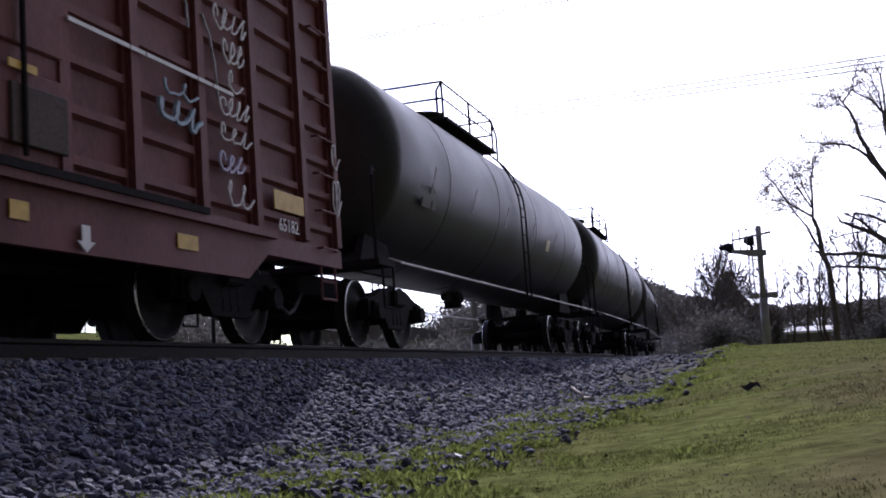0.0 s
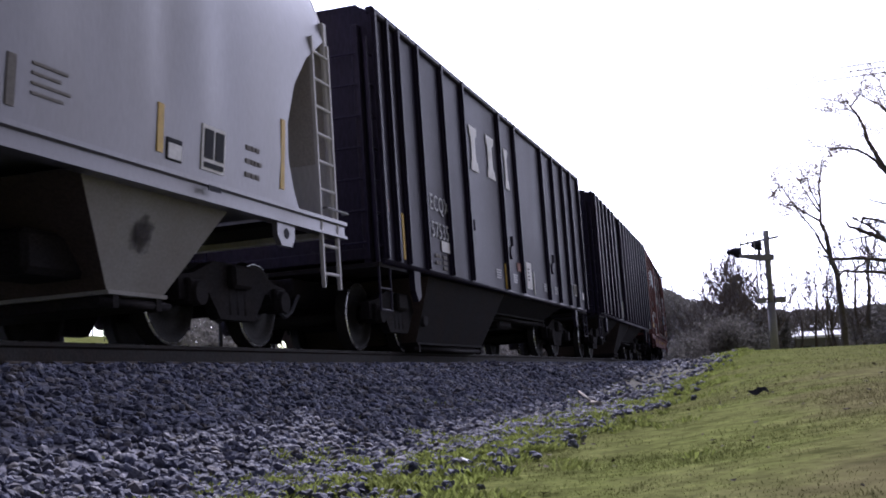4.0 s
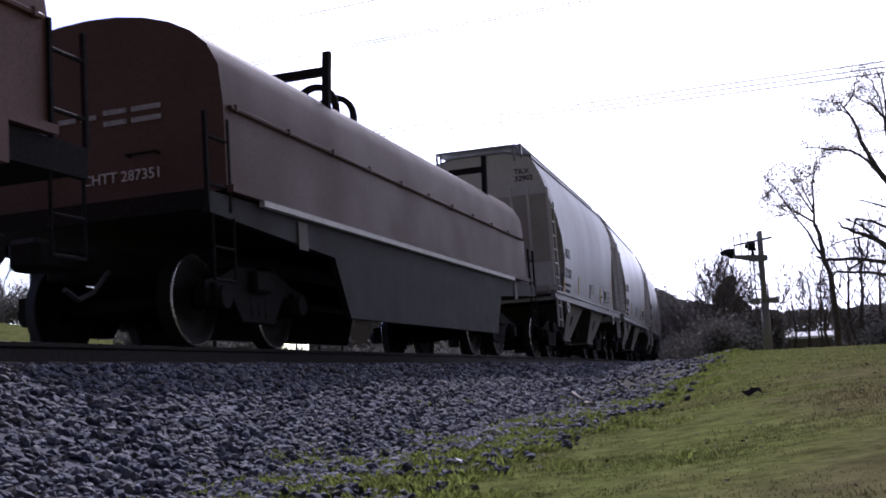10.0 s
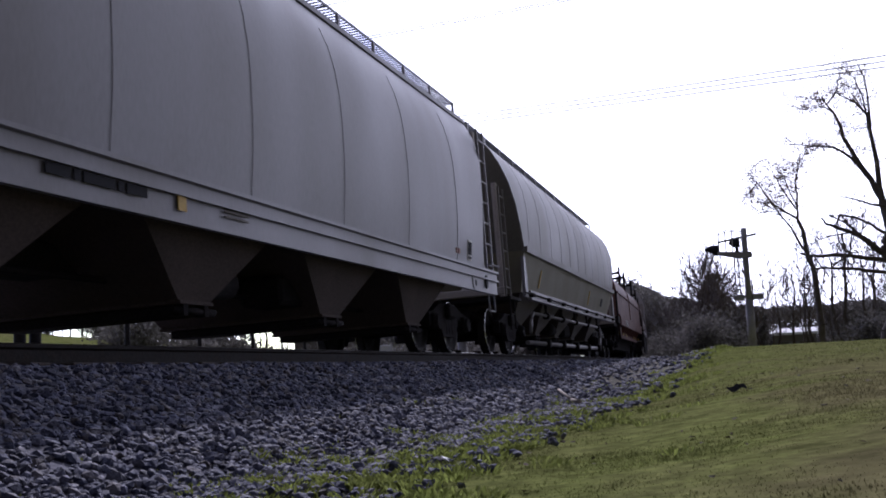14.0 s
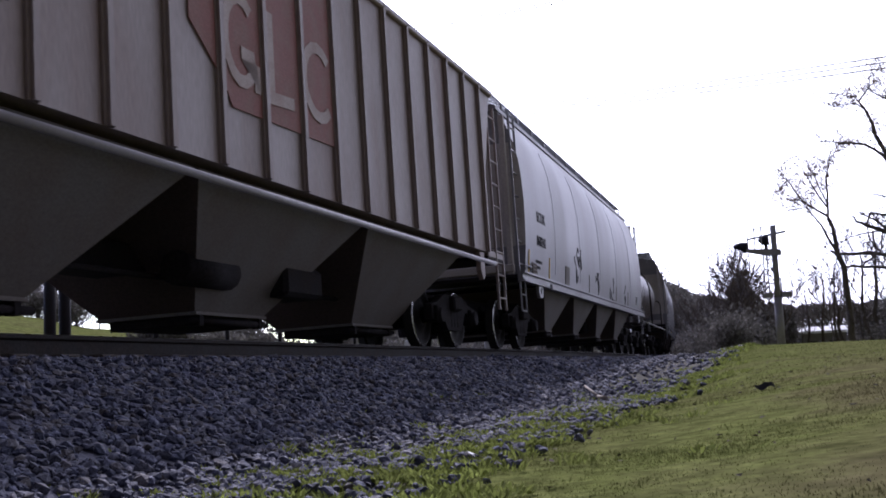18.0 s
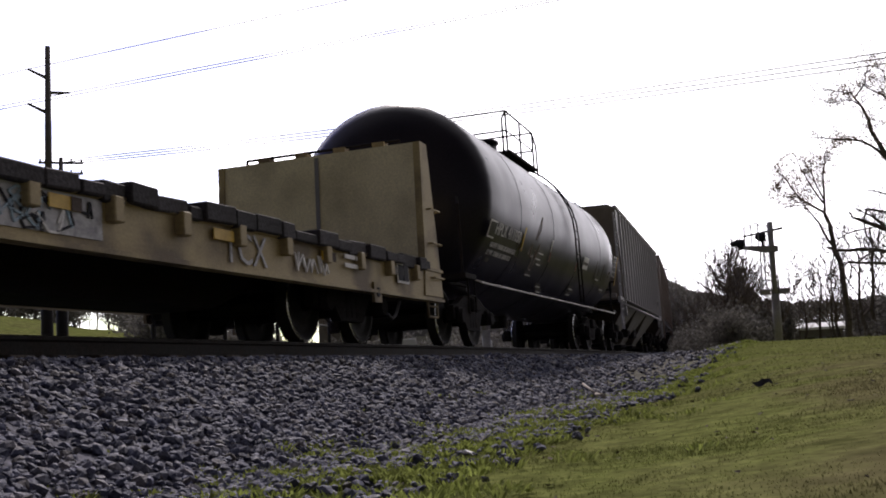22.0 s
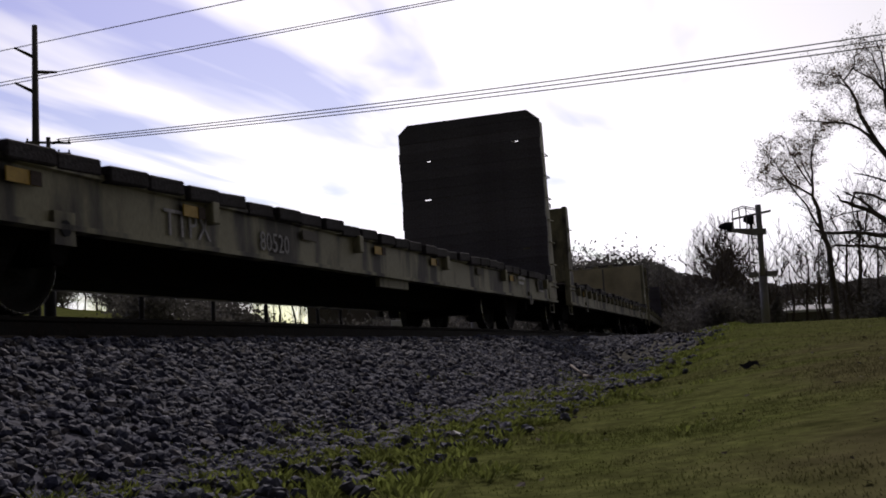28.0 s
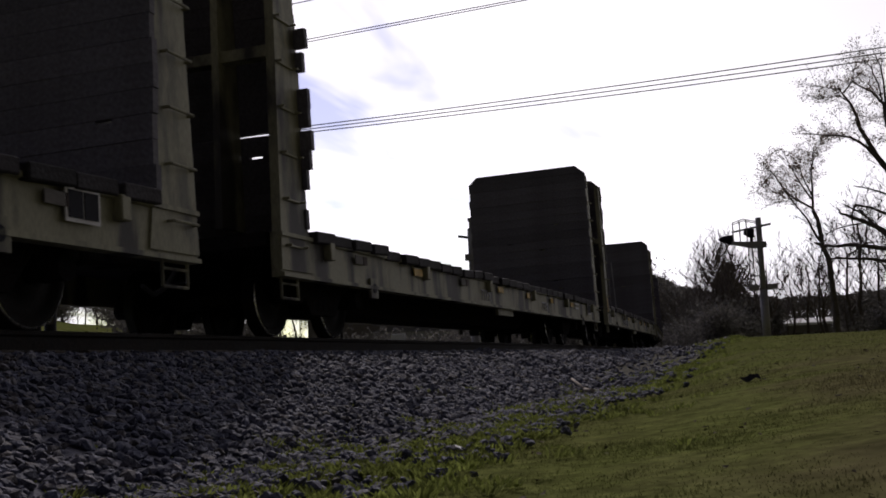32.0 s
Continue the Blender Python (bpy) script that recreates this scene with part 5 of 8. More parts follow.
# -- long curved hoppers --
def cars_long():
    made = {}

    def mark_a1(car, half, sill, side):
        y = -side - 0.012
        lettering("ACFX", 0.33, M_INK, car, -7.22, 2.3, y + 0.004)
        lettering("64761", 0.33, M_INK, car, -7.22, 1.9, y + 0.008)
        bars([[0.16, 0.14, 0.2], [0.14, 0.16, 0.2]], 0.06, 0.06, M_INK, car, -7.2, 1.74, y + 0.03)
        bars([[0.3, 0.08, 0.42, 0.08, 0.3]], 0.085, 0.05, M_INK, car, -4.6, 1.22, y + 0.03, "maker_bar")
        for i in range(3):
            bars([[0.5]], 0.02, 0.0, M_UNDER, car, -1.9, 1.26 - 0.05 * i, y + 0.03)
        panel(0.14, 0.14, M_YELLOW, car, -2.75, 1.1, y + 0.03, "reflector_strip")
        data_plate(car, half - 1.9, 1.5, 0.24, 0.34, y + 0.03)
        bars([[0.1, 0.1]], 0.08, 0.0, M_RED, car, half - 2.6, 1.64, y + 0.03)
        bars([[0.1, 0.14, 0.16, 0.2]], 0.03, 0.0, M_INK, car, -8.2, 1.08, y + 0.03)
        for i in range(6):
            bm = bmesh.new()
            pipe(bm, [(0, -side * w - 0.004, 1.4 + 3.02 * q) for q, w in ((0.0, 0.955), (0.16, 0.985), (0.28, 0.997), (0.42, 1.0), (0.54, 0.99), (0.65, 0.965), (0.75, 0.92), (0.84, 0.855))], 0.0032, 4)
            part("weld_seam", bm, M_WHITE, car, at=pose(-6.2 + 2.5 * i, 0, 0))
        for e in (1, -1):
            bm = bmesh.new()
            n = 14
            plate(bm, [(0.07 * math.cos(k * math.tau / n), 0.12 * math.sin(k * math.tau / n)) for k in range(n)], -0.02, 0.02)
            part("jacking_hole", bm, M_INK, car, at=pose(e * 7.98, -side + 0.03, 1.19))
    made["A1"] = curved_hopper("covered_hopper", "long pale grey covered hopper car with smooth curved sides", 8.82, M_WHITE, 1.40, 4.42, [(-5.0, 3.1), (-1.7, 3.1), (1.7, 3.1), (5.0, 3.1)], mark_a1, 0.8, roof_rail=1, under=M_SHADOWED)
    bm = bmesh.new()
    box(bm, -8.8, 8.8, -0.03, 0.03, 1.0, 1.4)
    part("sill_plate", bm, M_WHITE, made["A1"], at=pose(0, -1.5, 0))

    def mark_e1(car, half, sill, side):
        y = -side - 0.012
        lettering("ECUX", 0.30, M_INK, car, -7.77, 2.42, y + 0.004)
        lettering("860241", 0.29, M_INK, car, -7.85, 1.95, y + 0.008)
        for i, row in enumerate(([0.1, 0.14, 0.05, 0.2], [0.08, 0.1, 0.18], [0.14])):
            bars([row], 0.055, 0.0, M_INK, car, -7.95, 1.66 - i * 0.11, y + 0.02)
        d = panel(0.42, 0.26, M_SHADOWED, car, -8.5, 1.3, y + 0.02, "data_plate", "dark square stencil plate")
        for i in range(3):
            panel(0.3, 0.025, M_UNDER, d, 0.06, 0.05 + i * 0.07, -0.008, "data_line")
        panel(0.48, 0.42, M_UNDER, car, -4.88, 1.36, y + 0.01, "patch", "grey repaint patch")
        for x, m in ((-6.66, M_YELLOW), (-8.9 + 0.3, M_YELLOW), (-1.72, M_UNDER), (2.9, M_UNDER), (5.4, M_UNDER)):
            panel(0.06, 0.42, m, car, x, 1.38, y + 0.02, "reflector_strip")
        data_plate(car, half - 1.9, 1.48, 0.2, 0.3, y + 0.02)
        bars([[0.2]], 0.12, 0.0, M_INK, car, -7.05, 1.24, y - 0.02)
        rng = random.Random(8)
        for x, z, k in ((-3.3, 1.5, 0.75), (-0.6, 1.4, 0.5), (1.85, 1.4, 0.55), (4.6, 1.4, 0.5)):
            for _ in range(3):
                bm = bmesh.new()
                p = [(rng.uniform(0, 0.8) * k, 0, rng.uniform(0, 1.0) * k)]
                for _i in range(6):
                    p.append((p[-1][0] + rng.uniform(-0.25, 0.3) * k, 0, min(max(p[-1][2] + rng.uniform(-0.5, 0.5) * k, 0), 1.1 * k)))
                pipe(bm, p, 0.011, 4)
                part("scrawl", bm, M_INK, car, "black spray-painted scrawl", pose(x, y + 0.01, z))
        for i in range(5):
            bm = bmesh.new()
            pipe(bm, [(0, -side * w - 0.004, 1.33 + 3.31 * q) for q, w in ((0.06, 0.965), (0.16, 0.985), (0.28, 0.997), (0.42, 1.0), (0.54, 0.99), (0.65, 0.965), (0.75, 0.92), (0.84, 0.855))], 0.0032, 4)
            part("weld_seam", bm, M_WHITE, car, at=pose(-6.0 + 3.0 * i, 0, 0))
    made["E1"] = curved_hopper("covered_hopper", "long white four-bay covered hopper car with black scrawls", 9.25, M_WHITE, 1.33, 4.64, [(-5.1, 3.1), (-1.7, 3.1), (1.7, 3.1), (5.1, 3.1)], mark_e1, 0.4, roof_rail=1, under=M_UNDER, cuts=(1.0,) * 9 + (0.9, 0.8))

    def mark_p1(car, half, sill, side):
        for x in (-5.4, 2.36):
            panel(0.09, 0.4, M_YELLOW, car, x, 1.42, -1.405, "reflector_strip", lean=15)
        panel(0.3, 0.24, M_INK, car, 5.06, 1.5, -1.425, "data_plate", lean=15)
        for x in (-7.4, 7.7):
            bm = bmesh.new()
            plate(bm, [(-0.16, 0), (0.16, 0), (0.1, 0.85), (-0.1, 0.85)], -0.03, 0.03)
            part("corner_plate", bm, M_WHITE, car, "white corner gusset plate", pose(x, -1.5, 1.1))
        for yy in (-1, 1):
            at = pose(0, yy * 1.36, 0)
            bm = bmesh.new()
            pipe(bm, [(-6.45, 0, 0.4), (-6.3, 0, 0.7), (-6.05, 0, 0.84), (4.86, 0, 0.84), (5.1, 0, 0.76), (4.9, 0, 0.5), (4.55, 0, 0.22)], 0.038, 8)
            part("air_pipe", bm, M_DULL, car, "dull steel air pipe", at)
            bm = bmesh.new()
            pipe(bm, [(-6.6, 0.06, 0.2), (4.55, 0.06, 0.2)], 0.05, 8)
            part("discharge_pipe", bm, M_DULL, car, "dull steel discharge pipe", at)
            for i in range(5):
                x = -4.4 + i * 2.2
                bm = bmesh.new()
                box(bm, x - 0.1, x + 0.1, -0.06, 0.16, 0.1, 0.3, bevel=0.02)
                part("outlet_valve", bm, M_STEEL, car, at=at)
                bm = bmesh.new()
                rod(bm, (x - 0.08, 0, 0.84), (x + 0.08, 0, 0.84), 0.085, 8)
                rod(bm, (x, 0, 0.84), (x, 0, 1.12), 0.03, 6)
                part("pipe_bracket", bm, M_STEEL, car, at=at)
            bm = bmesh.new()
            rod(bm, (-half + 1.2, 0, 1.17), (half - 1.2, 0, 1.17), 0.016, 6)
            part("valve_rod", bm, M_STEEL, car, at=pose(0, yy * 1.57, 0))
            for i in range(8):
                me = kept("rod_clip", lambda b: box(b, -0.14, 0.14, -0.04, 0.06, 1.12, 1.2, bevel=0.02), M_STEEL)
                part("rod_clip", me, M_STEEL, car, at=pose(-7.0 + i * 2.0, yy * 1.57, 0))
            bm = bmesh.new()
            box(bm, -half + 1.9, half - 1.5, -0.04, 0.04, 1.06, 1.26, bevel=0.01)
            part("side_sill", bm, M_WHITE, car, at=pose(0, yy * 1.5, 0))
            bm = bmesh.new()
            prism(bm, [(-0.05, 0), (0.05, 0), (0.03, 0.1), (-0.06, 0.12)], -half + 1.35, half - 1.35)
            part("belt_rail", bm, M_DUSTY, car, at=pose(0, yy * 1.58, 2.02))
    car = car_base("covered_hopper", "grey pressure-discharge hopper car with a bulging upper body and steel pipes", 8.9, 1.8)
    centre_sill(car, 8.9)
    bm = bmesh.new()
    shell(bm, [(1.24, 7.1, 1.34), (2.05, 7.55, 1.56)], 8)
    part("lower_body", bm, material("olive_dusted_paint", (0.22, 0.205, 0.155), 0.6, 0, 0.1, 1.0, (0.16, 0.14, 0.10), 0.5, 0.05), car)
    bm = bmesh.new()
    lv = [(2.05, 7.5, 1.57), (2.5, 7.8, 1.585), (2.95, 8.12, 1.58), (3.35, 8.42, 1.53), (3.7, 8.66, 1.42), (4.0, 8.78, 1.26), (4.22, 8.8, 1.06), (4.36, 8.75, 0.85)]
    shell(bm, lv, 14)
    for fc in bm.faces:
        fc.smooth = abs(fc.normal.x) < 0.9
    crease(bm)
    part("upper_body", bm, M_DUSTY, car)
    for i in range(11):
        x = -7.0 + i * 1.4
        for yy in (-1, 1):
            bm = bmesh.new()
            pipe(bm, [(x, yy * w, z) for z, _e, w in lv], 0.0045, 4)
            part("weld_seam", bm, M_DUSTY, car)
    for i in range(5):
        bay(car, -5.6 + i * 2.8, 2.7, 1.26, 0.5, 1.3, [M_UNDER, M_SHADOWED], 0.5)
    running_board(car, 8.85, 4.56, 0.85, 0.4)
    for e in (1, -1):
        for y in (-1, 1):
            ladder(car, e * 8.7, y * 1.4, 1.05, 3.2, 6, 0.4, M_UNDER)
            stirrup(car, e * 8.7, y * 1.46, 1.0, M_STEEL, 0.6)
    end_frame(car, 8.9, 1.05, 3.3, M_ENDSHEET, M_STEEL)
    hatches(car, [-6 + 3 * i for i in range(5)], 4.36, M_SILVER)
    mark_p1(car, 8.9, 1.24, 1.58)
    made["P1"] = car
    return made


# -- tank cars --
def tank_car(label, half, r, zc, mat, marks, rail_z=1.05, mid=-0.5, L=1.25, rail_h=0.7):
    car = car_base("tank_car", label, half, 1.7)
    bm = bmesh.new()
    n, rings = 40, []
    body = half - 0.55
    prof = [(-body, 0.02), (-body + 0.02, r * 0.35), (-body + 0.09, r * 0.65), (-body + 0.22, r * 0.87), (-body + 0.42, r * 0.98), (-body + 0.6, r)]
    prof += [(x, r) for x in np.linspace(-body + 1.5, body - 1.5, 5)] + [(-x, q) for x, q in prof[::-1]]
    for x, q in prof:
        rings.append([bm.verts.new((x, q * math.sin(k * math.tau / n), zc + q * math.cos(k * math.tau / n))) for k in range(n)])
    for a, b in zip(rings[:-1], rings[1:]):
        for k in range(n):
            bm.faces.new((a[k], a[(k + 1) % n], b[(k + 1) % n], b[k])).smooth = True
    bm.faces.new(rings[0])
    bm.faces.new(rings[-1][::-1])
    bmesh.ops.recalc_face_normals(bm, faces=bm.faces)
    part("tank", bm, mat, car)
    for x in np.linspace(-body * 0.62, body * 0.62, 4):
        bm = bmesh.new()
        pts = [(0, (r + 0.004) * math.sin(a), zc + (r + 0.004) * math.cos(a)) for a in np.linspace(0, math.tau, 41)]
        pipe(bm, pts, 0.0035, 4)
        part("weld_seam", bm, mat, car, at=pose(float(x), 0, 0))
    for e in (1, -1):
        bm = bmesh.new()
        box(bm, -1.9, 0, -0.32, 0.32, 0.7, 1.0, bevel=0.03)
        box(bm, -0.5, 0.1, -1.5, 1.5, 0.98, 1.06)
        for y in (-0.9, 0.9):
            plate(bm, [(-2.0, 1.0), (-0.6, 1.0), (-0.9, zc - r * 0.75), (-1.8, zc - r * 0.8)], y - 0.05, y + 0.05)
        part("end_sill", bm, M_STEEL, car, "black end sill and tank saddle", pose(e * half, 0, 0, 0, 0, 0 if e > 0 else 180))
        for y in (-1.4, 1.4):
            bm = bmesh.new()
            pipe(bm, [(-0.1, y, 1.05), (-0.1, y, 2.15), (-0.25, y * 0.96, 2.3), (-0.6, y * 0.9, 2.3)], 0.025, 6)
            part("end_handrail", bm, M_STEEL, car, at=pose(e * (half + 0.02), 0, 0, 0, 0, 0 if e > 0 else 180))
        for y in (-1, 1):
            stirrup(car, e * (half - 0.35), y * 1.45, 1.0, M_STEEL, 0.55)
    for y in (-1, 1):
        bm = bmesh.new()
        rod(bm, (-half + 0.6, 0, rail_z), (half - 0.6, 0, rail_z), 0.016, 6)
        for i in range(7):
            x = -half + 1 + i * (2 * half - 2) / 6
            rod(bm, (x, 0, rail_z), (x, y * -0.3, rail_z + 0.12), 0.014, 6)
        part("side_handrail", bm, M_MARK, car, "pale handrail along the tank", pose(0, y * 1.55, 0))
    z = zc + r + 0.05
    for yy in (-0.75, 0.75):
        at = pose(mid, 0, 0)
        bm = bmesh.new()
        box(bm, -L, L, yy - 0.25, yy + 0.25, z - 0.2, z - 0.13, bevel=0.01)
        part("top_platform", bm, M_STEEL, car, "black walkway on top of the tank", at)
        for x in (-L, 0, L):
            bm = bmesh.new()
            rod(bm, (x, yy * 1.25, z - 0.15), (x, yy * 1.25, z + rail_h), 0.022, 6)
            part("rail_post", bm, M_STEEL, car, at=at)
        bm = bmesh.new()
        pipe(bm, [(-L - 0.35, yy * 1.25, z - 0.25), (-L - 0.35, yy * 1.25, z + rail_h - 0.25), (-L, yy * 1.25, z + rail_h), (L, yy * 1.25, z + rail_h), (L + 0.35, yy * 1.25, z + rail_h - 0.25), (L + 0.35, yy * 1.25, z - 0.25)], 0.022, 6)
        part("top_rail", bm, M_STEEL, car, at=at)
        bm = bmesh.new()
        rod(bm, (-L, yy * 1.25, z + rail_h * 0.4), (L, yy * 1.25, z + rail_h * 0.4), 0.018, 6)
        part("middle_rail", bm, M_STEEL, car, at=at)
    for x in (-L, L):
        for h in (rail_h, rail_h * 0.4):
            bm = bmesh.new()
            rod(bm, (mid + x, -0.94, z + h), (mid + x, 0.94, z + h), 0.02, 6)
            part("end_rail", bm, M_STEEL, car)
    bm = bmesh.new()
    rod(bm, (mid, 0, z - 0.12), (mid, 0, z + 0.3), 0.4, 20)
    rod(bm, (mid, 0, z + 0.3), (mid, 0, z + 0.36), 0.44, 20)
    part("dome", bm, mat, car)
    bm = bmesh.new()
    rod(bm, (mid - 0.9, 0, z - 0.1), (mid - 0.9, 0, z + 0.2), 0.16, 12)
    part("vent", bm, mat, car)
    for y in (-1, 1):
        def stile(bm):
            pts = [(0, y * (r + 0.09) * math.sin(a), zc + (r + 0.09) * math.cos(a)) for a in np.linspace(radians(12), radians(90), 9)]
            pipe(bm, pts + [(0, y * (r + 0.09), 0.95)], 0.018, 6)
        me = kept("tank_stile_%.2f_%.2f_%d" % (r, zc, y), stile, M_STEEL)
        steep = part("ladder", me, M_STEEL, car, at=pose(mid + 0.95, 0, 0))
        part("rail", me, M_STEEL, steep, at=pose(0.4, 0, 0))
        rung = kept("tank_rung", lambda b: rod(b, (0, 0, 0), (0.4, 0, 0), 0.014, 6), M_STEEL)
        for k in range(8):
            a = radians(16 + k * 10.2)
            part("rung", rung, M_STEEL, steep, at=pose(0, y * (r + 0.09) * math.sin(a), zc + (r + 0.09) * math.cos(a)))
        for k in range(4):
            part("rung", rung, M_STEEL, steep, at=pose(0, y * (r + 0.09), zc - 0.1 - k * 0.35))
    bm = bmesh.new()
    rod(bm, (0, 0, zc - r - 0.25), (0, 0, zc - r + 0.1), 0.18, 12)
    box(bm, -0.6, 0.6, -0.06, 0.06, zc - r - 0.12, zc - r + 0.02)
    part("outlet_valve", bm, M_STEEL, car)
    marks(car, half, r, zc)
    return car


def cars_tank():
    made = {}

    def on_tank(r, zc, a):
        return -(r + 0.02) * math.sin(radians(a)), zc + (r + 0.02) * math.cos(radians(a)), -(90 - a)

    def plain(car, half, r, zc):
        y, z, q = on_tank(r, zc, 106)
        for i in range(6):
            panel(0.05, 0.4, M_WORN, car, -half * 0.7 + i * half * 0.28, z, y, "reflector_strip", lean=q)
        for i, row in enumerate(([0.14, 0.12, 0.12, 0.14], [0.4, 0.2])):
            bars([row], 0.13, 0.0, M_UNDER, car, -half * 0.75, z + 0.1 - 0.2 * i, y, lean=q)
        panel(0.34, 0.24, M_PLATE, car, half * 0.3, z - 0.1, y, "placard", lean=q)

    def hplx(car, half, r, zc):
        y, z, q = on_tank(r, zc, 112)
        q -= 4
        lettering("HPLX", 0.31, M_MARK, car, -6.05, z, y - 0.005, lean=q)
        lettering("411050", 0.31, M_MARK, car, -5.2, z, y - 0.005, lean=q)
        y, z, q = on_tank(r, zc, 119.6)
        lettering("LD LMT 190600 LBS 86450 KGS", 0.128, M_MARK, car, -6.1, z, y - 0.005, lean=q)
        y, z, q = on_tank(r, zc, 124.2)
        lettering("LT WT  72400 LBS 32850 KGS", 0.125, M_MARK, car, -6.12, z, y - 0.005, lean=q)
        y, z, q = on_tank(r, zc, 129)
        lettering("9-88", 0.125, M_UNDER, car, -5.98, z, y - 0.005, lean=q)
        y, z, q = on_tank(r, zc, 116)
        q -= 7
        for x, m in ((-4.02, M_YELLOW), (-1.6, M_MARK), (1.29, M_MARK), (3.9, M_UNDER), (4.9, M_UNDER)):
            strip = panel(0.07, 0.45, m, car, x, z, y, "reflector_strip", lean=q)
            if x in (-1.6, 1.29):
                panel(0.07, 0.2, M_RED, strip, 0, 0.0, -0.007, "faded_half")
        pl = panel(0.6, 0.29, M_MARK, car, 2.06, z + 0.12, y - 0.05, "placard", "white emergency placard with grey lines", lean=q)
        for i in range(3):
            panel(0.14, 0.07, M_UNDER, pl, 0.05 + 0.18 * i, 0.1, -0.008, "placard_mark")
        for a, x, k in ((111, -2.75, 2), (115, -2.85, 4), (127, -3.07, 2), (133, -1.7, 4), (128, 1.4, 3), (133, 1.5, 2), (114, 3.9, 2), (121, 5.0, 3)):
            y, z, q = on_tank(r, zc, a)
            for i in range(k):
                bars([[(0.5, 0.42, 0.55, 0.35, 0.48)[i]]], 0.03, 0.0, M_MARK if i % 2 else M_UNDER, car, x, z - 0.055 * i, y - 0.012, lean=q)
        y, z, q = on_tank(r, zc, 103)
        d = panel(0.5, 0.55, M_MARK, car, half - 1.75, z - 0.2, y - 0.03, "test_table", "white gridded test-date table", lean=q)
        for i in range(4):
            for j in range(4):
                panel(0.1, 0.11, M_BLACK, d, 0.015 + 0.121 * i, 0.015 + 0.132 * j, -0.008, "table_cell")
        panel(0.08, 0.8, M_YELLOW, car, half - 1.12, z - 0.4, y + 0.02, "reflector_strip", lean=q)
        y, z, q = on_tank(r, zc, 112)
        d = panel(0.4, 0.3, M_MARK, car, -half + 0.95, z - 0.1, y, "data_plate", "white framed stencil plate", lean=q)
        panel(0.34, 0.24, M_BLACK, d, 0.03, 0.03, -0.008, "data_field")
        rng = random.Random(3)
        for _ in range(4):
            bm = bmesh.new()
            p = [(rng.uniform(0, 0.3), 0, rng.uniform(0, 0.4))]
            for _i in range(4):
                p.append((p[-1][0] + rng.uniform(-0.15, 0.2), 0, p[-1][2] + rng.uniform(-0.3, 0.3)))
            pipe(bm, p, 0.012, 4)
            part("scrawl", bm, M_RUSTWHITE, car, "faded spray-painted scrawl", pose(-3.75, y - 0.02, z - 0.22, q, 0, 0))

    made["TA"] = tank_car("dull black tank car with a railed top platform", 8.2, 1.5, 2.66, material("dull_black_tank", (0.03, 0.03, 0.028), 0.42, 0, 0.2, 0.9, (0.045, 0.04, 0.033), 0.5, 0.05, spec=0.2), plain, mid=-1.2, L=1.75, rail_h=0.5)
    made["TB"] = copy_thing(made["TA"], pose(0, 0, 0))
    made["TC"] = copy_thing(made["TA"], pose(0, 0, 0))
    made["HP"] = tank_car("black tank car with white lettering", 7.54, 1.71, 2.46, M_BLACK, hplx, 0.945)
    made["T4"] = tank_car("short glossy dark brown tank car with a tall platform", 5.47, 1.25, 2.42, material("dark_brown_tank", (0.06, 0.04, 0.035), 0.3, 0, 0.2, 0.9, (0.03, 0.02, 0.02), 0.5, 0.05), plain)
    return made


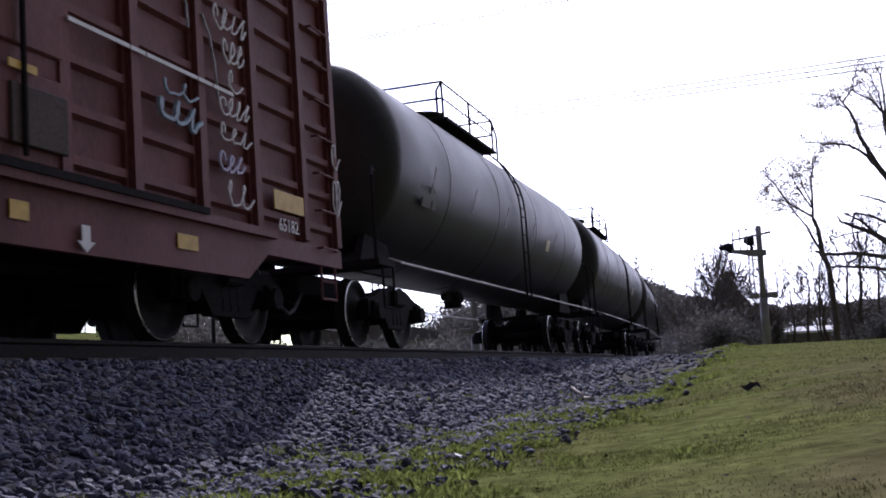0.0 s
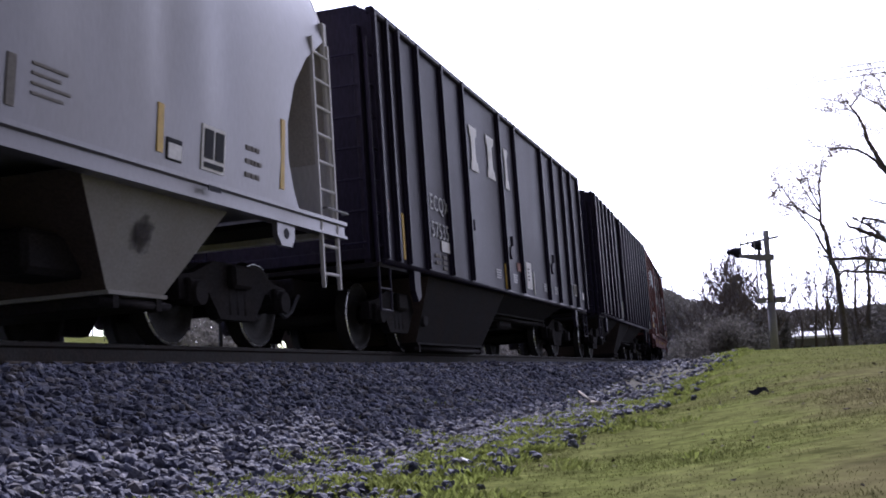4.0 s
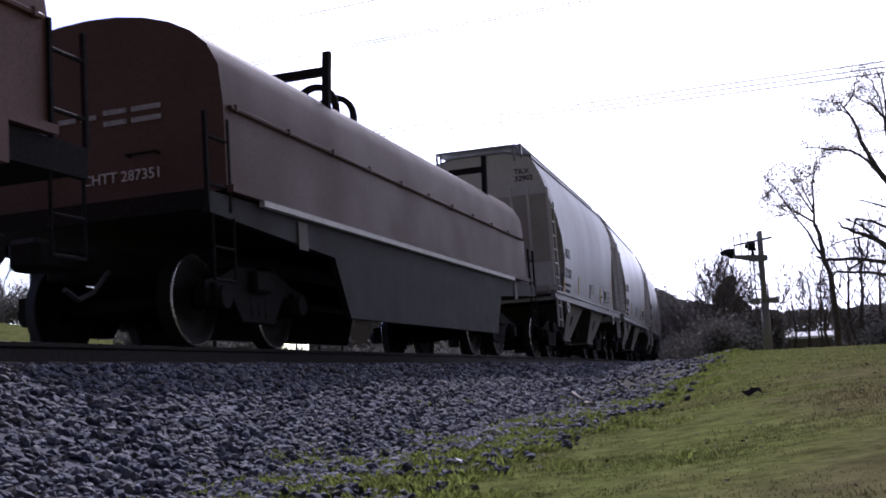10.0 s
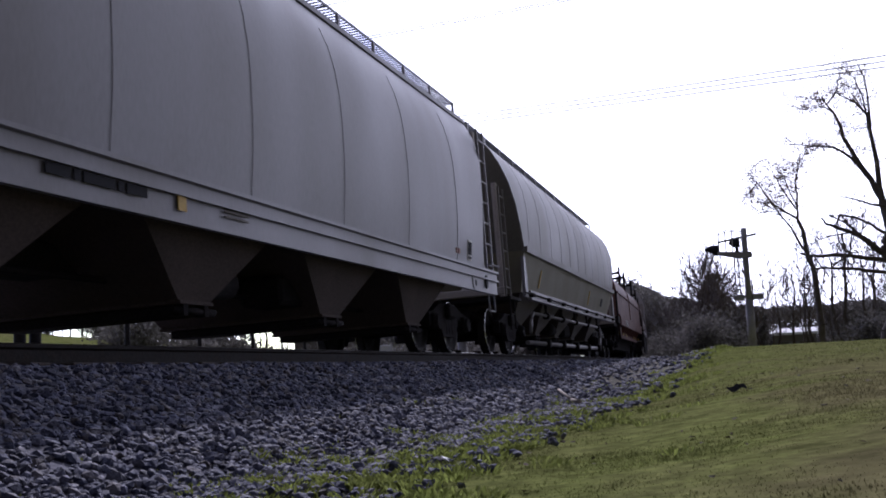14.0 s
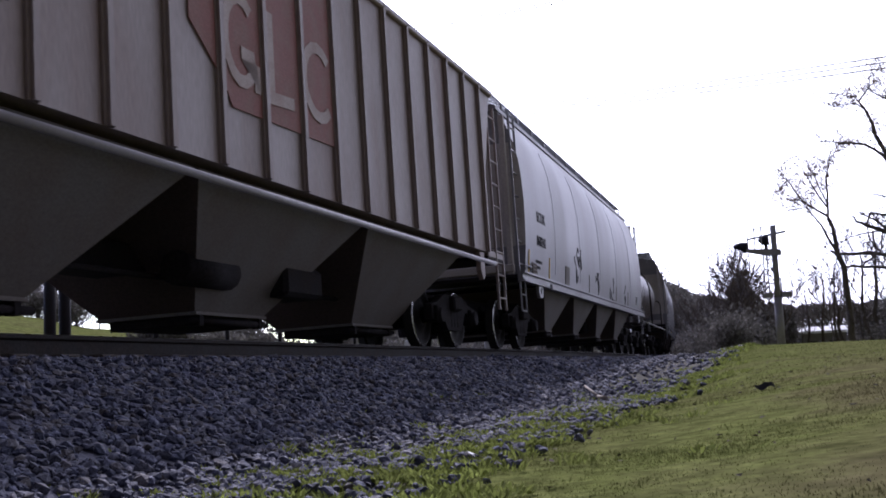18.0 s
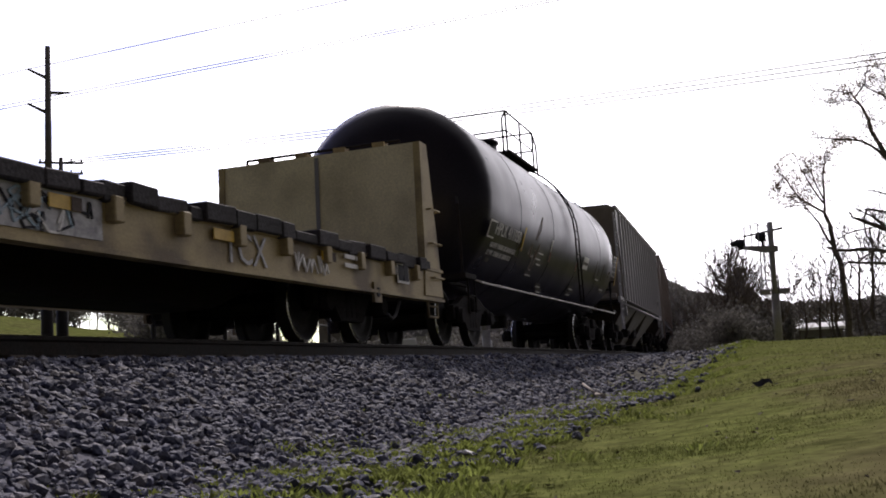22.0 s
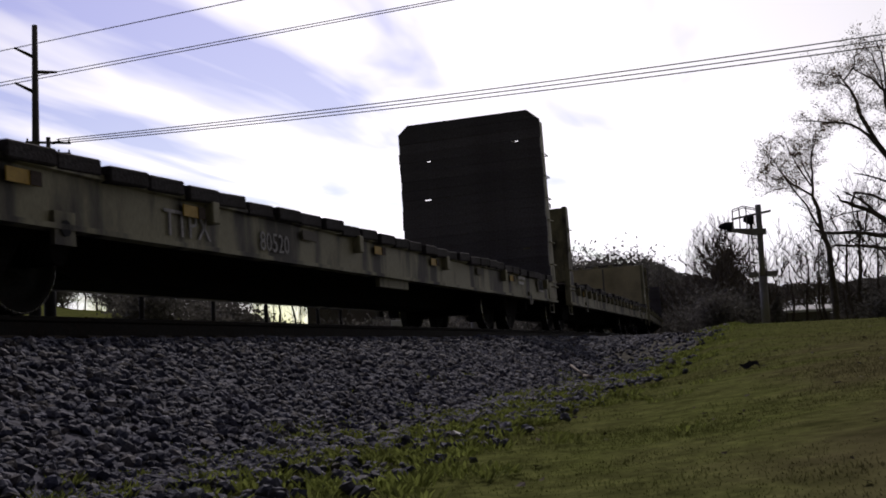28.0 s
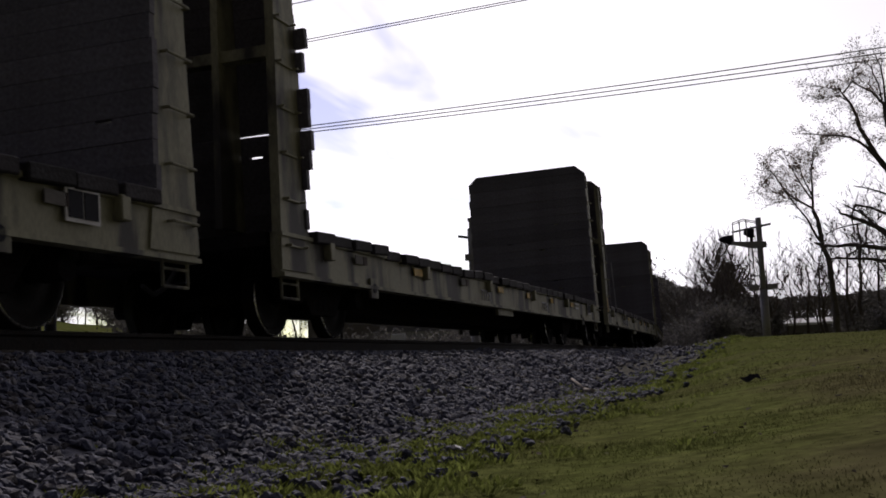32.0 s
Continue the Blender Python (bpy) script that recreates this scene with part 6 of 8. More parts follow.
# -- boxcar --
def cars_box():
    half, side, z0, z1 = 7.42, 1.5, 0.95, 4.36
    car = car_base("boxcar", "weathered red-brown boxcar with horizontal corrugations and graffiti", half, 1.9)
    centre_sill(car, half)
    bm = bmesh.new()
    shell(bm, [(1.0, half, side - 0.04), (z1, half, side - 0.04)], 1)
    part("body", bm, M_BROWN, car)
    bm = bmesh.new()
    prism(bm, [(-side, z1 - 0.02), (side, z1 - 0.02), (side, z1 + 0.06), (0, z1 + 0.2), (-side, z1 + 0.06)], -half - 0.02, half + 0.02)
    part("roof", bm, M_BROWN, car)
    posts = [-7.32, -6.93, -5.78, -4.78, -3.65, -2.62, 2.22, 3.16, 4.24, 5.3, 6.42, 7.3]
    ribs(car, posts, side - 0.04, z0 + 0.1, z1, 0.22, 0.09, M_BROWN)
    for a, b in zip(posts[:-1], posts[1:]):
        if b - a > 2:
            continue
        w = (b - a) / 2 - 0.11
        corr = kept("corrugation_%.3f" % w, lambda m: prism(m, [(0, -0.07), (-0.05, -0.04), (-0.05, 0.03), (0, 0.05)], -w, w), M_BROWN)
        for i in range(8):
            for y in (-1, 1):
                part("corrugation", corr, M_BROWN, car, at=pose((a + b) / 2, y * (side - 0.04), 1.25 + i * 0.385, 0, 0, 0 if y < 0 else 180))
    for y in (-1, 1):
        bm = bmesh.new()
        plate(bm, [(-half, 1.02), (half, 1.02), (half, 0.82), (5.5, 0.82), (5.06, 0.55), (-5.06, 0.55), (-5.5, 0.82), (-half, 0.82)], -0.03, 0.03)
        box(bm, -half + 1.8, half - 1.8, -0.1, 0.03, 0.98, 1.06)
        part("side_sill", bm, M_BROWN, car, at=pose(0, y * (side - 0.02), 0, 0, 0, 0 if y < 0 else 180))
        bm = bmesh.new()
        box(bm, -2.5, 2.28, -0.06, 0.0, 1.12, 4.12, bevel=0.02)
        door = part("door", bm, M_BROWN, car, "sliding plug door with lock bars", pose(0, y * (side - 0.03), 0, 0, 0, 0 if y < 0 else 180))
        for z in (1.5, 2.2, 2.9, 3.6):
            for x0, x1 in ((-2.4, -0.2), (0.0, 2.2)):
                bm = bmesh.new()
                box(bm, x0, x1, -0.085, -0.06, z - 0.27, z + 0.27, bevel=0.015)
                part("door_panel", bm, M_BROWN, door)
        for x in (-1.9, -0.1, 1.7):
            bm = bmesh.new()
            rod(bm, (x, -0.12, 1.15), (x, -0.12, 4.1), 0.022, 6)
            part("lock_bar", bm, M_STEEL, door)
        for x in (-1.5, 0.6):
            bm = bmesh.new()
            rod(bm, (x - 0.25, -0.15, 1.8), (x + 0.35, -0.15, 1.8), 0.03, 6)
            part("handle", bm, M_STEEL, door)
        for z in (1.08, 4.16):
            bm = bmesh.new()
            box(bm, -2.2, 4.2, -0.14, 0.0, z - 0.03, z + 0.03)
            part("door_track", bm, M_STEEL, car, at=pose(0, y * (side - 0.04), 0, 0, 0, 0 if y < 0 else 180))
    for e in (1, -1):
        for y in (-1, 1):
            for i in range(8):
                grab(car, e * (half - 0.45) - 0.22, y * (side + 0.07) if y < 0 else side, 1.0 + i * 0.42, 0.44, M_BROWN)
            ladder(car, e * (half + 0.06), y * 1.2, 1.1, 4.1, 8, 0.42, M_BROWN, along=False, name="end_ladder")
            stirrup(car, e * (half - 0.35), y * (side - 0.02), 0.85, M_BROWN, 0.4)
        me = kept("end_corrugation", lambda b: prism(b, [(-1.4, 0), (1.4, 0), (1.4, 0.18), (-1.4, 0.18)], 0, 0.06), M_BROWN)
        for i in range(7):
            part("end_corrugation", me, M_BROWN, car, at=pose(e * half, 0, 1.3 + i * 0.42, 0, 0, 0 if e > 0 else 180))
    y = -side - 0.06
    lettering("NS", 0.3, M_WORN, car, -5.68, 2.16, y + 0.02)
    lettering("408", 0.31, M_MARK, car, -5.68, 1.74, y + 0.02)
    lettering("335", 0.31, M_MARK, car, -4.6, 1.74, y + 0.02)
    lettering("65182", 0.19, M_MARK, car, 5.68, 1.08, y)
    for x, w, z in ((-5.7, 0.5, 3.08), (-5.1, 0.26, 3.0), (-4.62, 0.42, 2.98)):
        bm = bmesh.new()
        plate(bm, [(0, 0), (w * 0.8, 0.02), (w * 0.75, 0.28), (w, 0.34), (w * 1.05, 0.62), (w * 0.2, 0.6), (w * 0.25, 0.4), (w * 0.05, 0.34)], -0.005, 0.005)
        part("emblem_bar", bm, M_WORN, car, "large faded white logo slab", pose(x, y + 0.0, z))
    for i in range(5):
        panel(0.82, 0.055, M_WORN, car, -6.86 + 0.02 * i, 2.98 + 0.12 * i, y + 0.02, "emblem_stripe")
    panel(0.84, 0.2, M_YELLOW, car, -6.82, 1.28, y + 0.02, "reflector_strip")
    panel(0.83, 0.2, M_YELLOW, car, 5.64, 1.3, y + 0.02, "reflector_strip")
    for x, w in ((-4.4, 0.3), (-2.1, 0.26), (-0.5, 0.24), (1.24, 0.24), (1.6, 0.2), (3.75, 0.34)):
        panel(w, 0.13, M_YELLOW, car, x, 0.72, -side - 0.02, "reflector_strip")
    rng = random.Random(12)

    def graffiti(x0, z0, w, h, k, mat, thick):
        for _ in range(k):
            bm = bmesh.new()
            px, pz = rng.uniform(0, w), rng.uniform(0, h)
            pts = [(px, 0, pz)]
            for _i in range(6):
                pts.append((min(max(pts[-1][0] + rng.uniform(-0.22, 0.22), 0), w), 0, min(max(pts[-1][2] + rng.uniform(-0.2, 0.2), 0), h)))
            pipe(bm, pts, thick, 4)
            part("graffiti", bm, mat, car, "spray-painted scrawl", pose(x0, y, z0))
    def stroke(x0, z0, pts, mat, thick, label="spray-painted stroke"):
        bm = bmesh.new()
        pipe(bm, [(u, 0, v) for u, v in pts], thick, 4)
        part("graffiti", bm, mat, car, label, pose(x0, y, z0))

    def tag(x0, z0, w, h, mat, thick, turns):
        """One running scribble: a looping line that drifts along the row."""
        n = turns * 9
        pts = []
        for k in range(n + 1):
            q = k / 9 * math.tau
            pts.append((w * k / n + 0.1 * math.cos(q * 0.93) * rng.uniform(0.6, 1.0), h * (0.5 + 0.5 * math.sin(q) * rng.uniform(0.55, 1.0))))
        stroke(x0, z0, pts, mat, thick, "running spray-painted scribble")
    for x0, x1 in ((2.24, 3.04), (3.06, 3.28), (3.3, 4.12), (4.14, 4.4), (4.42, 4.8)):
        panel(x1 - x0, 0.035, M_MARK, car, x0, 2.26, y - 0.01, "paint_line", "thin white sprayed line")
    tag(4.5, 2.86, 0.66, 0.26, M_MARK, 0.011, 4)
    tag(4.66, 2.56, 0.4, 0.26, M_MARK, 0.012, 3)
    tag(4.72, 2.28, 0.22, 0.24, M_MARK, 0.011, 1)
    tag(4.56, 2.02, 0.58, 0.24, M_MARK, 0.011, 4)
    tag(4.52, 1.78, 0.62, 0.2, M_MARK, 0.011, 3)
    tag(4.5, 1.5, 0.46, 0.22, material("lilac_spray_paint", (0.5, 0.46, 0.62), 0.6, 0, 0.2, 6, (0.3, 0.2, 0.2), 0.3, 0), 0.016, 3)
    tag(4.6, 1.16, 0.5, 0.3, M_MARK, 0.011, 2)
    stroke(4.28, 2.3, [(0, 0.62), (0.12, 0.46), (0.2, 0.2), (0.24, -0.12)], M_WORN, 0.012)
    stroke(3.9, 2.62, [(0, 0.5), (0.1, 0.3), (0.12, 0.1)], M_WORN, 0.012)
    tag(3.44, 1.76, 0.72, 0.24, M_SPRAYBLUE, 0.024, 3)
    tag(3.5, 2.02, 0.6, 0.16, M_SPRAYBLUE, 0.014, 2)
    tag(7.2, 1.35, 0.14, 0.5, M_MARK, 0.01, 2)
    tag(7.2, 1.9, 0.14, 0.4, M_MARK, 0.01, 1)
    panel(0.3, 0.06, M_YELLOW, car, 1.55, 1.74, y - 0.02, "door_handle", "yellow door handle")
    # Stands in for a door recess; its shade is the plate's dark colour.
    bm = bmesh.new()
    box(bm, 0, 0.62, -0.02, 0.02, 0, 0.42, bevel=0.008)
    part("access_plate", bm, M_SHADOWED, car, "dark riveted access plate", pose(1.58, y + 0.0, 1.23))
    lettering("I RESPECT", 0.17, M_MARK, car, -6.8, 1.66, y + 0.02, "graffiti", "white hand-painted words")
    tag(-6.74, 1.5, 0.6, 0.13, M_WORN, 0.014, 4)
    lettering("RESPECT", 0.17, M_MARK, car, -1.95, 1.42, y + 0.02, "graffiti", "white hand-painted word")
    lettering("LD LMT", 0.12, M_WORN, car, -5.6, 1.42, y + 0.02)
    lettering("LT WT", 0.12, M_WORN, car, -5.6, 1.24, y + 0.02)
    bars([[0.4], [0.34]], 0.1, 0.08, M_WORN, car, -4.5, 1.5, y + 0.02)
    graffiti(-2.2, 2.95, 0.6, 0.35, 4, M_MARK, 0.014)
    graffiti(-2.3, 2.45, 1.7, 0.4, 8, M_MARK, 0.016)
    graffiti(-2.05, 1.2, 0.9, 0.4, 6, M_MARK, 0.014)
    graffiti(0.4, 2.35, 1.2, 0.5, 7, M_MARK, 0.015)
    panel(0.08, 0.38, M_MARK, car, -5.78, 0.94, y - 0.04, "scale_mark", "white painted scale strip")
    bm = bmesh.new()
    plate(bm, [(-0.05, 0), (0.05, 0), (0.05, 0.12), (0.11, 0.12), (0, 0.2), (-0.11, 0.12), (-0.05, 0.12)], -0.005, 0.005)
    part("arrow_mark", bm, M_MARK, car, "white painted arrow", pose(2.42, -side - 0.04, 0.76, 0, 180, 0))
    bm = bmesh.new()
    pipe(bm, [(0, 0.3, 0.2), (0, 0.2, 0), (0, 0.1, 0.25), (0, 0, 0.02), (0, -0.1, 0.26), (0, -0.2, 0.0), (0, -0.22, 0.24)], 0.025, 4)
    part("graffiti", bm, M_MARK, car, "white spray-painted scrawl", pose(-half - 0.08, -0.9, 1.45))
    return {"C0": car}


# -- coil cars --
def lift_frame(h, x, zt, w=1.2):
    """A gantry over the cover: two posts, a beam, two braces."""
    for y in (-w, w):
        bm = bmesh.new()
        box(bm, x - 0.05, x + 0.05, y - 0.045, y + 0.045, zt - 0.6, zt + 0.5)
        for v in bm.verts:
            v.co.x += 0.16 * (v.co.z - zt)
        part("frame_post", bm, M_STEEL, h)
    bm = bmesh.new()
    box(bm, x + 0.0, x + 0.11, -w, w, zt + 0.2, zt + 0.3)
    part("frame_beam", bm, M_STEEL, h)
    for y in (-0.45, 0.45):
        bm = bmesh.new()
        rod(bm, (x, y, zt - 0.08), (x + 0.05, y * 0.6, zt + 0.28), 0.035, 6)
        part("frame_brace", bm, M_STEEL, h)


def guide_arch(h, x, zt):
    for dx in (0.0, 0.7):
        bm = bmesh.new()
        pts = [(0.36 * math.cos(a), zt + 0.36 + 0.36 * math.sin(a)) for a in np.linspace(0, math.pi, 11)]
        inner = [(0.27 * math.cos(a), zt + 0.36 + 0.27 * math.sin(a)) for a in np.linspace(math.pi, 0, 11)]
        pts, inner = [(0.36, zt - 0.1)] + pts + [(-0.36, zt - 0.1)], [(-0.27, zt - 0.1)] + inner + [(0.27, zt - 0.1)]
        k = len(pts)
        rings = [[bm.verts.new((x + dx + q, y, z)) for y, z in pts + inner] for q in (-0.04, 0.04)]
        for i in range(k - 1):
            j = 2 * k - 2 - i
            for r, flip in ((rings[0], 1), (rings[1], -1)):
                bm.faces.new([r[i], r[i + 1], r[j], r[j + 1]][::flip])
        for r in ((0, k - 1), (k, 2 * k - 1)):
            for i in range(*r):
                bm.faces.new((rings[0][i], rings[1][i], rings[1][i + 1], rings[0][i + 1]))
        bmesh.ops.recalc_face_normals(bm, faces=bm.faces)
        part("guide_arch", bm, M_STEEL, h)


def hood(car, x0, x1, z0, zs, zt, mat, w=1.46, full=0.85, arch=0.36, tail=0.1):
    h = part("hood", bmesh.new(), mat, car, "rounded steel coil cover")
    prof = [(-w, z0), (-w, zs)]
    for a in np.linspace(0, math.pi, 15)[1:-1]:
        prof.append((-w * math.cos(a), zs + (zt - zs) * math.sin(a) ** full))
    prof += [(w, zs), (w, z0)]
    bm = bmesh.new()
    prism(bm, prof, x0, x1)
    bm.normal_update()
    for fc in bm.faces:
        fc.smooth = abs(fc.normal.x) < 0.5
    crease(bm)
    bm.to_mesh(h.data)
    bm.free()
    bm = bmesh.new()
    for y in (-w - 0.02, w + 0.02):
        rod(bm, (x0 + 0.1, y, zs - 0.02), (x1 - 0.1, y, zs - 0.02), 0.025, 6)
        n = int((x1 - x0) / 1.2)
        for i in range(n + 1):
            box(bm, x0 + 0.18 + i * 1.2, x0 + 0.22 + i * 1.2, y - 0.03, y + 0.03, zs - 0.05, zs + 0.02)
        box(bm, x0, x1, y - 0.05, y + 0.03, z0 - 0.03, z0 + 0.04)
    part("hood_rib", bm, mat, h)
    span = x1 - x0
    for x in (x0 + span * 0.26, x1 - span * tail):
        lift_frame(h, x, zt - 0.12)
    guide_arch(h, x0 + span * arch, zt)
    return h


def cars_coil():
    made = {}
    half = 6.74
    car = car_base("coil_car", "brown coil steel car with one rounded cover", half, 1.7)
    centre_sill(car, half)
    hood(car, -half + 0.35, half - 0.75, 1.42, 2.25, 3.3, M_COIL, full=0.66, arch=0.46, tail=0.14)
    for y in (-1, 1):
        bm = bmesh.new()
        plate(bm, [(-half, 1.36), (half, 1.36), (half, 1.16), (half - 2.9, 1.0), (half - 3.3, 0.32), (-half + 3.3, 0.32), (-half + 2.9, 1.0), (-half, 1.16)], -0.04, 0.04)
        part("side_girder", bm, M_RACK, car, at=pose(0, y * 1.42, 0, 0, 0, 0 if y < 0 else 180))
        bm = bmesh.new()
        box(bm, -half + 1.0, half - 2.0, -0.03, 0.03, 1.335, 1.40)
        part("edge_strip", bm, M_MARK, car, "worn bright edge strip", pose(0, y * 1.5, 0))
        for e in (1, -1):
            ladder(car, e * (half - 0.2), y * 1.45, 1.2, 2.1, 2, 0.42, M_STEEL)
            stirrup(car, e * (half - 0.25), y * 1.46, 1.15, M_STEEL, 0.6)
            panel(0.24, 0.3, M_UNDER, car, e * (half - 1.9), 1.0, y * 1.47, "jacking_pad", "grey jacking pad")
    bm = bmesh.new()
    box(bm, -half, half, -1.4, 1.4, 1.2, 1.38)
    part("deck", bm, M_STEEL, car)
    for z, y0, y1 in ((2.3, -0.42, -0.16), (2.3, -0.8, -0.47), (2.19, -0.42, -0.16), (2.19, -0.8, -0.47), (2.27, 0.42, 0.6), (2.27, 0.16, 0.36), (2.27, -0.08, 0.1), (2.17, 0.38, 0.6)):
        bm = bmesh.new()
        box(bm, -0.004, 0.004, y0, y1, 0, 0.05)
        part("stencil_bar", bm, M_WORN, car, at=pose(-half + 0.338, 0, z))
    for y in (-0.6, 0.6):
        bm = bmesh.new()
        pipe(bm, [(0, -0.16, 0), (-0.07, -0.16, 0), (-0.07, 0.16, 0), (0, 0.16, 0)], 0.014, 6)
        part("grab_iron", bm, M_STEEL, car, at=pose(-half + 0.34, y, 1.86))
    t = lettering("CHTT 287351", 0.15, M_MARK, car, -half + 0.34, 1.62)
    t.matrix_basis = Matrix.Translation((-half + 0.33, 0.1, 1.62)) @ Euler((radians(90), 0, radians(-90))).to_matrix().to_4x4()
    made["K1"] = car

    half = 7.75
    car = car_base("coil_car", "rust-red coil steel car with two rounded covers", half, 1.9)
    centre_sill(car, half)
    hood(car, -half + 0.7, -0.36, 1.45, 2.3, 3.35, M_COILRED, 1.44)
    hood(car, -0.24, half - 0.4, 1.45, 2.3, 3.35, M_COILRED, 1.44)
    for y in (-1, 1):
        bm = bmesh.new()
        plate(bm, [(-half + 0.95, 1.42), (half - 0.95, 1.42), (half - 0.95, 1.12), (-half + 0.95, 1.12)], -0.05, 0.05)
        at = pose(0, y * 1.46, 0, 0, 0, 0 if y < 0 else 180)
        part("side_girder", bm, M_COILRED, car, "red side girder with gussets", at)
        for e in (1, -1):
            bm = bmesh.new()
            box(bm, -0.47, 0.47, -0.03, 0.03, 1.16, 1.4)
            part("end_girder", bm, M_STEEL, car, at=pose(e * (half - 0.47), y * 1.44, 0))
        bm = bmesh.new()
        plate(bm, [(-half + 2.4, 1.13), (half - 2.4, 1.13), (half - 2.9, 0.7), (-half + 2.9, 0.7)], 0.14, 0.2)
        part("lower_sill", bm, M_COILRED, car, at=at)
        for i in range(8):
            me = kept("girder_gusset", lambda b: prism(b, [(-0.05, 0.34), (0.14, 0.34), (0.14, 0.0)], -0.04, 0.04), M_COILRED)
            part("gusset", me, M_COILRED, car, at=at @ pose(-4.2 + i * 1.2, 0, 0.79))
        for e in (1, -1):
            stirrup(car, e * (half - 0.25), y * 1.46, 1.15, M_STEEL, 0.6)
            ladder(car, e * (half - 0.2), y * 1.45, 1.4, 2.3, 2, 0.42, M_STEEL)
        for x in (-6.2, -3.92, -2.1, 2.6, 4.1, 6.1):
            panel(0.34, 0.11, M_YELLOW, car, x, 0.8, y * 1.34, "reflector_strip")
    bm = bmesh.new()
    box(bm, -half, half, -1.4, 1.4, 1.2, 1.4)
    part("deck", bm, M_STEEL, car)
    lettering("MP 950055", 0.3, M_MARK, car, -4.66, 1.15, -1.53)
    prof = [(-1.47, 1.45), (-1.47, 2.3)] + [(-1.47 * math.cos(a), 2.3 + 1.08 * math.sin(a) ** 0.85) for a in np.linspace(0, math.pi, 15)[1:-1]] + [(1.47, 2.3), (1.47, 1.45)]
    bm = bmesh.new()
    prism(bm, prof, -0.42, -0.18)
    part("hood_joint", bm, M_COILRED, car, "raised joint band between the covers")
    bm = bmesh.new()
    plate(bm, [(-half + 2.6, 1.2), (half - 2.6, 1.2), (half - 3.2, 0.3), (-half + 3.2, 0.3)], -1.0, 1.0)
    part("well_body", bm, M_STEEL, car, "dark deep well body")
    made["K2"] = car
    return made


# -- bulkhead flat cars --
def bulkhead(car, e, half, z_top, face_mat, gusset_mat, slats, chamfer, ragged=0.015):
    """The end wall of a flat car: face planks, side gussets with rungs, ribs on the outer side."""
    w, z0 = 1.52, 1.08
    cut = 0.24 if chamfer else 0.0
    at = pose(e * half, 0, 0, 0, 0, 0 if e > 0 else 180)
    tip = -0.3 if z_top < 3.5 else -0.17
    bm = bmesh.new()
    box(bm, -0.5, tip - 0.02, -w + cut, w - cut, z_top - 0.12, z_top - 0.03)
    frame_ob = part("bulkhead", bm, gusset_mat, car, "steel bulkhead frame with side gussets", at)
    bm = bmesh.new()
    box(bm, tip / 2 - 0.2, tip / 2 - 0.02, -w, w, (z0 + z_top) / 2 - 0.06, (z0 + z_top) / 2 + 0.06)
    part("cross_beam", bm, gusset_mat, frame_ob)
    for y in (-w, w):
        bm = bmesh.new()
        plate(bm, [(0.0, 0.60), (-0.78, 0.60), (-0.7, z0), (-0.6, z_top - cut), (tip, z_top - cut)], y - 0.05, y + 0.05)
        part("gusset", bm, gusset_mat, frame_ob)
    for y in (-0.9, -0.3, 0.3, 0.9):
        bm = bmesh.new()
        up = -0.06 if slats else 0.1
        plate(bm, [(0.02, z0), (-0.5, z0), (-0.45, z_top + up), (tip + 0.02, z_top + up)], y - (0.04 if slats else 0.09), y + (0.04 if slats else 0.09))
        part("rib", bm, gusset_mat, frame_ob)
    slope = 0.09 / (z_top - z0)
    if slats:
        n = int((z_top - z0) / 0.21)
        hgt = (z_top - z0) / n
        rng = random.Random(int(half * 100 + z_top * 10 + e))
        for i in range(n):
            z = z0 + i * hgt
            x = -0.62 + (z - z0) * slope - 0.06
            lo, hi = w + 0.08, w + 0.08
            if chamfer and i == n - 1:
                hi -= cut
            slot = rng.uniform(-1.4, 1.0) if rng.random() < 0.3 and i < n - 2 else None

            def make(b, lo=lo, hi=hi, slot=slot):
                if slot is None:
                    prism(b, [(-lo, 0), (lo, 0), (hi, hgt - 0.004), (-hi, hgt - 0.004)], -0.04, 0.04)
                    return
                box(b, -0.04, 0.04, -lo, lo, 0, hgt - 0.035)
                box(b, -0.04, 0.04, -lo, slot, hgt - 0.035, hgt - 0.004)
                box(b, -0.04, 0.04, slot + 0.16, lo, hgt - 0.035, hgt - 0.004)
            key = "plank_%.3f_%.2f_%.2f_%s" % (hgt, hi, slot if slot is not None else 9, face_mat.name)
            part("plank", kept(key, make, face_mat), face_mat, frame_ob, at=pose(x + rng.uniform(-0.004, 0.004), rng.uniform(-ragged, ragged), z, rng.uniform(-8, 8) * ragged, 1.5, 0))
    else:
        bm = bmesh.new()
        a = -0.62
        prism(bm, [(-w - 0.04, z0), (w + 0.04, z0), (w + 0.04, z_top), (-w - 0.04, z_top)], 0, 0.05)
        for v in bm.verts:
            v.co.x += a - 0.05 + (v.co.z - z0) * slope
        part("face_plate", bm, face_mat, frame_ob, "plain steel face plate")
        bm = bmesh.new()
        prism(bm, [(-w + 0.06, z0), (w - 0.06, z0), (w - 0.06, z_top - 0.03), (-w + 0.06, z_top - 0.03)], 0, 0.03)
        for v in bm.verts:
            v.co.x += -0.1 + (tip + 0.02) * (v.co.z - z0) / (z_top - z0)
        part("back_plate", bm, gusset_mat, frame_ob)
        bm = bmesh.new()
        box(bm, a - 0.065, a - 0.045, -0.03, 0.03, z0, z_top - 0.04)
        for v in bm.verts:
            v.co.x += (v.co.z - z0) * slope
        part("seam_strip", bm, M_WHITE, frame_ob, "pale vertical seam strip")
        bm = bmesh.new()
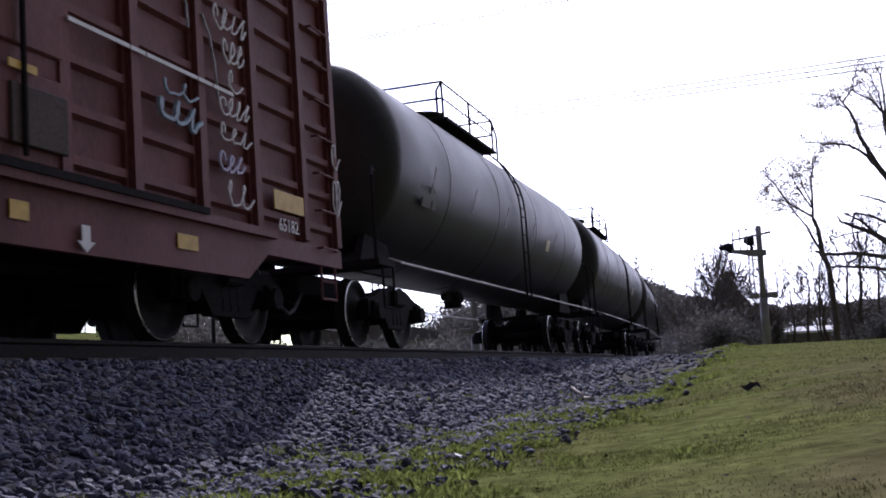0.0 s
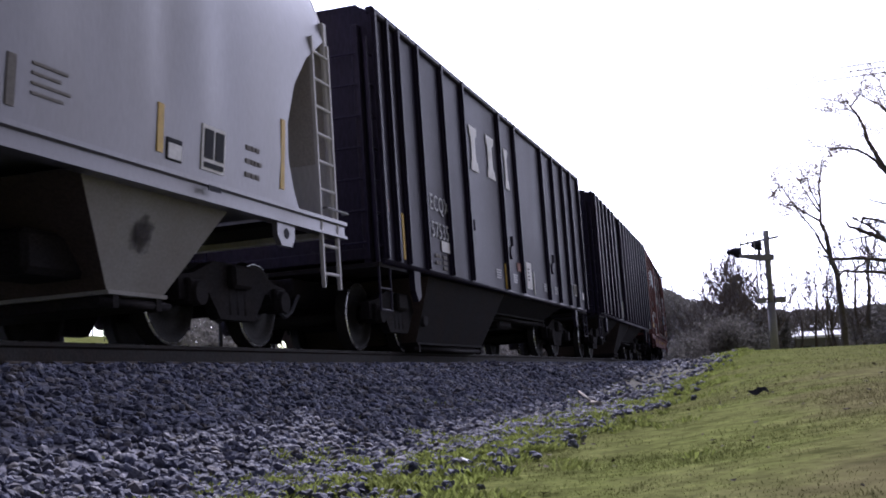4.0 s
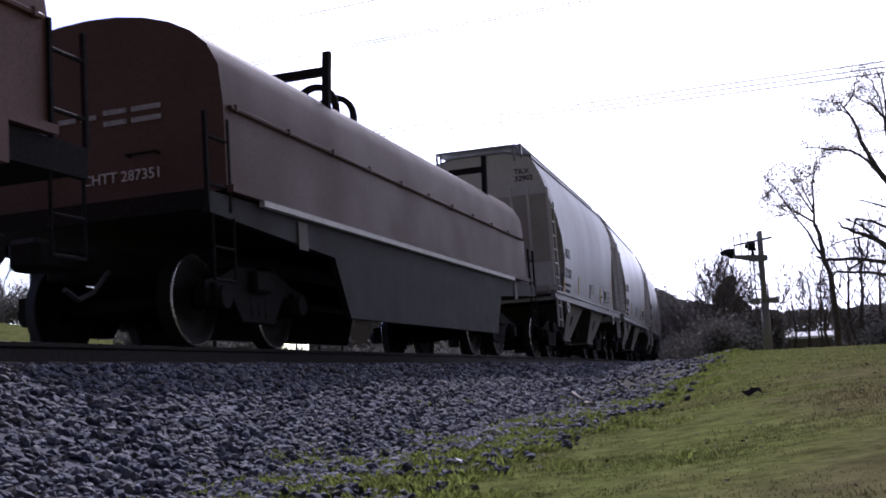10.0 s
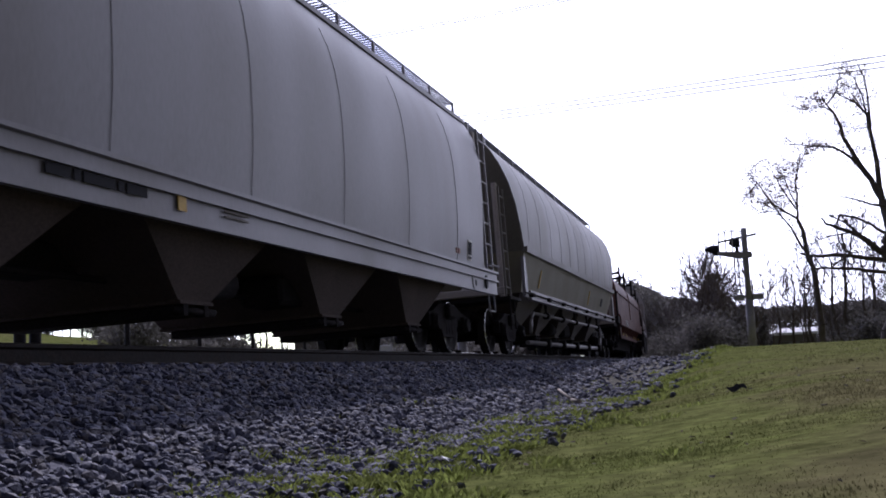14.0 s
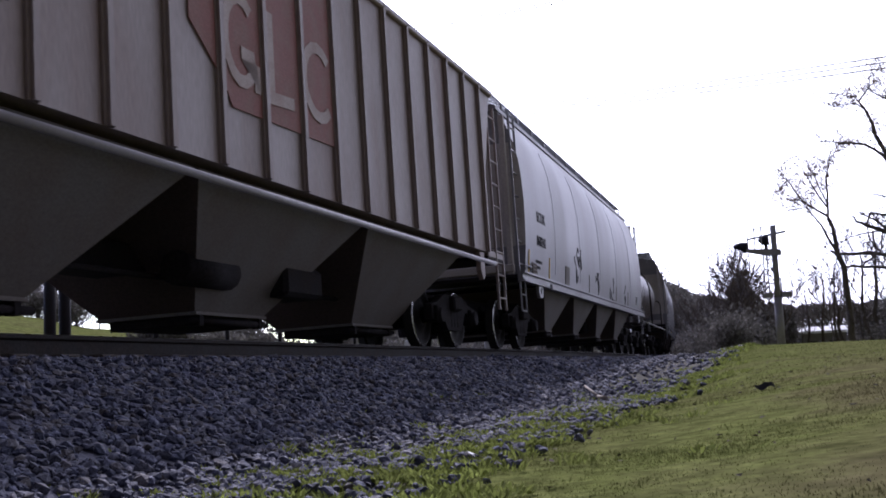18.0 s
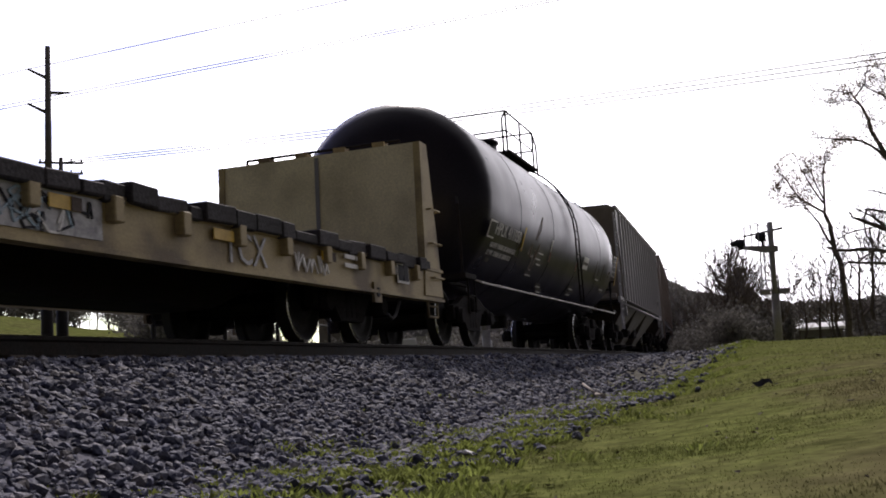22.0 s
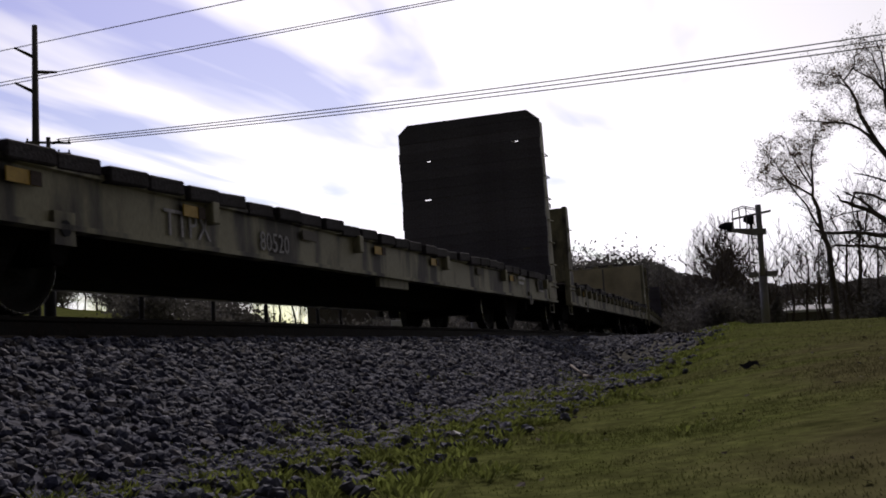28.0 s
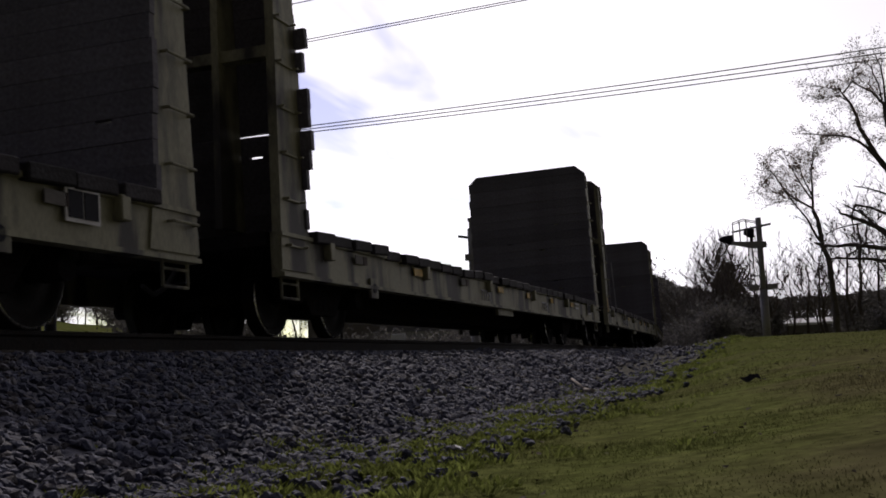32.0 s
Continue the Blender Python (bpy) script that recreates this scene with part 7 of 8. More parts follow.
        pipe(bm, [(tip - 0.08, -1.2, z_top), (tip - 0.08, -1.2, z_top + 0.1), (tip - 0.08, 1.2, z_top + 0.1), (tip - 0.08, 1.2, z_top)], 0.02)
        part("top_rail", bm, M_STEEL, frame_ob)
    for y in (-1, 1):
        for i in range(int((z_top - 0.9) / 0.48)):
            grab(frame_ob, -0.5, y * (w + 0.11) if y < 0 else w + 0.06, 0.85 + i * 0.48, 0.4, gusset_mat)
    return frame_ob


def flat_car(label, half, paint, fronts, rears, marks, regular=False):
    car = car_base("bulkhead_flat_car", label, half, 2.2)
    bm = bmesh.new()
    plate(bm, [(-half, 0.85), (half, 0.85), (half - 3.6, 0.62), (half - 4.4, 0.38), (-half + 4.4, 0.38), (-half + 3.6, 0.62)], -0.35, 0.35)
    box(bm, -half, half, -1.4, 1.4, 0.86, 1.0)
    part("underframe", bm, M_STEEL, car)
    for y in (-1, 1):
        bm = bmesh.new()
        prism(bm, [(0.05, 0.53), (-0.09, 0.53), (-0.09, 0.57), (-0.05, 0.58), (-0.05, 0.935), (-0.09, 0.945), (-0.09, 0.985), (0.05, 0.985)], -half, half)
        part("side_sill", bm, paint, car, at=pose(0, y * 1.5, 0, 0, 0, 0 if y < 0 else 180))
        me = kept("stake_pocket_" + paint.name, lambda b: box(b, -0.065, 0.065, -0.1, 0.0, 0.77, 0.97, bevel=0.01), paint)
        n = 6 if regular else 19
        for i in range(n):
            part("stake_pocket", me, paint, car, at=pose(-half + 1.2 + i * (2 * half - 2.4) / (n - 1), y * 1.54, 0, 0, 0, 0 if y < 0 else 180))
        for e in (1, -1):
            stirrup(car, e * (half - 0.3), y * 1.5, 0.62, paint, 0.3)
            bm = bmesh.new()
            plate(bm, [(-0.12, 0.0), (0.12, 0.0), (0.12, -0.24), (-0.12, -0.24)], -0.02, 0.02)
            rod(bm, (0, -0.03, -0.12), (0, 0.03, -0.12), 0.06, 10, slot=1)
            part("jacking_pad", bm, [paint, M_INK], car, at=pose(e * (half - 2.6), y * 1.56, 0.66))
    rng = random.Random(int(half * 1000) + len(label))
    x = -half + 0.75
    while x < half - 0.8:
        wide = 0.58 if regular else rng.choice((0.22, 0.3, 0.4, 0.54))
        thick = 0.125 if regular else rng.choice((0.1, 0.115, 0.13, 0.165))
        gap = 0.024 if regular else 0.008
        me = kept("deck_plank_%.2f_%.2f_%.3f" % (wide, thick, gap), lambda b: box(b, gap, wide - gap, -1.625, 1.625, 0, thick, bevel=0.012), M_DECK)
        part("deck_plank", me, M_DECK, car, at=pose(x, rng.uniform(-0.03, 0.03), 0.93 + rng.uniform(0, 0.015), rng.uniform(-0.5, 0.5), rng.uniform(-2.6, -1.2) if regular else rng.uniform(-2.2, 1.4), rng.uniform(-0.5, 0.5)))
        x += wide
    bulkhead(car, 1, half, *fronts)
    bulkhead(car, -1, half, *rears)
    marks(car, half)
    return car


def cars_flat():
    made = {}
    y = -1.565

    def marks(words, seed):
        def put(car, half):
            for txt, x, size in words:
                lettering(txt, size, M_WORN, car, x, 0.62, y)
            rng = random.Random(seed)
            for i in range(8):
                x = -7.95 + i * 2.27 + rng.uniform(-0.1, 0.1)
                strip = panel(0.36, 0.1, M_YELLOW if rng.random() < 0.7 else M_UNDER, car, x, 0.8, y - 0.02, "reflector_strip", "dirty yellow reflector strip")
                if rng.random() < 0.6:
                    panel(0.12, 0.1, M_SHADOWED, strip, 0.24, 0, -0.007, "worn_half")
            if seed >= 4:
                bm = bmesh.new()
                plate(bm, [(-0.85, 0.42), (0.25, 0.42), (0.25, 0.53), (-0.85, 0.53)], -0.03, 0.03)
                part("sill_pad", bm, M_OLIVE, car, "plate hung under the middle of the sill", pose(0, -1.47, 0))
            d = panel(0.42, 0.26, M_MARK, car, half - 1.9, 0.7, y - 0.02, "data_plate")
            panel(0.17, 0.2, M_INK, d, 0.03, 0.03, -0.008, "data_field")
            panel(0.17, 0.2, M_INK, d, 0.22, 0.03, -0.008, "data_field")
            bars([[0.3, 0.2], [0.4]], 0.05, 0.05, M_MARK, car, half - 3.6, 0.92, y - 0.02)
        return put
    made["F1"] = flat_car("tan bulkhead flat car with low steel end walls, empty", 9.98, M_TAN, (2.76, M_PLATE, M_TAN, False, False), (2.6, M_OLIVE, M_OLIVE, False, False),
                          marks([("TJX", -5.2, 0.24), ("92576", -4.22, 0.28), ("TCX", 3.65, 0.42)], 1))
    made["F2"] = flat_car("weathered olive bulkhead flat car with dark plank end walls, empty", 10.08, M_OLIVE, (2.86, M_SLAT, M_OLIVE, True, False), (2.72, M_SLAT, M_OLIVE, True, False),
                          marks([], 2))
    made["F3"] = flat_car("weathered tan bulkhead flat car with low end walls, empty", 10.0, M_OLIVE, (2.68, M_PLATE, M_OLIVE, False, False), (2.84, M_OLIVE, M_OLIVE, False, False), marks([], 3))
    made["F4"] = flat_car("weathered bulkhead flat car with tall dark plank end walls, empty", 9.98, M_OLIVE, (4.7, M_SLAT, M_OLIVE, True, True), (4.7, M_SLAT, M_OLIVE, True, True),
                          marks([("TTPX", -6.04, 0.32), ("80520", -4.3, 0.27)], 4), True)
    made["F5"] = flat_car("weathered tan bulkhead flat car with tall dark plank end walls, empty", 9.77, M_OLIVE, (4.74, M_SLAT, M_OLIVE, True, True), (4.74, M_SLAT, M_OLIVE, True, True),
                          marks([("TTPX", -5.36, 0.3), ("804051", -4.35, 0.28), ("TTPX", 3.86, 0.24)], 5), True)
    # No opening here: a pale strip paints the daylight through the middle slit.
    panel(0.05, 2.2, M_WORN, made["F5"], -0.03, 0, 0, "seam_strip", "pale vertical slit in the plank wall").matrix_basis = pose(9.77 - 0.74, -0.02, 1.7, 0, 1.5, 90)
    panel(0.13, 0.4, M_YELLOW, made["F5"], -9.74, 0.88, -1.585, "paint_patch", "yellow paint patch on the end wall's gusset")
    rng = random.Random(47)
    for i in range(14):
        bm = bmesh.new()
        p = [(rng.uniform(0, 1.6), 0, rng.uniform(0, 0.24))]
        for _ in range(4):
            p.append((min(max(p[-1][0] + rng.uniform(-0.14, 0.14), 0), 1.7), 0, min(max(p[-1][2] + rng.uniform(-0.18, 0.18), 0), 0.25)))
        pipe(bm, p, 0.012, 4)
        part("graffiti", bm, M_WORN, made["F2"], "pale spray-painted scrawl on the sill", pose(2.9, -1.565, 0.64))
    rng = random.Random(5)
    for x0 in (5.1, 5.36, 5.7):
        bm = bmesh.new()
        pipe(bm, [(0.26 * k / 7 + rng.uniform(-0.05, 0.05), 0, 0.1 + 0.1 * (-1) ** k * rng.uniform(0.4, 1)) for k in range(8)], 0.012, 4)
        part("graffiti", bm, M_MARK, made["F1"], "white spray-painted scribble on the sill", pose(x0, -1.57, 0.64))
    panel(1.75, 0.3, M_WORN, made["F1"], 0.08, 0.625, -1.557, "patch", "pale painted-over patch on the sill")
    rng = random.Random(31)
    for i in range(26):
        bm = bmesh.new()
        p = [(rng.uniform(0, 1.5), 0, rng.uniform(0, 0.26))]
        for _ in range(5):
            p.append((min(max(p[-1][0] + rng.uniform(-0.16, 0.16), 0), 1.55), 0, min(max(p[-1][2] + rng.uniform(-0.16, 0.16), 0), 0.27)))
        pipe(bm, p, 0.012, 4)
        part("graffiti", bm, (M_INK, M_SPRAYBLUE, M_MARK)[i % 3], made["F1"], "spray-painted scrawl on the sill", pose(0.15, -1.565, 0.63))
    made["F6"] = flat_car("weathered bulkhead flat car with tall dark plank end walls, empty", 9.89, M_OLIVE, (4.72, M_SLAT, M_OLIVE, True, True), (4.72, M_SLAT, M_OLIVE, True, True, 0.11),
                          marks([("TTPX", -2.2, 0.26), ("TTPX", 2.6, 0.24)], 6), True)
    made["F7"] = flat_car("weathered bulkhead flat car with a tall dark plank end wall, empty", 9.98, M_OLIVE, (4.72, M_SLAT, M_OLIVE, True, True), (4.72, M_SLAT, M_OLIVE, True, True), marks([], 7), True)
    return made


CARS = {}
for build in (cars_first, cars_ribbed, cars_long, cars_tank, cars_box, cars_coil, cars_flat):
    CARS.update(build())

# centre of each car along the train, counted back from the clip's start
CENTRES = {"TC": 56.0, "TB": 38.8, "TA": 21.6, "C0": 4.65, "C1": -11.24, "C2": -27.6, "H1": -41.5, "H2": -53.64, "H3": -65.86, "H4": -77.98, "H5": -90.0, "K1": -103.8, "K2": -120.15,
           "P1": -137.67, "A1": -156.36, "T4": -171.93, "E1": -187.37, "G1": -205.64, "KW": -223.78, "HP": -241.05, "F1": -259.97, "F2": -281.54, "F3": -303.05, "F4": -324.48, "F5": -345.72,
           "F6": -367.0, "F7": -388.5}
HALF_BASE = {"F": 7.7, "H": 3.7, "T": 5.0}
KNOTS = (0, 4.5, 8, 12, 16, 20, 24, 28, 32)
SPEEDS = (12.03, 11.94, 11.93, 12.02, 12.2, 12.19, 12.26, 12.19, 12.09)


def run(t):
    """Metres that the train has gone by t seconds."""
    out = 0.0
    for a, b, v, w in zip(KNOTS[:-1], KNOTS[1:], SPEEDS[:-1], SPEEDS[1:]):
        if t > a:
            u = min(t, b) - a
            out += v * u + (w - v) * u * u / 2 / (b - a)
    return out


def car_pose(s, base):
    a, b = Vector(line(s - base)[:3]), Vector(line(s + base)[:3])
    d = b - a
    m = Matrix.Translation((a + b) / 2) @ Euler((0, 0, math.atan2(d.y, d.x))).to_matrix().to_4x4()
    return m @ Euler((-CANT, -math.atan2(d.z, d.xy.length), 0)).to_matrix().to_4x4()


# ---- what stands beyond the train ----
def polar(bearing, dist):
    return dist * math.cos(bearing), dist * math.sin(bearing)


def grow(bm, p, d, length, r, depth, rng, tips, lean=(0, 0, 0), n=6):
    q = p + d * length
    mid = (p + q) / 2 + Vector((rng.uniform(-1, 1), rng.uniform(-1, 1), rng.uniform(-0.5, 0.5))) * length * 0.07
    rod(bm, p, mid, r, n, r * 0.84, cap=False)
    rod(bm, mid, q, r * 0.84, n, r * 0.66, cap=False)
    if depth == 0:
        tips.append((q, d))
        return
    k = 2 if rng.random() < 0.6 else 3
    for i in range(k):
        v = Vector((rng.uniform(-1, 1), rng.uniform(-1, 1), rng.uniform(-0.35, 0.6)))
        nd = (d * 0.75 + v * 0.62 + Vector(lean) * 0.12).normalized()
        grow(bm, q, nd, length * rng.uniform(0.62, 0.86), r * 0.62, depth - 1, rng, tips, lean, max(4, n - 1))
    if depth > 1:
        tips.append((q, d))


def leaves(bm, tips, rng, per, spread, size):
    for p, d in tips:
        for _ in range(per):
            c = p + Vector((rng.gauss(0, 1), rng.gauss(0, 1), rng.gauss(0, 0.8))) * spread
            a, b = Vector((rng.uniform(-1, 1), rng.uniform(-1, 1), rng.uniform(-1, 1))) * size, Vector((rng.uniform(-1, 1), rng.uniform(-1, 1), rng.uniform(-1, 1))) * size
            bm.faces.new([bm.verts.new(c + q) for q in (a, b, -a * 0.6 - b * 0.4)])


def tree(seed, x, y, tall, trunk_r, depth, mat, per, spread, size, lean, label, name="tree", category="tree", first=0.36):
    rng = random.Random(seed)
    ob = tagged(new(name), label, category)
    ob.matrix_basis = pose(x, y, height(x, y) - 0.1)
    bm, tips = bmesh.new(), []
    grow(bm, Vector((0, 0, 0)), (Vector((0, 0, 1)) + Vector(lean) * 0.12).normalized(), tall * first, trunk_r, depth, rng, tips, lean, 8)
    part("trunk", bm, M_BARK, ob)
    bm = bmesh.new()
    leaves(bm, tips, rng, per, spread, size)
    part("crown", bm, mat, ob)
    return ob


def limb_tree(seed, bearing, dist, limbs, twigs, twig_len, mat, per, label, spread, size):
    """A tree whose main limbs are drawn as (sideways, up) metres seen from the lawn; twigs and buds grow from them."""
    rng = random.Random(seed)
    x, y = polar(bearing, dist)
    ob = tagged(new("tree"), label, "tree")
    ob.matrix_basis = pose(x, y, height(x, y) - 0.05, 0, 0, math.degrees(bearing) - 90)
    tips, twig_bm = [], bmesh.new()
    for r0, r1, pts in limbs:
        bm = bmesh.new()
        deep = rng.uniform(-0.5, 0.5) if pts[0] != (0, 0) else 0.0
        line3 = [Vector((u, deep * i / len(pts), v)) for i, (u, v) in enumerate(pts)]
        fine = []
        for p, q in zip(line3[:-1], line3[1:]):
            k = max(2, int((q - p).length / 0.45))
            for i in range(k):
                fine.append(p.lerp(q, i / k) + Vector((rng.gauss(0, 1), rng.gauss(0, 1), rng.gauss(0, 0.6))) * (0.012 + 0.35 * r1))
        fine.append(line3[-1])
        m = len(fine) - 1
        for i in range(m):
            ra, rb = r0 + (r1 - r0) * i / m, r0 + (r1 - r0) * (i + 1) / m
            rod(bm, fine[i], fine[i + 1], ra, 7, rb, cap=False)
        part("trunk" if pts[0] == (0, 0) else "limb", bm, M_BARK, ob)
        if pts[0] == (0, 0):
            continue
        for _ in range(int(twigs * m / 6)):
            i = int(m * (1 - 0.78 * rng.random() ** 1.2)) if per > 1 else int(m * (0.2 + 0.8 * rng.random()))
            p = fine[min(i, m)]
            d = (fine[m] - fine[max(m - 3, 0)]).normalized()
            d = (d * 0.5 + Vector((rng.uniform(-1, 1), rng.uniform(-1, 1), rng.uniform(-0.3, 1.0)))).normalized()
            grow(twig_bm, p, d, twig_len * rng.uniform(0.4, 1.0), 0.012, 2, rng, tips, (0, 0, 0.3), 4)
    tagged(part("twig", twig_bm, M_BARK, ob), kind="stuff")
    bm = bmesh.new()
    leaves(bm, tips, rng, per, spread, size)
    part("crown", bm, mat, ob)
    return ob


limb_tree(21, -0.0347, 47, (
    (0.15, 0.075, ((0, 0), (-0.07, 2.61), (-0.27, 3.75), (-0.38, 4.55), (-0.58, 5.24))), (0.06, 0.018, ((-0.58, 5.24), (-0.57, 5.81), (-0.5, 6.49), (-0.45, 7.17), (-0.33, 7.73))),
    (0.055, 0.015, ((-0.57, 5.29), (-0.98, 5.62), (-1.43, 5.97), (-1.74, 6.43), (-2.01, 6.92), (-2.34, 7.26))), (0.045, 0.012, ((-0.56, 5.7), (-0.89, 6.19), (-1.11, 6.67), (-1.33, 7.15), (-1.53, 7.75))),
    (0.04, 0.012, ((-0.55, 5.81), (-0.79, 6.41), (-0.91, 6.99), (-0.95, 7.64))), (0.06, 0.014, ((-0.31, 3.79), (-0.67, 4.57), (-1.01, 5.22), (-1.36, 5.66), (-1.43, 5.97))),
    (0.02, 0.008, ((-1.36, 5.66), (-1.91, 5.67), (-2.59, 5.37))), (0.025, 0.008, ((-2.01, 6.92), (-2.52, 6.35), (-2.69, 6.14))), (0.02, 0.008, ((-0.45, 7.4), (-0.11, 7.82), (0.21, 7.83))),
    (0.02, 0.008, ((-1.43, 5.97), (-2.0, 6.1), (-2.6, 6.5)))),
    17, 0.42, M_BUD, 7, "slender spring tree with sparse buds beside the lawn", 0.1, 0.042)
limb_tree(5, -0.0861, 42, (
    (0.24, 0.16, ((0, 0), (0.5, 2.0), (0.45, 3.58), (0.2, 4.99))), (0.12, 0.02, ((0.2, 4.99), (-0.13, 5.77), (-0.58, 6.68), (-0.89, 7.43), (-1.05, 8.17), (-1.32, 8.65), (-1.51, 9.05))),
    (0.07, 0.016, ((-0.13, 5.77), (-0.68, 6.6), (-1.2, 7.07), (-1.66, 7.19), (-2.14, 7.29), (-2.71, 7.4))), (0.03, 0.01, ((-1.05, 8.17), (-1.4, 8.56), (-1.74, 8.57), (-2.04, 8.41))),
    (0.11, 0.018, ((0.2, 4.99), (0.08, 6.8), (0.02, 7.62), (-0.04, 8.13), (-0.24, 8.46), (-0.59, 8.76), (-1.03, 9.09))), (0.035, 0.012, ((-0.04, 8.13), (-0.15, 8.86), (-0.34, 9.5), (-0.6, 9.74))),
    (0.05, 0.014, ((0.02, 7.62), (0.07, 8.62), (0.02, 9.34), (-0.21, 9.99))), (0.025, 0.01, ((-1.38, 8.83), (-1.91, 8.9), (-2.38, 9.07))), (0.03, 0.01, ((-1.32, 8.65), (-0.9, 9.1), (-0.95, 9.6))),
    (0.09, 0.02, ((0.3, 4.6), (1.0, 6.5), (1.3, 8.8)))),
    15, 0.5, M_BUD, 6, "tall spring tree with sparse buds beside the lawn", 0.11, 0.04)
limb_tree(8, -0.0947, 34, (
    (0.2, 0.14, ((0, 0), (0.04, 1.58), (-0.11, 2.38), (0.05, 3.1), (0.1, 3.9))), (0.1, 0.02, ((-0.11, 2.38), (-0.66, 2.91), (-0.94, 3.13), (-1.38, 3.31), (-1.7, 3.47), (-1.78, 3.64))),
    (0.06, 0.015, ((-0.46, 2.65), (-0.8, 3.05), (-1.07, 3.36), (-1.36, 3.6), (-1.62, 3.74))), (0.05, 0.012, ((-0.06, 3.02), (-0.5, 3.35), (-0.9, 3.58), (-1.27, 3.67), (-1.41, 3.31), (-1.38, 2.98), (-1.25, 2.65))),
    (0.08, 0.03, ((0.16, 2.2), (-0.59, 2.39), (-1.14, 2.51), (-1.9, 2.57), (-2.28, 2.62), (-2.5, 2.73))), (0.06, 0.025, ((0.14, 1.89), (-0.62, 2.04), (-1.32, 2.17), (-1.85, 2.21), (-2.16, 2.24))),
    (0.045, 0.015, ((0.01, 3.81), (-0.46, 3.91), (-0.86, 4.11), (-1.3, 4.24))), (0.025, 0.012, ((-1.02, 3.14), (-1.1, 2.63), (-1.22, 2.0))), (0.025, 0.01, ((-1.09, 3.15), (-1.7, 3.09), (-2.02, 2.96), (-2.19, 2.81))),
    (0.03, 0.012, ((-1.62, 2.19), (-1.38, 2.41), (-1.14, 2.55), (-0.57, 2.58))), (0.025, 0.01, ((-2.28, 2.62), (-2.35, 2.2), (-2.5, 1.7))), (0.02, 0.01, ((-1.9, 2.2), (-2.4, 1.95), (-2.9, 1.8)))),
    7, 0.45, M_TWIG, 1, "low bare tree with long dark leaning branches", 0.12, 0.03)

BARE = "bare spring tree with thin grey branches in the wood"
rng_w = random.Random(77)


def bare_tree(seed, tall, r, label, limbs=13):
    """An upright leafless tree: limbs that fork into ever finer ascending twigs."""
    rng = random.Random(seed)
    ob = tagged(new("tree"), label, "tree")
    bm, twigs = bmesh.new(), bmesh.new()
    spine = [Vector((0, 0, 0))]
    for i in range(6):
        spine.append(spine[-1] + Vector((rng.gauss(0, 0.09), rng.gauss(0, 0.09), tall * 0.13)))
    for i in range(6):
        rod(bm, spine[i], spine[i + 1], r * (1 - i * 0.13), 6, r * (0.87 - i * 0.13), cap=False)

    def branch(p, d, length, thick, depth):
        q = p
        for k in range(3):
            nq = q + d * length / 3
            rod(twigs, q, nq, thick * (1 - 0.2 * k), 3, thick * (0.8 - 0.2 * k), cap=False)
            q = nq
            d = (d + Vector((rng.gauss(0, 0.13), rng.gauss(0, 0.13), 0.10))).normalized()
            if depth:
                for _ in range(2):
                    side = Vector((rng.uniform(-1, 1), rng.uniform(-1, 1), rng.uniform(-0.1, 0.5)))
                    branch(q, (d * 0.8 + side * 0.75).normalized(), length * rng.uniform(0.42, 0.66), max(thick * 0.55, 0.013), depth - 1)
    for i in range(limbs):
        a, h = i * 2.4 + rng.uniform(-0.5, 0.5), 0.34 + 0.6 * i / limbs
        base = spine[min(int(h * 6), 5)].lerp(spine[min(int(h * 6) + 1, 6)], h * 6 % 1)
        out = 0.9 - 0.5 * h
        branch(base, Vector((math.cos(a) * out, math.sin(a) * out, 0.75)).normalized(), tall * (0.42 - 0.2 * h), r * 0.4 * (1.2 - h), 2)
    part("trunk", bm, M_BARK, ob)
    tagged(part("twig", twigs, M_TWIG, ob), kind="stuff")
    return ob


variants = [bare_tree(100 + i, 6.2, 0.09, BARE) for i in range(4)]
open_variants = [bare_tree(120 + i, 6.6, 0.12, BARE, 6) for i in range(3)]
bush_variants = [tree(140 + i, 600 + i * 20, -300, 3.6, 0.10, 4, M_LEAF, 60, 0.45, 0.10, (0, 0, -0.2), "dense dark scrub at the edge of the wood", "bush", "bush", first=0.13) for i in range(4)]
hedge_variants = [tree(160 + i, 640 + i * 20, -300, 7.0, 0.13, 4, M_LEAF, 75, 0.75, 0.13, (0, 0, 0.1), "tall dense dark hedge bush across the track", "bush", "bush", first=0.2) for i in range(3)]


def plant(ob, bearing, dist, k, first=[set()]):
    near = dist
    while dist < 420:                     # keep clear of the track
        s, o = lay(*polar(bearing, dist))
        if o < -2.2 - 1.7 * k * dist / near or o > 2.4 + 1.7 * k * dist / near:
            break
        dist += 3
    k *= dist / near
    x, y = polar(bearing, dist)
    m = pose(x, y, height(x, y) - 0.15, 0, 0, rng_w.uniform(0, 360))
    if ob.name not in first[0]:
        first[0].add(ob.name)
        ob.matrix_basis = m
        ob.scale = (k, k, k)
        return
    c = copy_thing(ob, m)
    c.scale = (k, k, k)


# the wood beyond the lawn: dense scrub below, bare trees above
for i in range(22):
    b = 0.033 - i * 0.008 + rng_w.uniform(-0.003, 0.003)
    if i % 3:
        plant(open_variants[i % 3], b, rng_w.uniform(58, 80), rng_w.uniform(0.85, 1.25))
    else:
        plant(variants[i % 4], b, rng_w.uniform(58, 84), rng_w.uniform(0.62, 0.9))
for b, d, k in ((0.058, 66, 1.12), (0.052, 68, 1.02), (0.047, 70, 0.9), (0.075, 70, 0.75), (0.09, 72, 0.7), (0.105, 74, 0.75)):
    plant(variants[int(d) % 4], b, d, k)
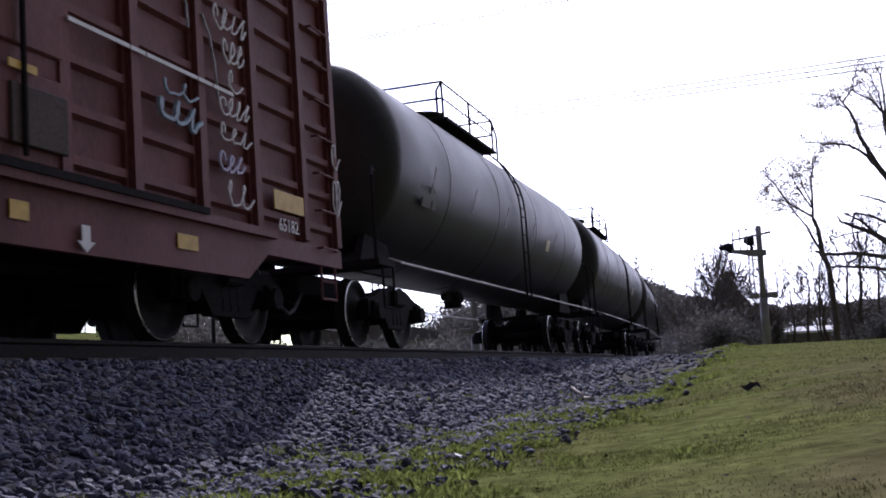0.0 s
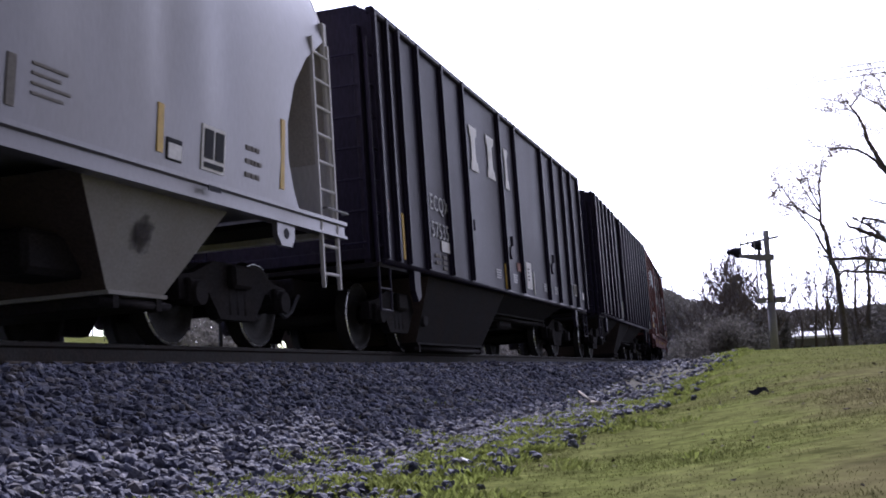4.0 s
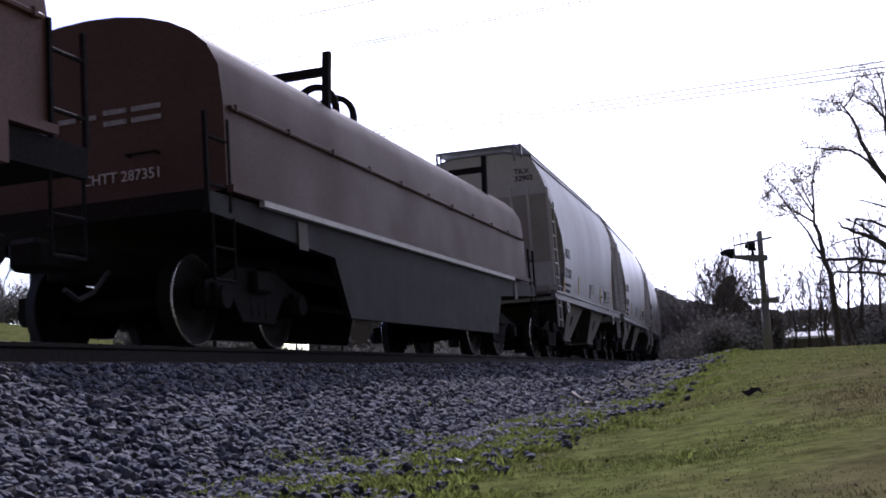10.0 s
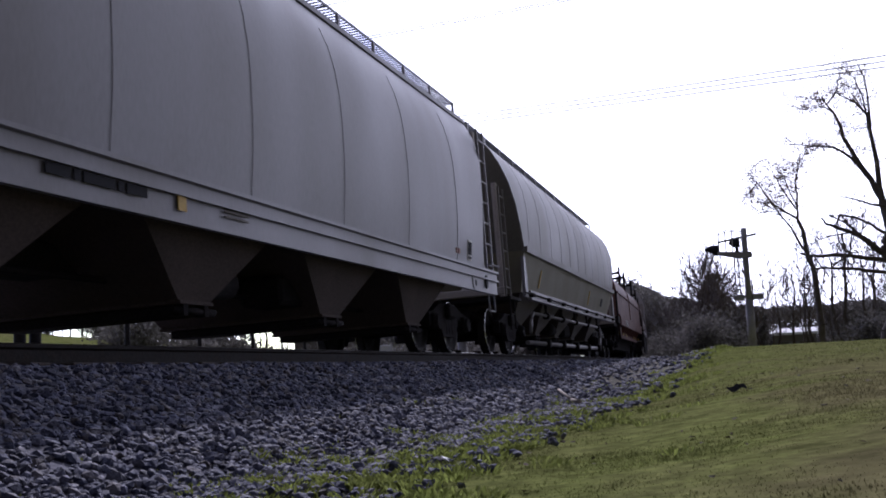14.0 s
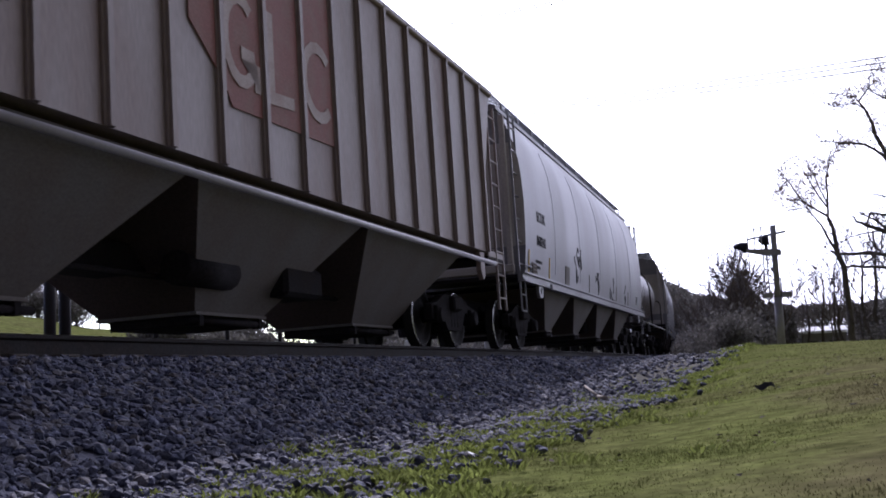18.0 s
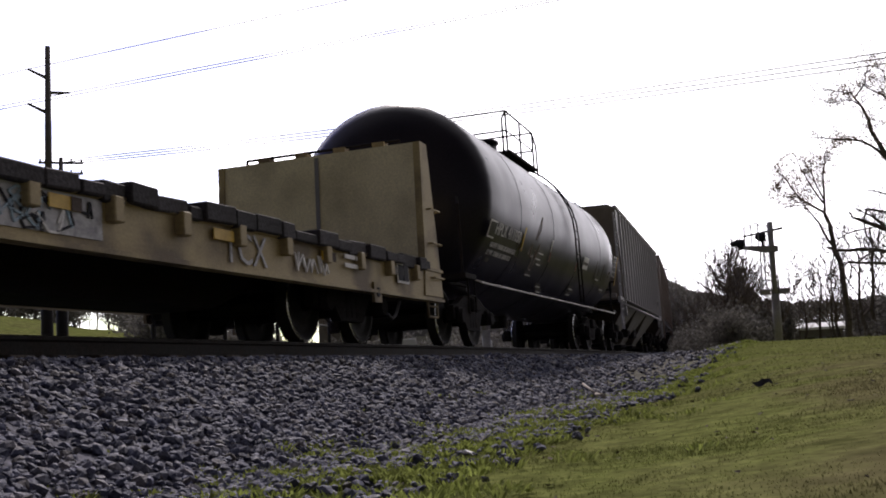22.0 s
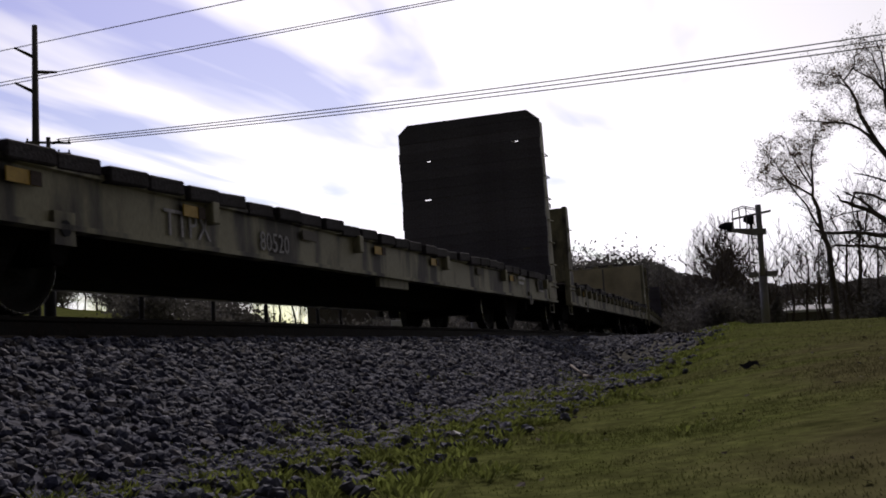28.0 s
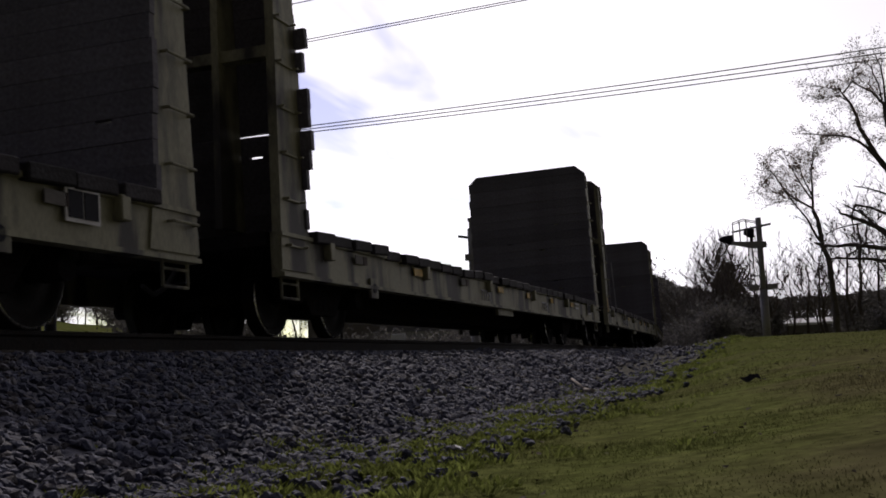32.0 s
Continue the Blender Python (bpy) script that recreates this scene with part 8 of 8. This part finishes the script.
for i in range(44):
    b = 0.165 - i * 0.0066 + rng_w.uniform(-0.003, 0.003)
    gap = -0.07 < b < 0.042
    plant(bush_variants[i % 4], b, rng_w.uniform(54, 72) + (82 if gap else 0), rng_w.uniform(0.9, 1.15) * (1.7 if gap else 1.0))


def far_wood():
    """Close-grown evergreen scrub that fills the wood, clump on clump, with an uneven top."""
    rng = np.random.default_rng(19)
    vs, fs, off = [], [], 0
    for i in range(1420):
        b, d = rng.uniform(0.055 if i > 1080 else -0.14, 0.13 if i > 1080 else 0.19 if i < 620 else 0.045), rng.uniform(72, 90)
        top = 0.049 + 0.016 * smooth_step(0.06, 0.09, b) + 0.012 * smooth_step(0.09, 0.12, b) + 0.033 * math.exp(-((b - 0.051) / 0.009) ** 2) + 0.006 * noise.noise((b * 60, 2, 0))
        d += 62 if -0.036 < b < 0.013 else 0           # clear of the low building
        while abs(lay(*polar(b, d))[1]) < 5.0 and d < 160:
            d += 7
        x, y = polar(b, d)
        ground_z, z_top = height(x, y), EYE[2] + d * math.tan(top)
        r = rng.uniform(0.35, 0.8) * d / 80
        z = ground_z + (z_top - r * 0.7 - ground_z) * (1 - rng.random() ** 1.6 * 0.95)
        n = 95
        way = rng.normal(size=(n, 3))
        way /= np.linalg.norm(way, axis=1)[:, None]
        c = np.array((x, y, z)) + way * r * rng.uniform(0.55, 1.12, (n, 1)) * (1, 1, 0.8)
        a, q = rng.normal(size=(n, 3)) * 0.1, rng.normal(size=(n, 3)) * 0.1
        for p in (c + a, c + q, c - a * 0.6 - q * 0.4):
            vs.append(p)
        fs.append(np.stack((np.arange(n), np.arange(n) + n, np.arange(n) + 2 * n), 1) + off)
        off += 3 * n
    me = bpy.data.meshes.new("scrub")
    me.from_pydata(np.concatenate(vs).tolist(), [], np.concatenate(fs).tolist())
    tagged(part("scrub", me, M_LEAF), "close-grown dark evergreen scrub of the far wood", "wood", kind="stuff")


far_wood()
for b, d, k in ((0.057, 60, 1.35), (0.063, 64, 1.3), (0.05, 66, 1.25), (0.112, 58, 1.35), (0.125, 60, 1.5), (0.14, 62, 1.6)):
    plant(bush_variants[int(b * 1000) % 4], b, d, k)
for b, k in ((0.168, 1.0), (0.155, 0.95), (0.144, 0.85), (0.134, 0.8), (0.124, 0.75), (0.112, 0.7)):
    plant(hedge_variants[int(b * 1000) % 3], b, 64, k)
plant(variants[1], 0.062, 62, 1.0)
plant(variants[2], 0.052, 64, 0.95)
# the hedge and woods across the track
for i in range(16):
    plant(variants[i % 4], 0.56 - i * 0.02 + rng_w.uniform(-0.006, 0.006), rng_w.uniform(64, 90), rng_w.uniform(0.7, 1.0) * (0.5 if i < 9 else 1.0))
for i, b in enumerate((0.625, 0.64, 0.655, 0.668, 0.682, 0.70)):
    plant(bush_variants[i % 4], b, 50 + 3 * (i % 2), 0.75)
    plant(variants[i % 4], b + 0.006, 56 + 4 * (i % 3), 0.6)
for i in range(24):
    plant(variants[i % 4], 0.69 - i * 0.0125 + rng_w.uniform(-0.005, 0.005), rng_w.uniform(58, 92), rng_w.uniform(0.5, 0.68) if i < 20 else rng_w.uniform(0.8, 1.0))
for i, b in enumerate((0.47, 0.484, 0.5, 0.515, 0.53, 0.548, 0.562, 0.58, 0.597)):
    plant(hedge_variants[i % 3], b, 66 + 5 * (i % 2), (0.3 if b > 0.55 else 0.5) + 0.08 * (i % 3))
for i, b in enumerate((0.715, 0.73, 0.745, 0.76, 0.775, 0.79)):
    plant(bush_variants[i % 4], b, 44 + 3 * (i % 2), 0.8)
for i, b in enumerate((0.612, 0.597, 0.585)):
    plant(variants[i], b, 74, 0.55)
for i in range(10, 20):
    plant(hedge_variants[i % 3], 0.455 - i * 0.0165 + rng_w.uniform(-0.003, 0.003), rng_w.uniform(54, 64), rng_w.uniform(0.75, 0.95))
for i in range(30):
    plant(bush_variants[i % 4], 0.575 - i * 0.0142 + rng_w.uniform(-0.003, 0.003), rng_w.uniform(44, 60), rng_w.uniform(1.2, 1.6) * (0.72 if i < 20 else 1.0))
for b, k in ((0.287, 1.1), (0.227, 0.95), (0.208, 1.1), (0.215, 0.9), (0.24, 0.85)):
    plant(hedge_variants[int(b * 1000) % 3], b, 80, k)


def signal_mast(bearing, dist, tall, label, turn=0, reach=0.0):
    """A cantilever signal: stepped mast, ladder, collar, bracket, railed walkway, two hooded heads."""
    x, y = polar(bearing, dist)
    ob = tagged(new("signal_mast"), label, "signal", "signal masts")
    ob.matrix_basis = pose(x, y, height(x, y) - 0.05, 0, 0, math.degrees(bearing) + 90 + turn)

    def piece(name, make, label=""):
        bm = bmesh.new()
        make(bm)
        return part(name, bm, M_MAST if "head" not in name else M_INK, ob, label)
    low = 2.0
    piece("mast", lambda b: (rod(b, (0, 0, 0), (0, 0, low), 0.155, 14), rod(b, (0, 0, low), (0, 0, tall), 0.115, 12)))
    piece("base_plate", lambda b: box(b, -0.3, 0.3, -0.3, 0.3, 0.0, 0.12, bevel=0.02))
    for q in (-0.34, 0.34):
        piece("collar_box", lambda b: box(b, q - 0.2, q + 0.2, -0.14, 0.14, low - 0.02, low + 0.2, bevel=0.04), "dark relay box on the mast")
    for q in (0.29, 0.43):
        piece("ladder_rail", lambda b: rod(b, (q, 0.08, low), (q, 0.08, tall - 0.95), 0.026, 6))
    for i in range(8):
        piece("rung", lambda b: rod(b, (0.29, 0.08, low + 0.2 + i * 0.22), (0.43, 0.08, low + 0.2 + i * 0.22), 0.014, 5))
    for z in (low + 0.5, tall - 1.3):
        piece("ladder_tie", lambda b: box(b, 0.0, 0.36, 0.05, 0.1, z, z + 0.04))
    zb = tall - 0.98
    piece("bracket", lambda b: plate(b, [(-0.24, zb - 0.16), (0.3, zb - 0.16), (1.02 + reach, zb + 0.02), (1.02 + reach, zb + 0.14), (-0.24, zb + 0.06)], -0.13, 0.13), "deep steel bracket arm")
    piece("crossarm", lambda b: plate(b, [(-0.45, tall - 0.31), (-0.45, tall - 0.22), (1.0, tall - 0.45), (1.0, tall - 0.52)], -0.05, 0.05))
    for yy in (-0.3, 0.3):
        piece("walkway_rail", lambda b: pipe(b, [(0.95 + reach, yy, zb + 0.1), (0.95 + reach, yy, tall - 0.16), (0.55, yy, tall - 0.04), (0.05, yy, tall - 0.18)], 0.022, 6))
        for q in (0.45, 0.7) if not reach else (0.42, 0.78, 1.15, 1.5):
            piece("rail_post", lambda b: rod(b, (q, yy, zb + 0.05), (q, yy, tall - 0.08), 0.022, 6))
    if reach:
        piece("finial", lambda b: (rod(b, (0, 0, tall), (0, 0, tall + 0.25), 0.05, 8), rod(b, (0, 0, tall + 0.25), (0, 0, tall + 0.38), 0.09, 8)))
    for x0, up, hood in ((1.12 + reach, 0.24, 0.38), (0.34 + 1.1 * reach, 0.42 - 0.2 * reach, 0.24)):
        z = zb + up
        piece("signal_head", lambda b: (rod(b, (x0 - 0.16, 0, z), (x0 + 0.1, 0, z), 0.17, 14), rod(b, (x0 + 0.1, 0, z + 0.02), (x0 + hood, 0, z + 0.0), 0.16, 12, 0.05), box(b, x0 - 0.1, x0 + 0.02, -0.06, 0.06, zb, z)),
              "dark hooded signal head")
    return ob


signal_mast(0.0225, 44, 4.72, "grey cantilever signal mast with two dark heads beyond the lawn")
signal_mast(0.272, 40, 5.45, "grey cantilever signal mast with a railed walkway across the track", 180, 0.45)


def power_pole():
    x, y = polar(0.644, 70)
    ob = tagged(new("power_pole"), "tall dark steel power pole with three short arms", "pole")
    top = 70 * math.tan(0.2892) + EYE[2]
    ob.matrix_basis = pose(x, y, 0, 0, 0, math.degrees(0.644) + 90)
    g = height(x, y)
    bm = bmesh.new()
    rod(bm, (0, 0, g - 0.2), (0, 0, top), 0.3, 14, 0.16)
    part("mast", bm, M_POLE, ob)
    for side, e in ((1.15, 0.2703), (-1.25, 0.2520), (1.15, 0.2420)):
        z = 70 * math.tan(e) + EYE[2]
        bm = bmesh.new()
        rod(bm, (0, 0, z - (0.55 if side > 0 else 0.05)), (side, 0, z), 0.12, 8, 0.07)
        part("arm", bm, M_POLE, ob)
    x2, y2 = polar(0.634, 66)
    ob2 = tagged(new("utility_pole"), "wooden utility pole with crossarms and insulators", "pole")
    ob2.matrix_basis = pose(x2, y2, 0, 0, 0, math.degrees(0.634) + 90)
    t2 = 66 * math.tan(0.198) + EYE[2]
    bm = bmesh.new()
    rod(bm, (0, 0, height(x2, y2) - 0.2), (0, 0, t2), 0.17, 10, 0.12)
    part("mast", bm, M_POLE, ob2)
    for q in (0.3, 0.9):
        bm = bmesh.new()
        box(bm, -1.2, 1.2, -0.06, 0.06, t2 - q - 0.06, t2 - q + 0.06)
        for i in range(5):
            rod(bm, (-1.1 + i * 0.55, 0, t2 - q), (-1.1 + i * 0.55, 0, t2 - q + 0.22), 0.05, 6)
        part("crossarm", bm, M_POLE, ob2)
    bm = bmesh.new()
    rod(bm, (0.4, 0, t2 - 2.1), (0.4, 0, t2 - 1.3), 0.25, 10)
    part("transformer", bm, M_POLE, ob2)

    def cable(a, b, sag, label):
        bm = bmesh.new()
        pts = [Vector(a).lerp(Vector(b), i / 24) - Vector((0, 0, sag * 4 * (i / 24) * (1 - i / 24))) for i in range(25)]
        rings = [[bm.verts.new(p + Vector((0.021 * math.sin(k * math.tau / 5), 0.021 * math.sin(k * math.tau / 5), 0.029 * math.cos(k * math.tau / 5)))) for k in range(5)] for p in pts]
        for ra, rb in zip(rings[:-1], rings[1:]):
            for k in range(5):
                bm.faces.new((ra[k], ra[(k + 1) % 5], rb[(k + 1) % 5], rb[k]))
        tagged(part("power_line", bm, M_WIRE), label, "cable", "overhead power lines")

    def at(bearing, elev, dist):
        px, py = polar(bearing, dist)
        return (px, py, EYE[2] + dist * math.tan(elev))
    for start, far_end in (((0.659, 0.2703), (0.467, 0.3157)), ((0.6267, 0.2520), (0.2893, 0.3125)), ((0.6585, 0.2420), (0.2893, 0.3105))):
        a = Vector(at(*start, 70))
        b = Vector(at(*far_end, 56))
        cable(a, a + (b - a) * 4.0, 0.0, "thin dark high-voltage line against the sky")
        cable(a, a - (b - a) * 2.0, 0.0, "thin dark high-voltage line against the sky")
    for k in range(3):
        a = Vector(at(0.6274 + 0.002 * k, 0.1965 - 0.002 * k, 66))
        b = Vector(at(-0.0914, 0.2566 - 0.0045 * k, 50))
        cable(a, a + (b - a) * 1.5, 0.55, "thin dark utility line over the track")


power_pole()


def white_shed(bearing, dist, w, h, label, roof=M_ROOF, wall=M_WALL):
    x, y = polar(bearing, dist)
    z = height(x, y)
    ob = tagged(new("shed"), label, "building")
    ob.matrix_basis = pose(x, y, z - 0.1, 0, 0, math.degrees(bearing) + 90)
    bm = bmesh.new()
    box(bm, -w / 2, w / 2, 0, w * 0.7, 0, h)
    part("wall", bm, wall, ob)
    bm = bmesh.new()
    plate(bm, [(-w / 2 - 0.3, h), (w / 2 + 0.3, h), (0, h + w * 0.16)], -0.3, w * 0.7 + 0.3)
    part("roof", bm, roof, ob)
    for i in (-1, 1):
        bm = bmesh.new()
        box(bm, i * w / 4 - 0.5, i * w / 4 + 0.5, -0.05, 0.02, 0.9, 2.0)
        part("window", bm, M_GLASS, ob)
    bm = bmesh.new()
    box(bm, -0.5, 0.5, -0.06, 0.02, 0, 2.05)
    part("door", bm, M_ROOF, ob)
    return ob


white_shed(0.327, 62, 4.2, 2.6, "small white metal shed across the track")
white_shed(0.375, 72, 6.0, 3.0, "low grey house behind trees across the track", M_ROOF, M_UNDER)


def low_house(bearing, dist, w, eaves, ridge, deep):
    """A long low house whose white roof slopes towards the lawn, with windows and a door under the eaves."""
    x, y = polar(bearing, dist)
    ob = tagged(new("house"), "long low house with a white metal roof behind the lawn's trees", "house")
    ob.matrix_basis = pose(x, y, height(x, y) - 0.1, 0, 0, math.degrees(bearing) - 90)
    bm = bmesh.new()
    box(bm, -w / 2, w / 2, 0, deep, 0, eaves)
    part("wall", bm, M_UNDER, ob)
    for side in (0, 1):
        bm = bmesh.new()
        a, m, t = (-0.35, deep / 2, 0.08) if side == 0 else (deep + 0.35, deep / 2, 0.08)
        vs = [bm.verts.new((sx * (w / 2 + 0.3), yy, zz + up)) for up in (0, t) for sx, yy, zz in ((-1, a, eaves), (1, a, eaves), (1, m, ridge), (-1, m, ridge))]
        for f in ((0, 1, 2, 3), (7, 6, 5, 4), (0, 4, 5, 1), (1, 5, 6, 2), (2, 6, 7, 3), (3, 7, 4, 0)):
            bm.faces.new([vs[q] for q in f])
        bmesh.ops.recalc_face_normals(bm, faces=bm.faces)
        part("roof", bm, M_WALL, ob)
    bm = bmesh.new()
    box(bm, -w / 2 - 0.3, w / 2 + 0.3, -0.42, -0.36, eaves - 0.1, eaves + 0.16)
    part("fascia", bm, M_WALL, ob)
    for i in (-1, 1):
        bm = bmesh.new()
        box(bm, i * w / 4 - 0.5, i * w / 4 + 0.5, -0.05, 0.02, 0.9, 2.0)
        part("window", bm, M_GLASS, ob)
    bm = bmesh.new()
    box(bm, -0.5, 0.5, -0.06, 0.02, 0, 2.05)
    part("door", bm, M_ROOF, ob)


low_house(-0.0115, 125, 4.4, 2.9, 3.5, 3.4)
for b, d, k in ((0.004, 86, 0.5), (-0.0075, 90, 0.56), (-0.018, 88, 0.5), (-0.027, 84, 0.54)):
    plant(bush_variants[int(d) % 4], b, d, k)


def pipe_rack():
    """Dark posts and beams of a plant fence across the track."""
    ob = tagged(new("gate_frame"), "tall dark painted steel posts with crossbeams across the track", "frame")
    pts = [polar(b, d) for b, d in ((0.646, 20.0), (0.634, 20.2), (0.56, 23), (0.50, 27), (0.455, 31), (0.41, 36), (0.39, 38))]
    for i, (x, y) in enumerate(pts):
        bm = bmesh.new()
        z = height(x, y)
        rod(bm, (x, y, z - 0.1), (x, y, 2.1), 0.1 if i < 2 else 0.05, 10)
        part("post", bm, M_RACK, ob)
    for k, z in enumerate((2.0, 1.72, 1.35)):
        bm = bmesh.new()
        pipe(bm, [(x, y, z - 0.004 * i) for i, (x, y) in enumerate(pts)], 0.05 - 0.008 * k, 6)
        part("beam", bm, M_RACK, ob)


pipe_rack()


def marker_blocks():
    for b, d, w, top in ((0.340, 32.0, 0.39, 0.0345), (0.271, 42.0, 0.35, 0.0295), (0.2305, 56.0, 0.5, 0.0275)):
        x, y = polar(b, d)
        z = height(x, y) - 0.05
        bm = bmesh.new()
        box(bm, -0.15, 0.15, -w / 2, w / 2, 0, EYE[2] + d * math.tan(top) - z, bevel=0.02)
        tagged(part("marker_block", bm, M_WALL, at=pose(x, y, z, 0, 0, math.degrees(b))), "white painted block standing across the track", "block", "white blocks across the track")


marker_blocks()


def small_things():
    """Litter on the lawn and the stones."""
    x, y = polar(0.0385, 11.6)
    rng = random.Random(2)
    bm = bmesh.new()
    rings = []
    for i in range(9):                   # one curled strip of bark, torn along its edges
        a, w = i / 8, 0.05 * (0.5 + math.sin(math.pi * i / 8)) * rng.uniform(0.7, 1.2)
        c = Vector((0.02 * math.sin(a * 5), 0.19 * (a - 0.5), 0.02 + 0.022 * math.sin(a * 7)))
        rings.append([bm.verts.new(c + Vector(q)) for q in ((-w, 0, 0), (-w * 0.4, 0, w * 0.8), (w * 0.5, 0, w * 0.7), (w, 0, -0.004))])
    for p, q in zip(rings[:-1], rings[1:]):
        for k in range(4):
            bm.faces.new((p[k], p[(k + 1) % 4], q[(k + 1) % 4], q[k]))
    tagged(part("bark_scrap", bm, M_INK, at=pose(x, y, height(x, y))), "dark scrap of bark lying on the grass", "debris")
    bm = bmesh.new()
    ends = [Vector((x, y, height(x, y) + lift)) for x, y, lift in ((15.7, 3.02, 0.1), (14.7, 2.66, 0.12), (13.8, 2.4, 0.09))]
    for (p, r), (q, r2) in zip(((ends[0], 0.016), (ends[1], 0.022)), ((ends[1], 0.022), (ends[2], 0.026))):
        rod(bm, p, q, r, 7, r2)
    tagged(part("stick", bm, M_DRYWOOD), "long pale dry stick lying on the ballast", "stick")
    x, y = polar(0.293, 6.6)
    bm = bmesh.new()
    plate(bm, [(-0.045, 0), (0.012, -0.006), (0.04, 0.0), (0.03, 0.012), (0.0, 0.02), (-0.025, 0.012)], -0.025, 0.025)
    tagged(part("paper_scrap", bm, M_MARK, at=pose(x, y, height(x, y) + 0.03, 20, 0, 40)), "crumpled white paper scrap in the weeds", "litter")


small_things()


# ---- what moves ----
def roll_wheels():
    """All wheelsets turn alike; those at one end of a truck share their keys."""
    first = {}
    for car in CARS.values():
        for bogie in [c for c in car.children if c.name.startswith("truck")]:
            for w in [c for c in bogie.children if c.name.startswith("wheelset")]:
                end = w.matrix_basis.translation.x > 0
                if end not in first:
                    first[end] = w
                    at = w.matrix_basis.translation.copy()
                    walk(w, [(i * 0.05, Matrix.Translation(at) @ Euler((0, (run(i * 0.05) / WHEEL_R) % math.tau, 0)).to_matrix().to_4x4()) for i in range(641)])
                else:
                    w.rotation_mode = "QUATERNION"
                    keys = w.animation_data_create()
                    keys.action = first[end].animation_data.action
                    keys.action_slot = first[end].animation_data.action_slot


def motions():
    roll_wheels()
    times = [i * 1.0 for i in range(33)]
    for key, c in CENTRES.items():
        walk(CARS[key], [(t, car_pose(c + run(t), HALF_BASE.get(key[0], 5.5))) for t in times])


motions()
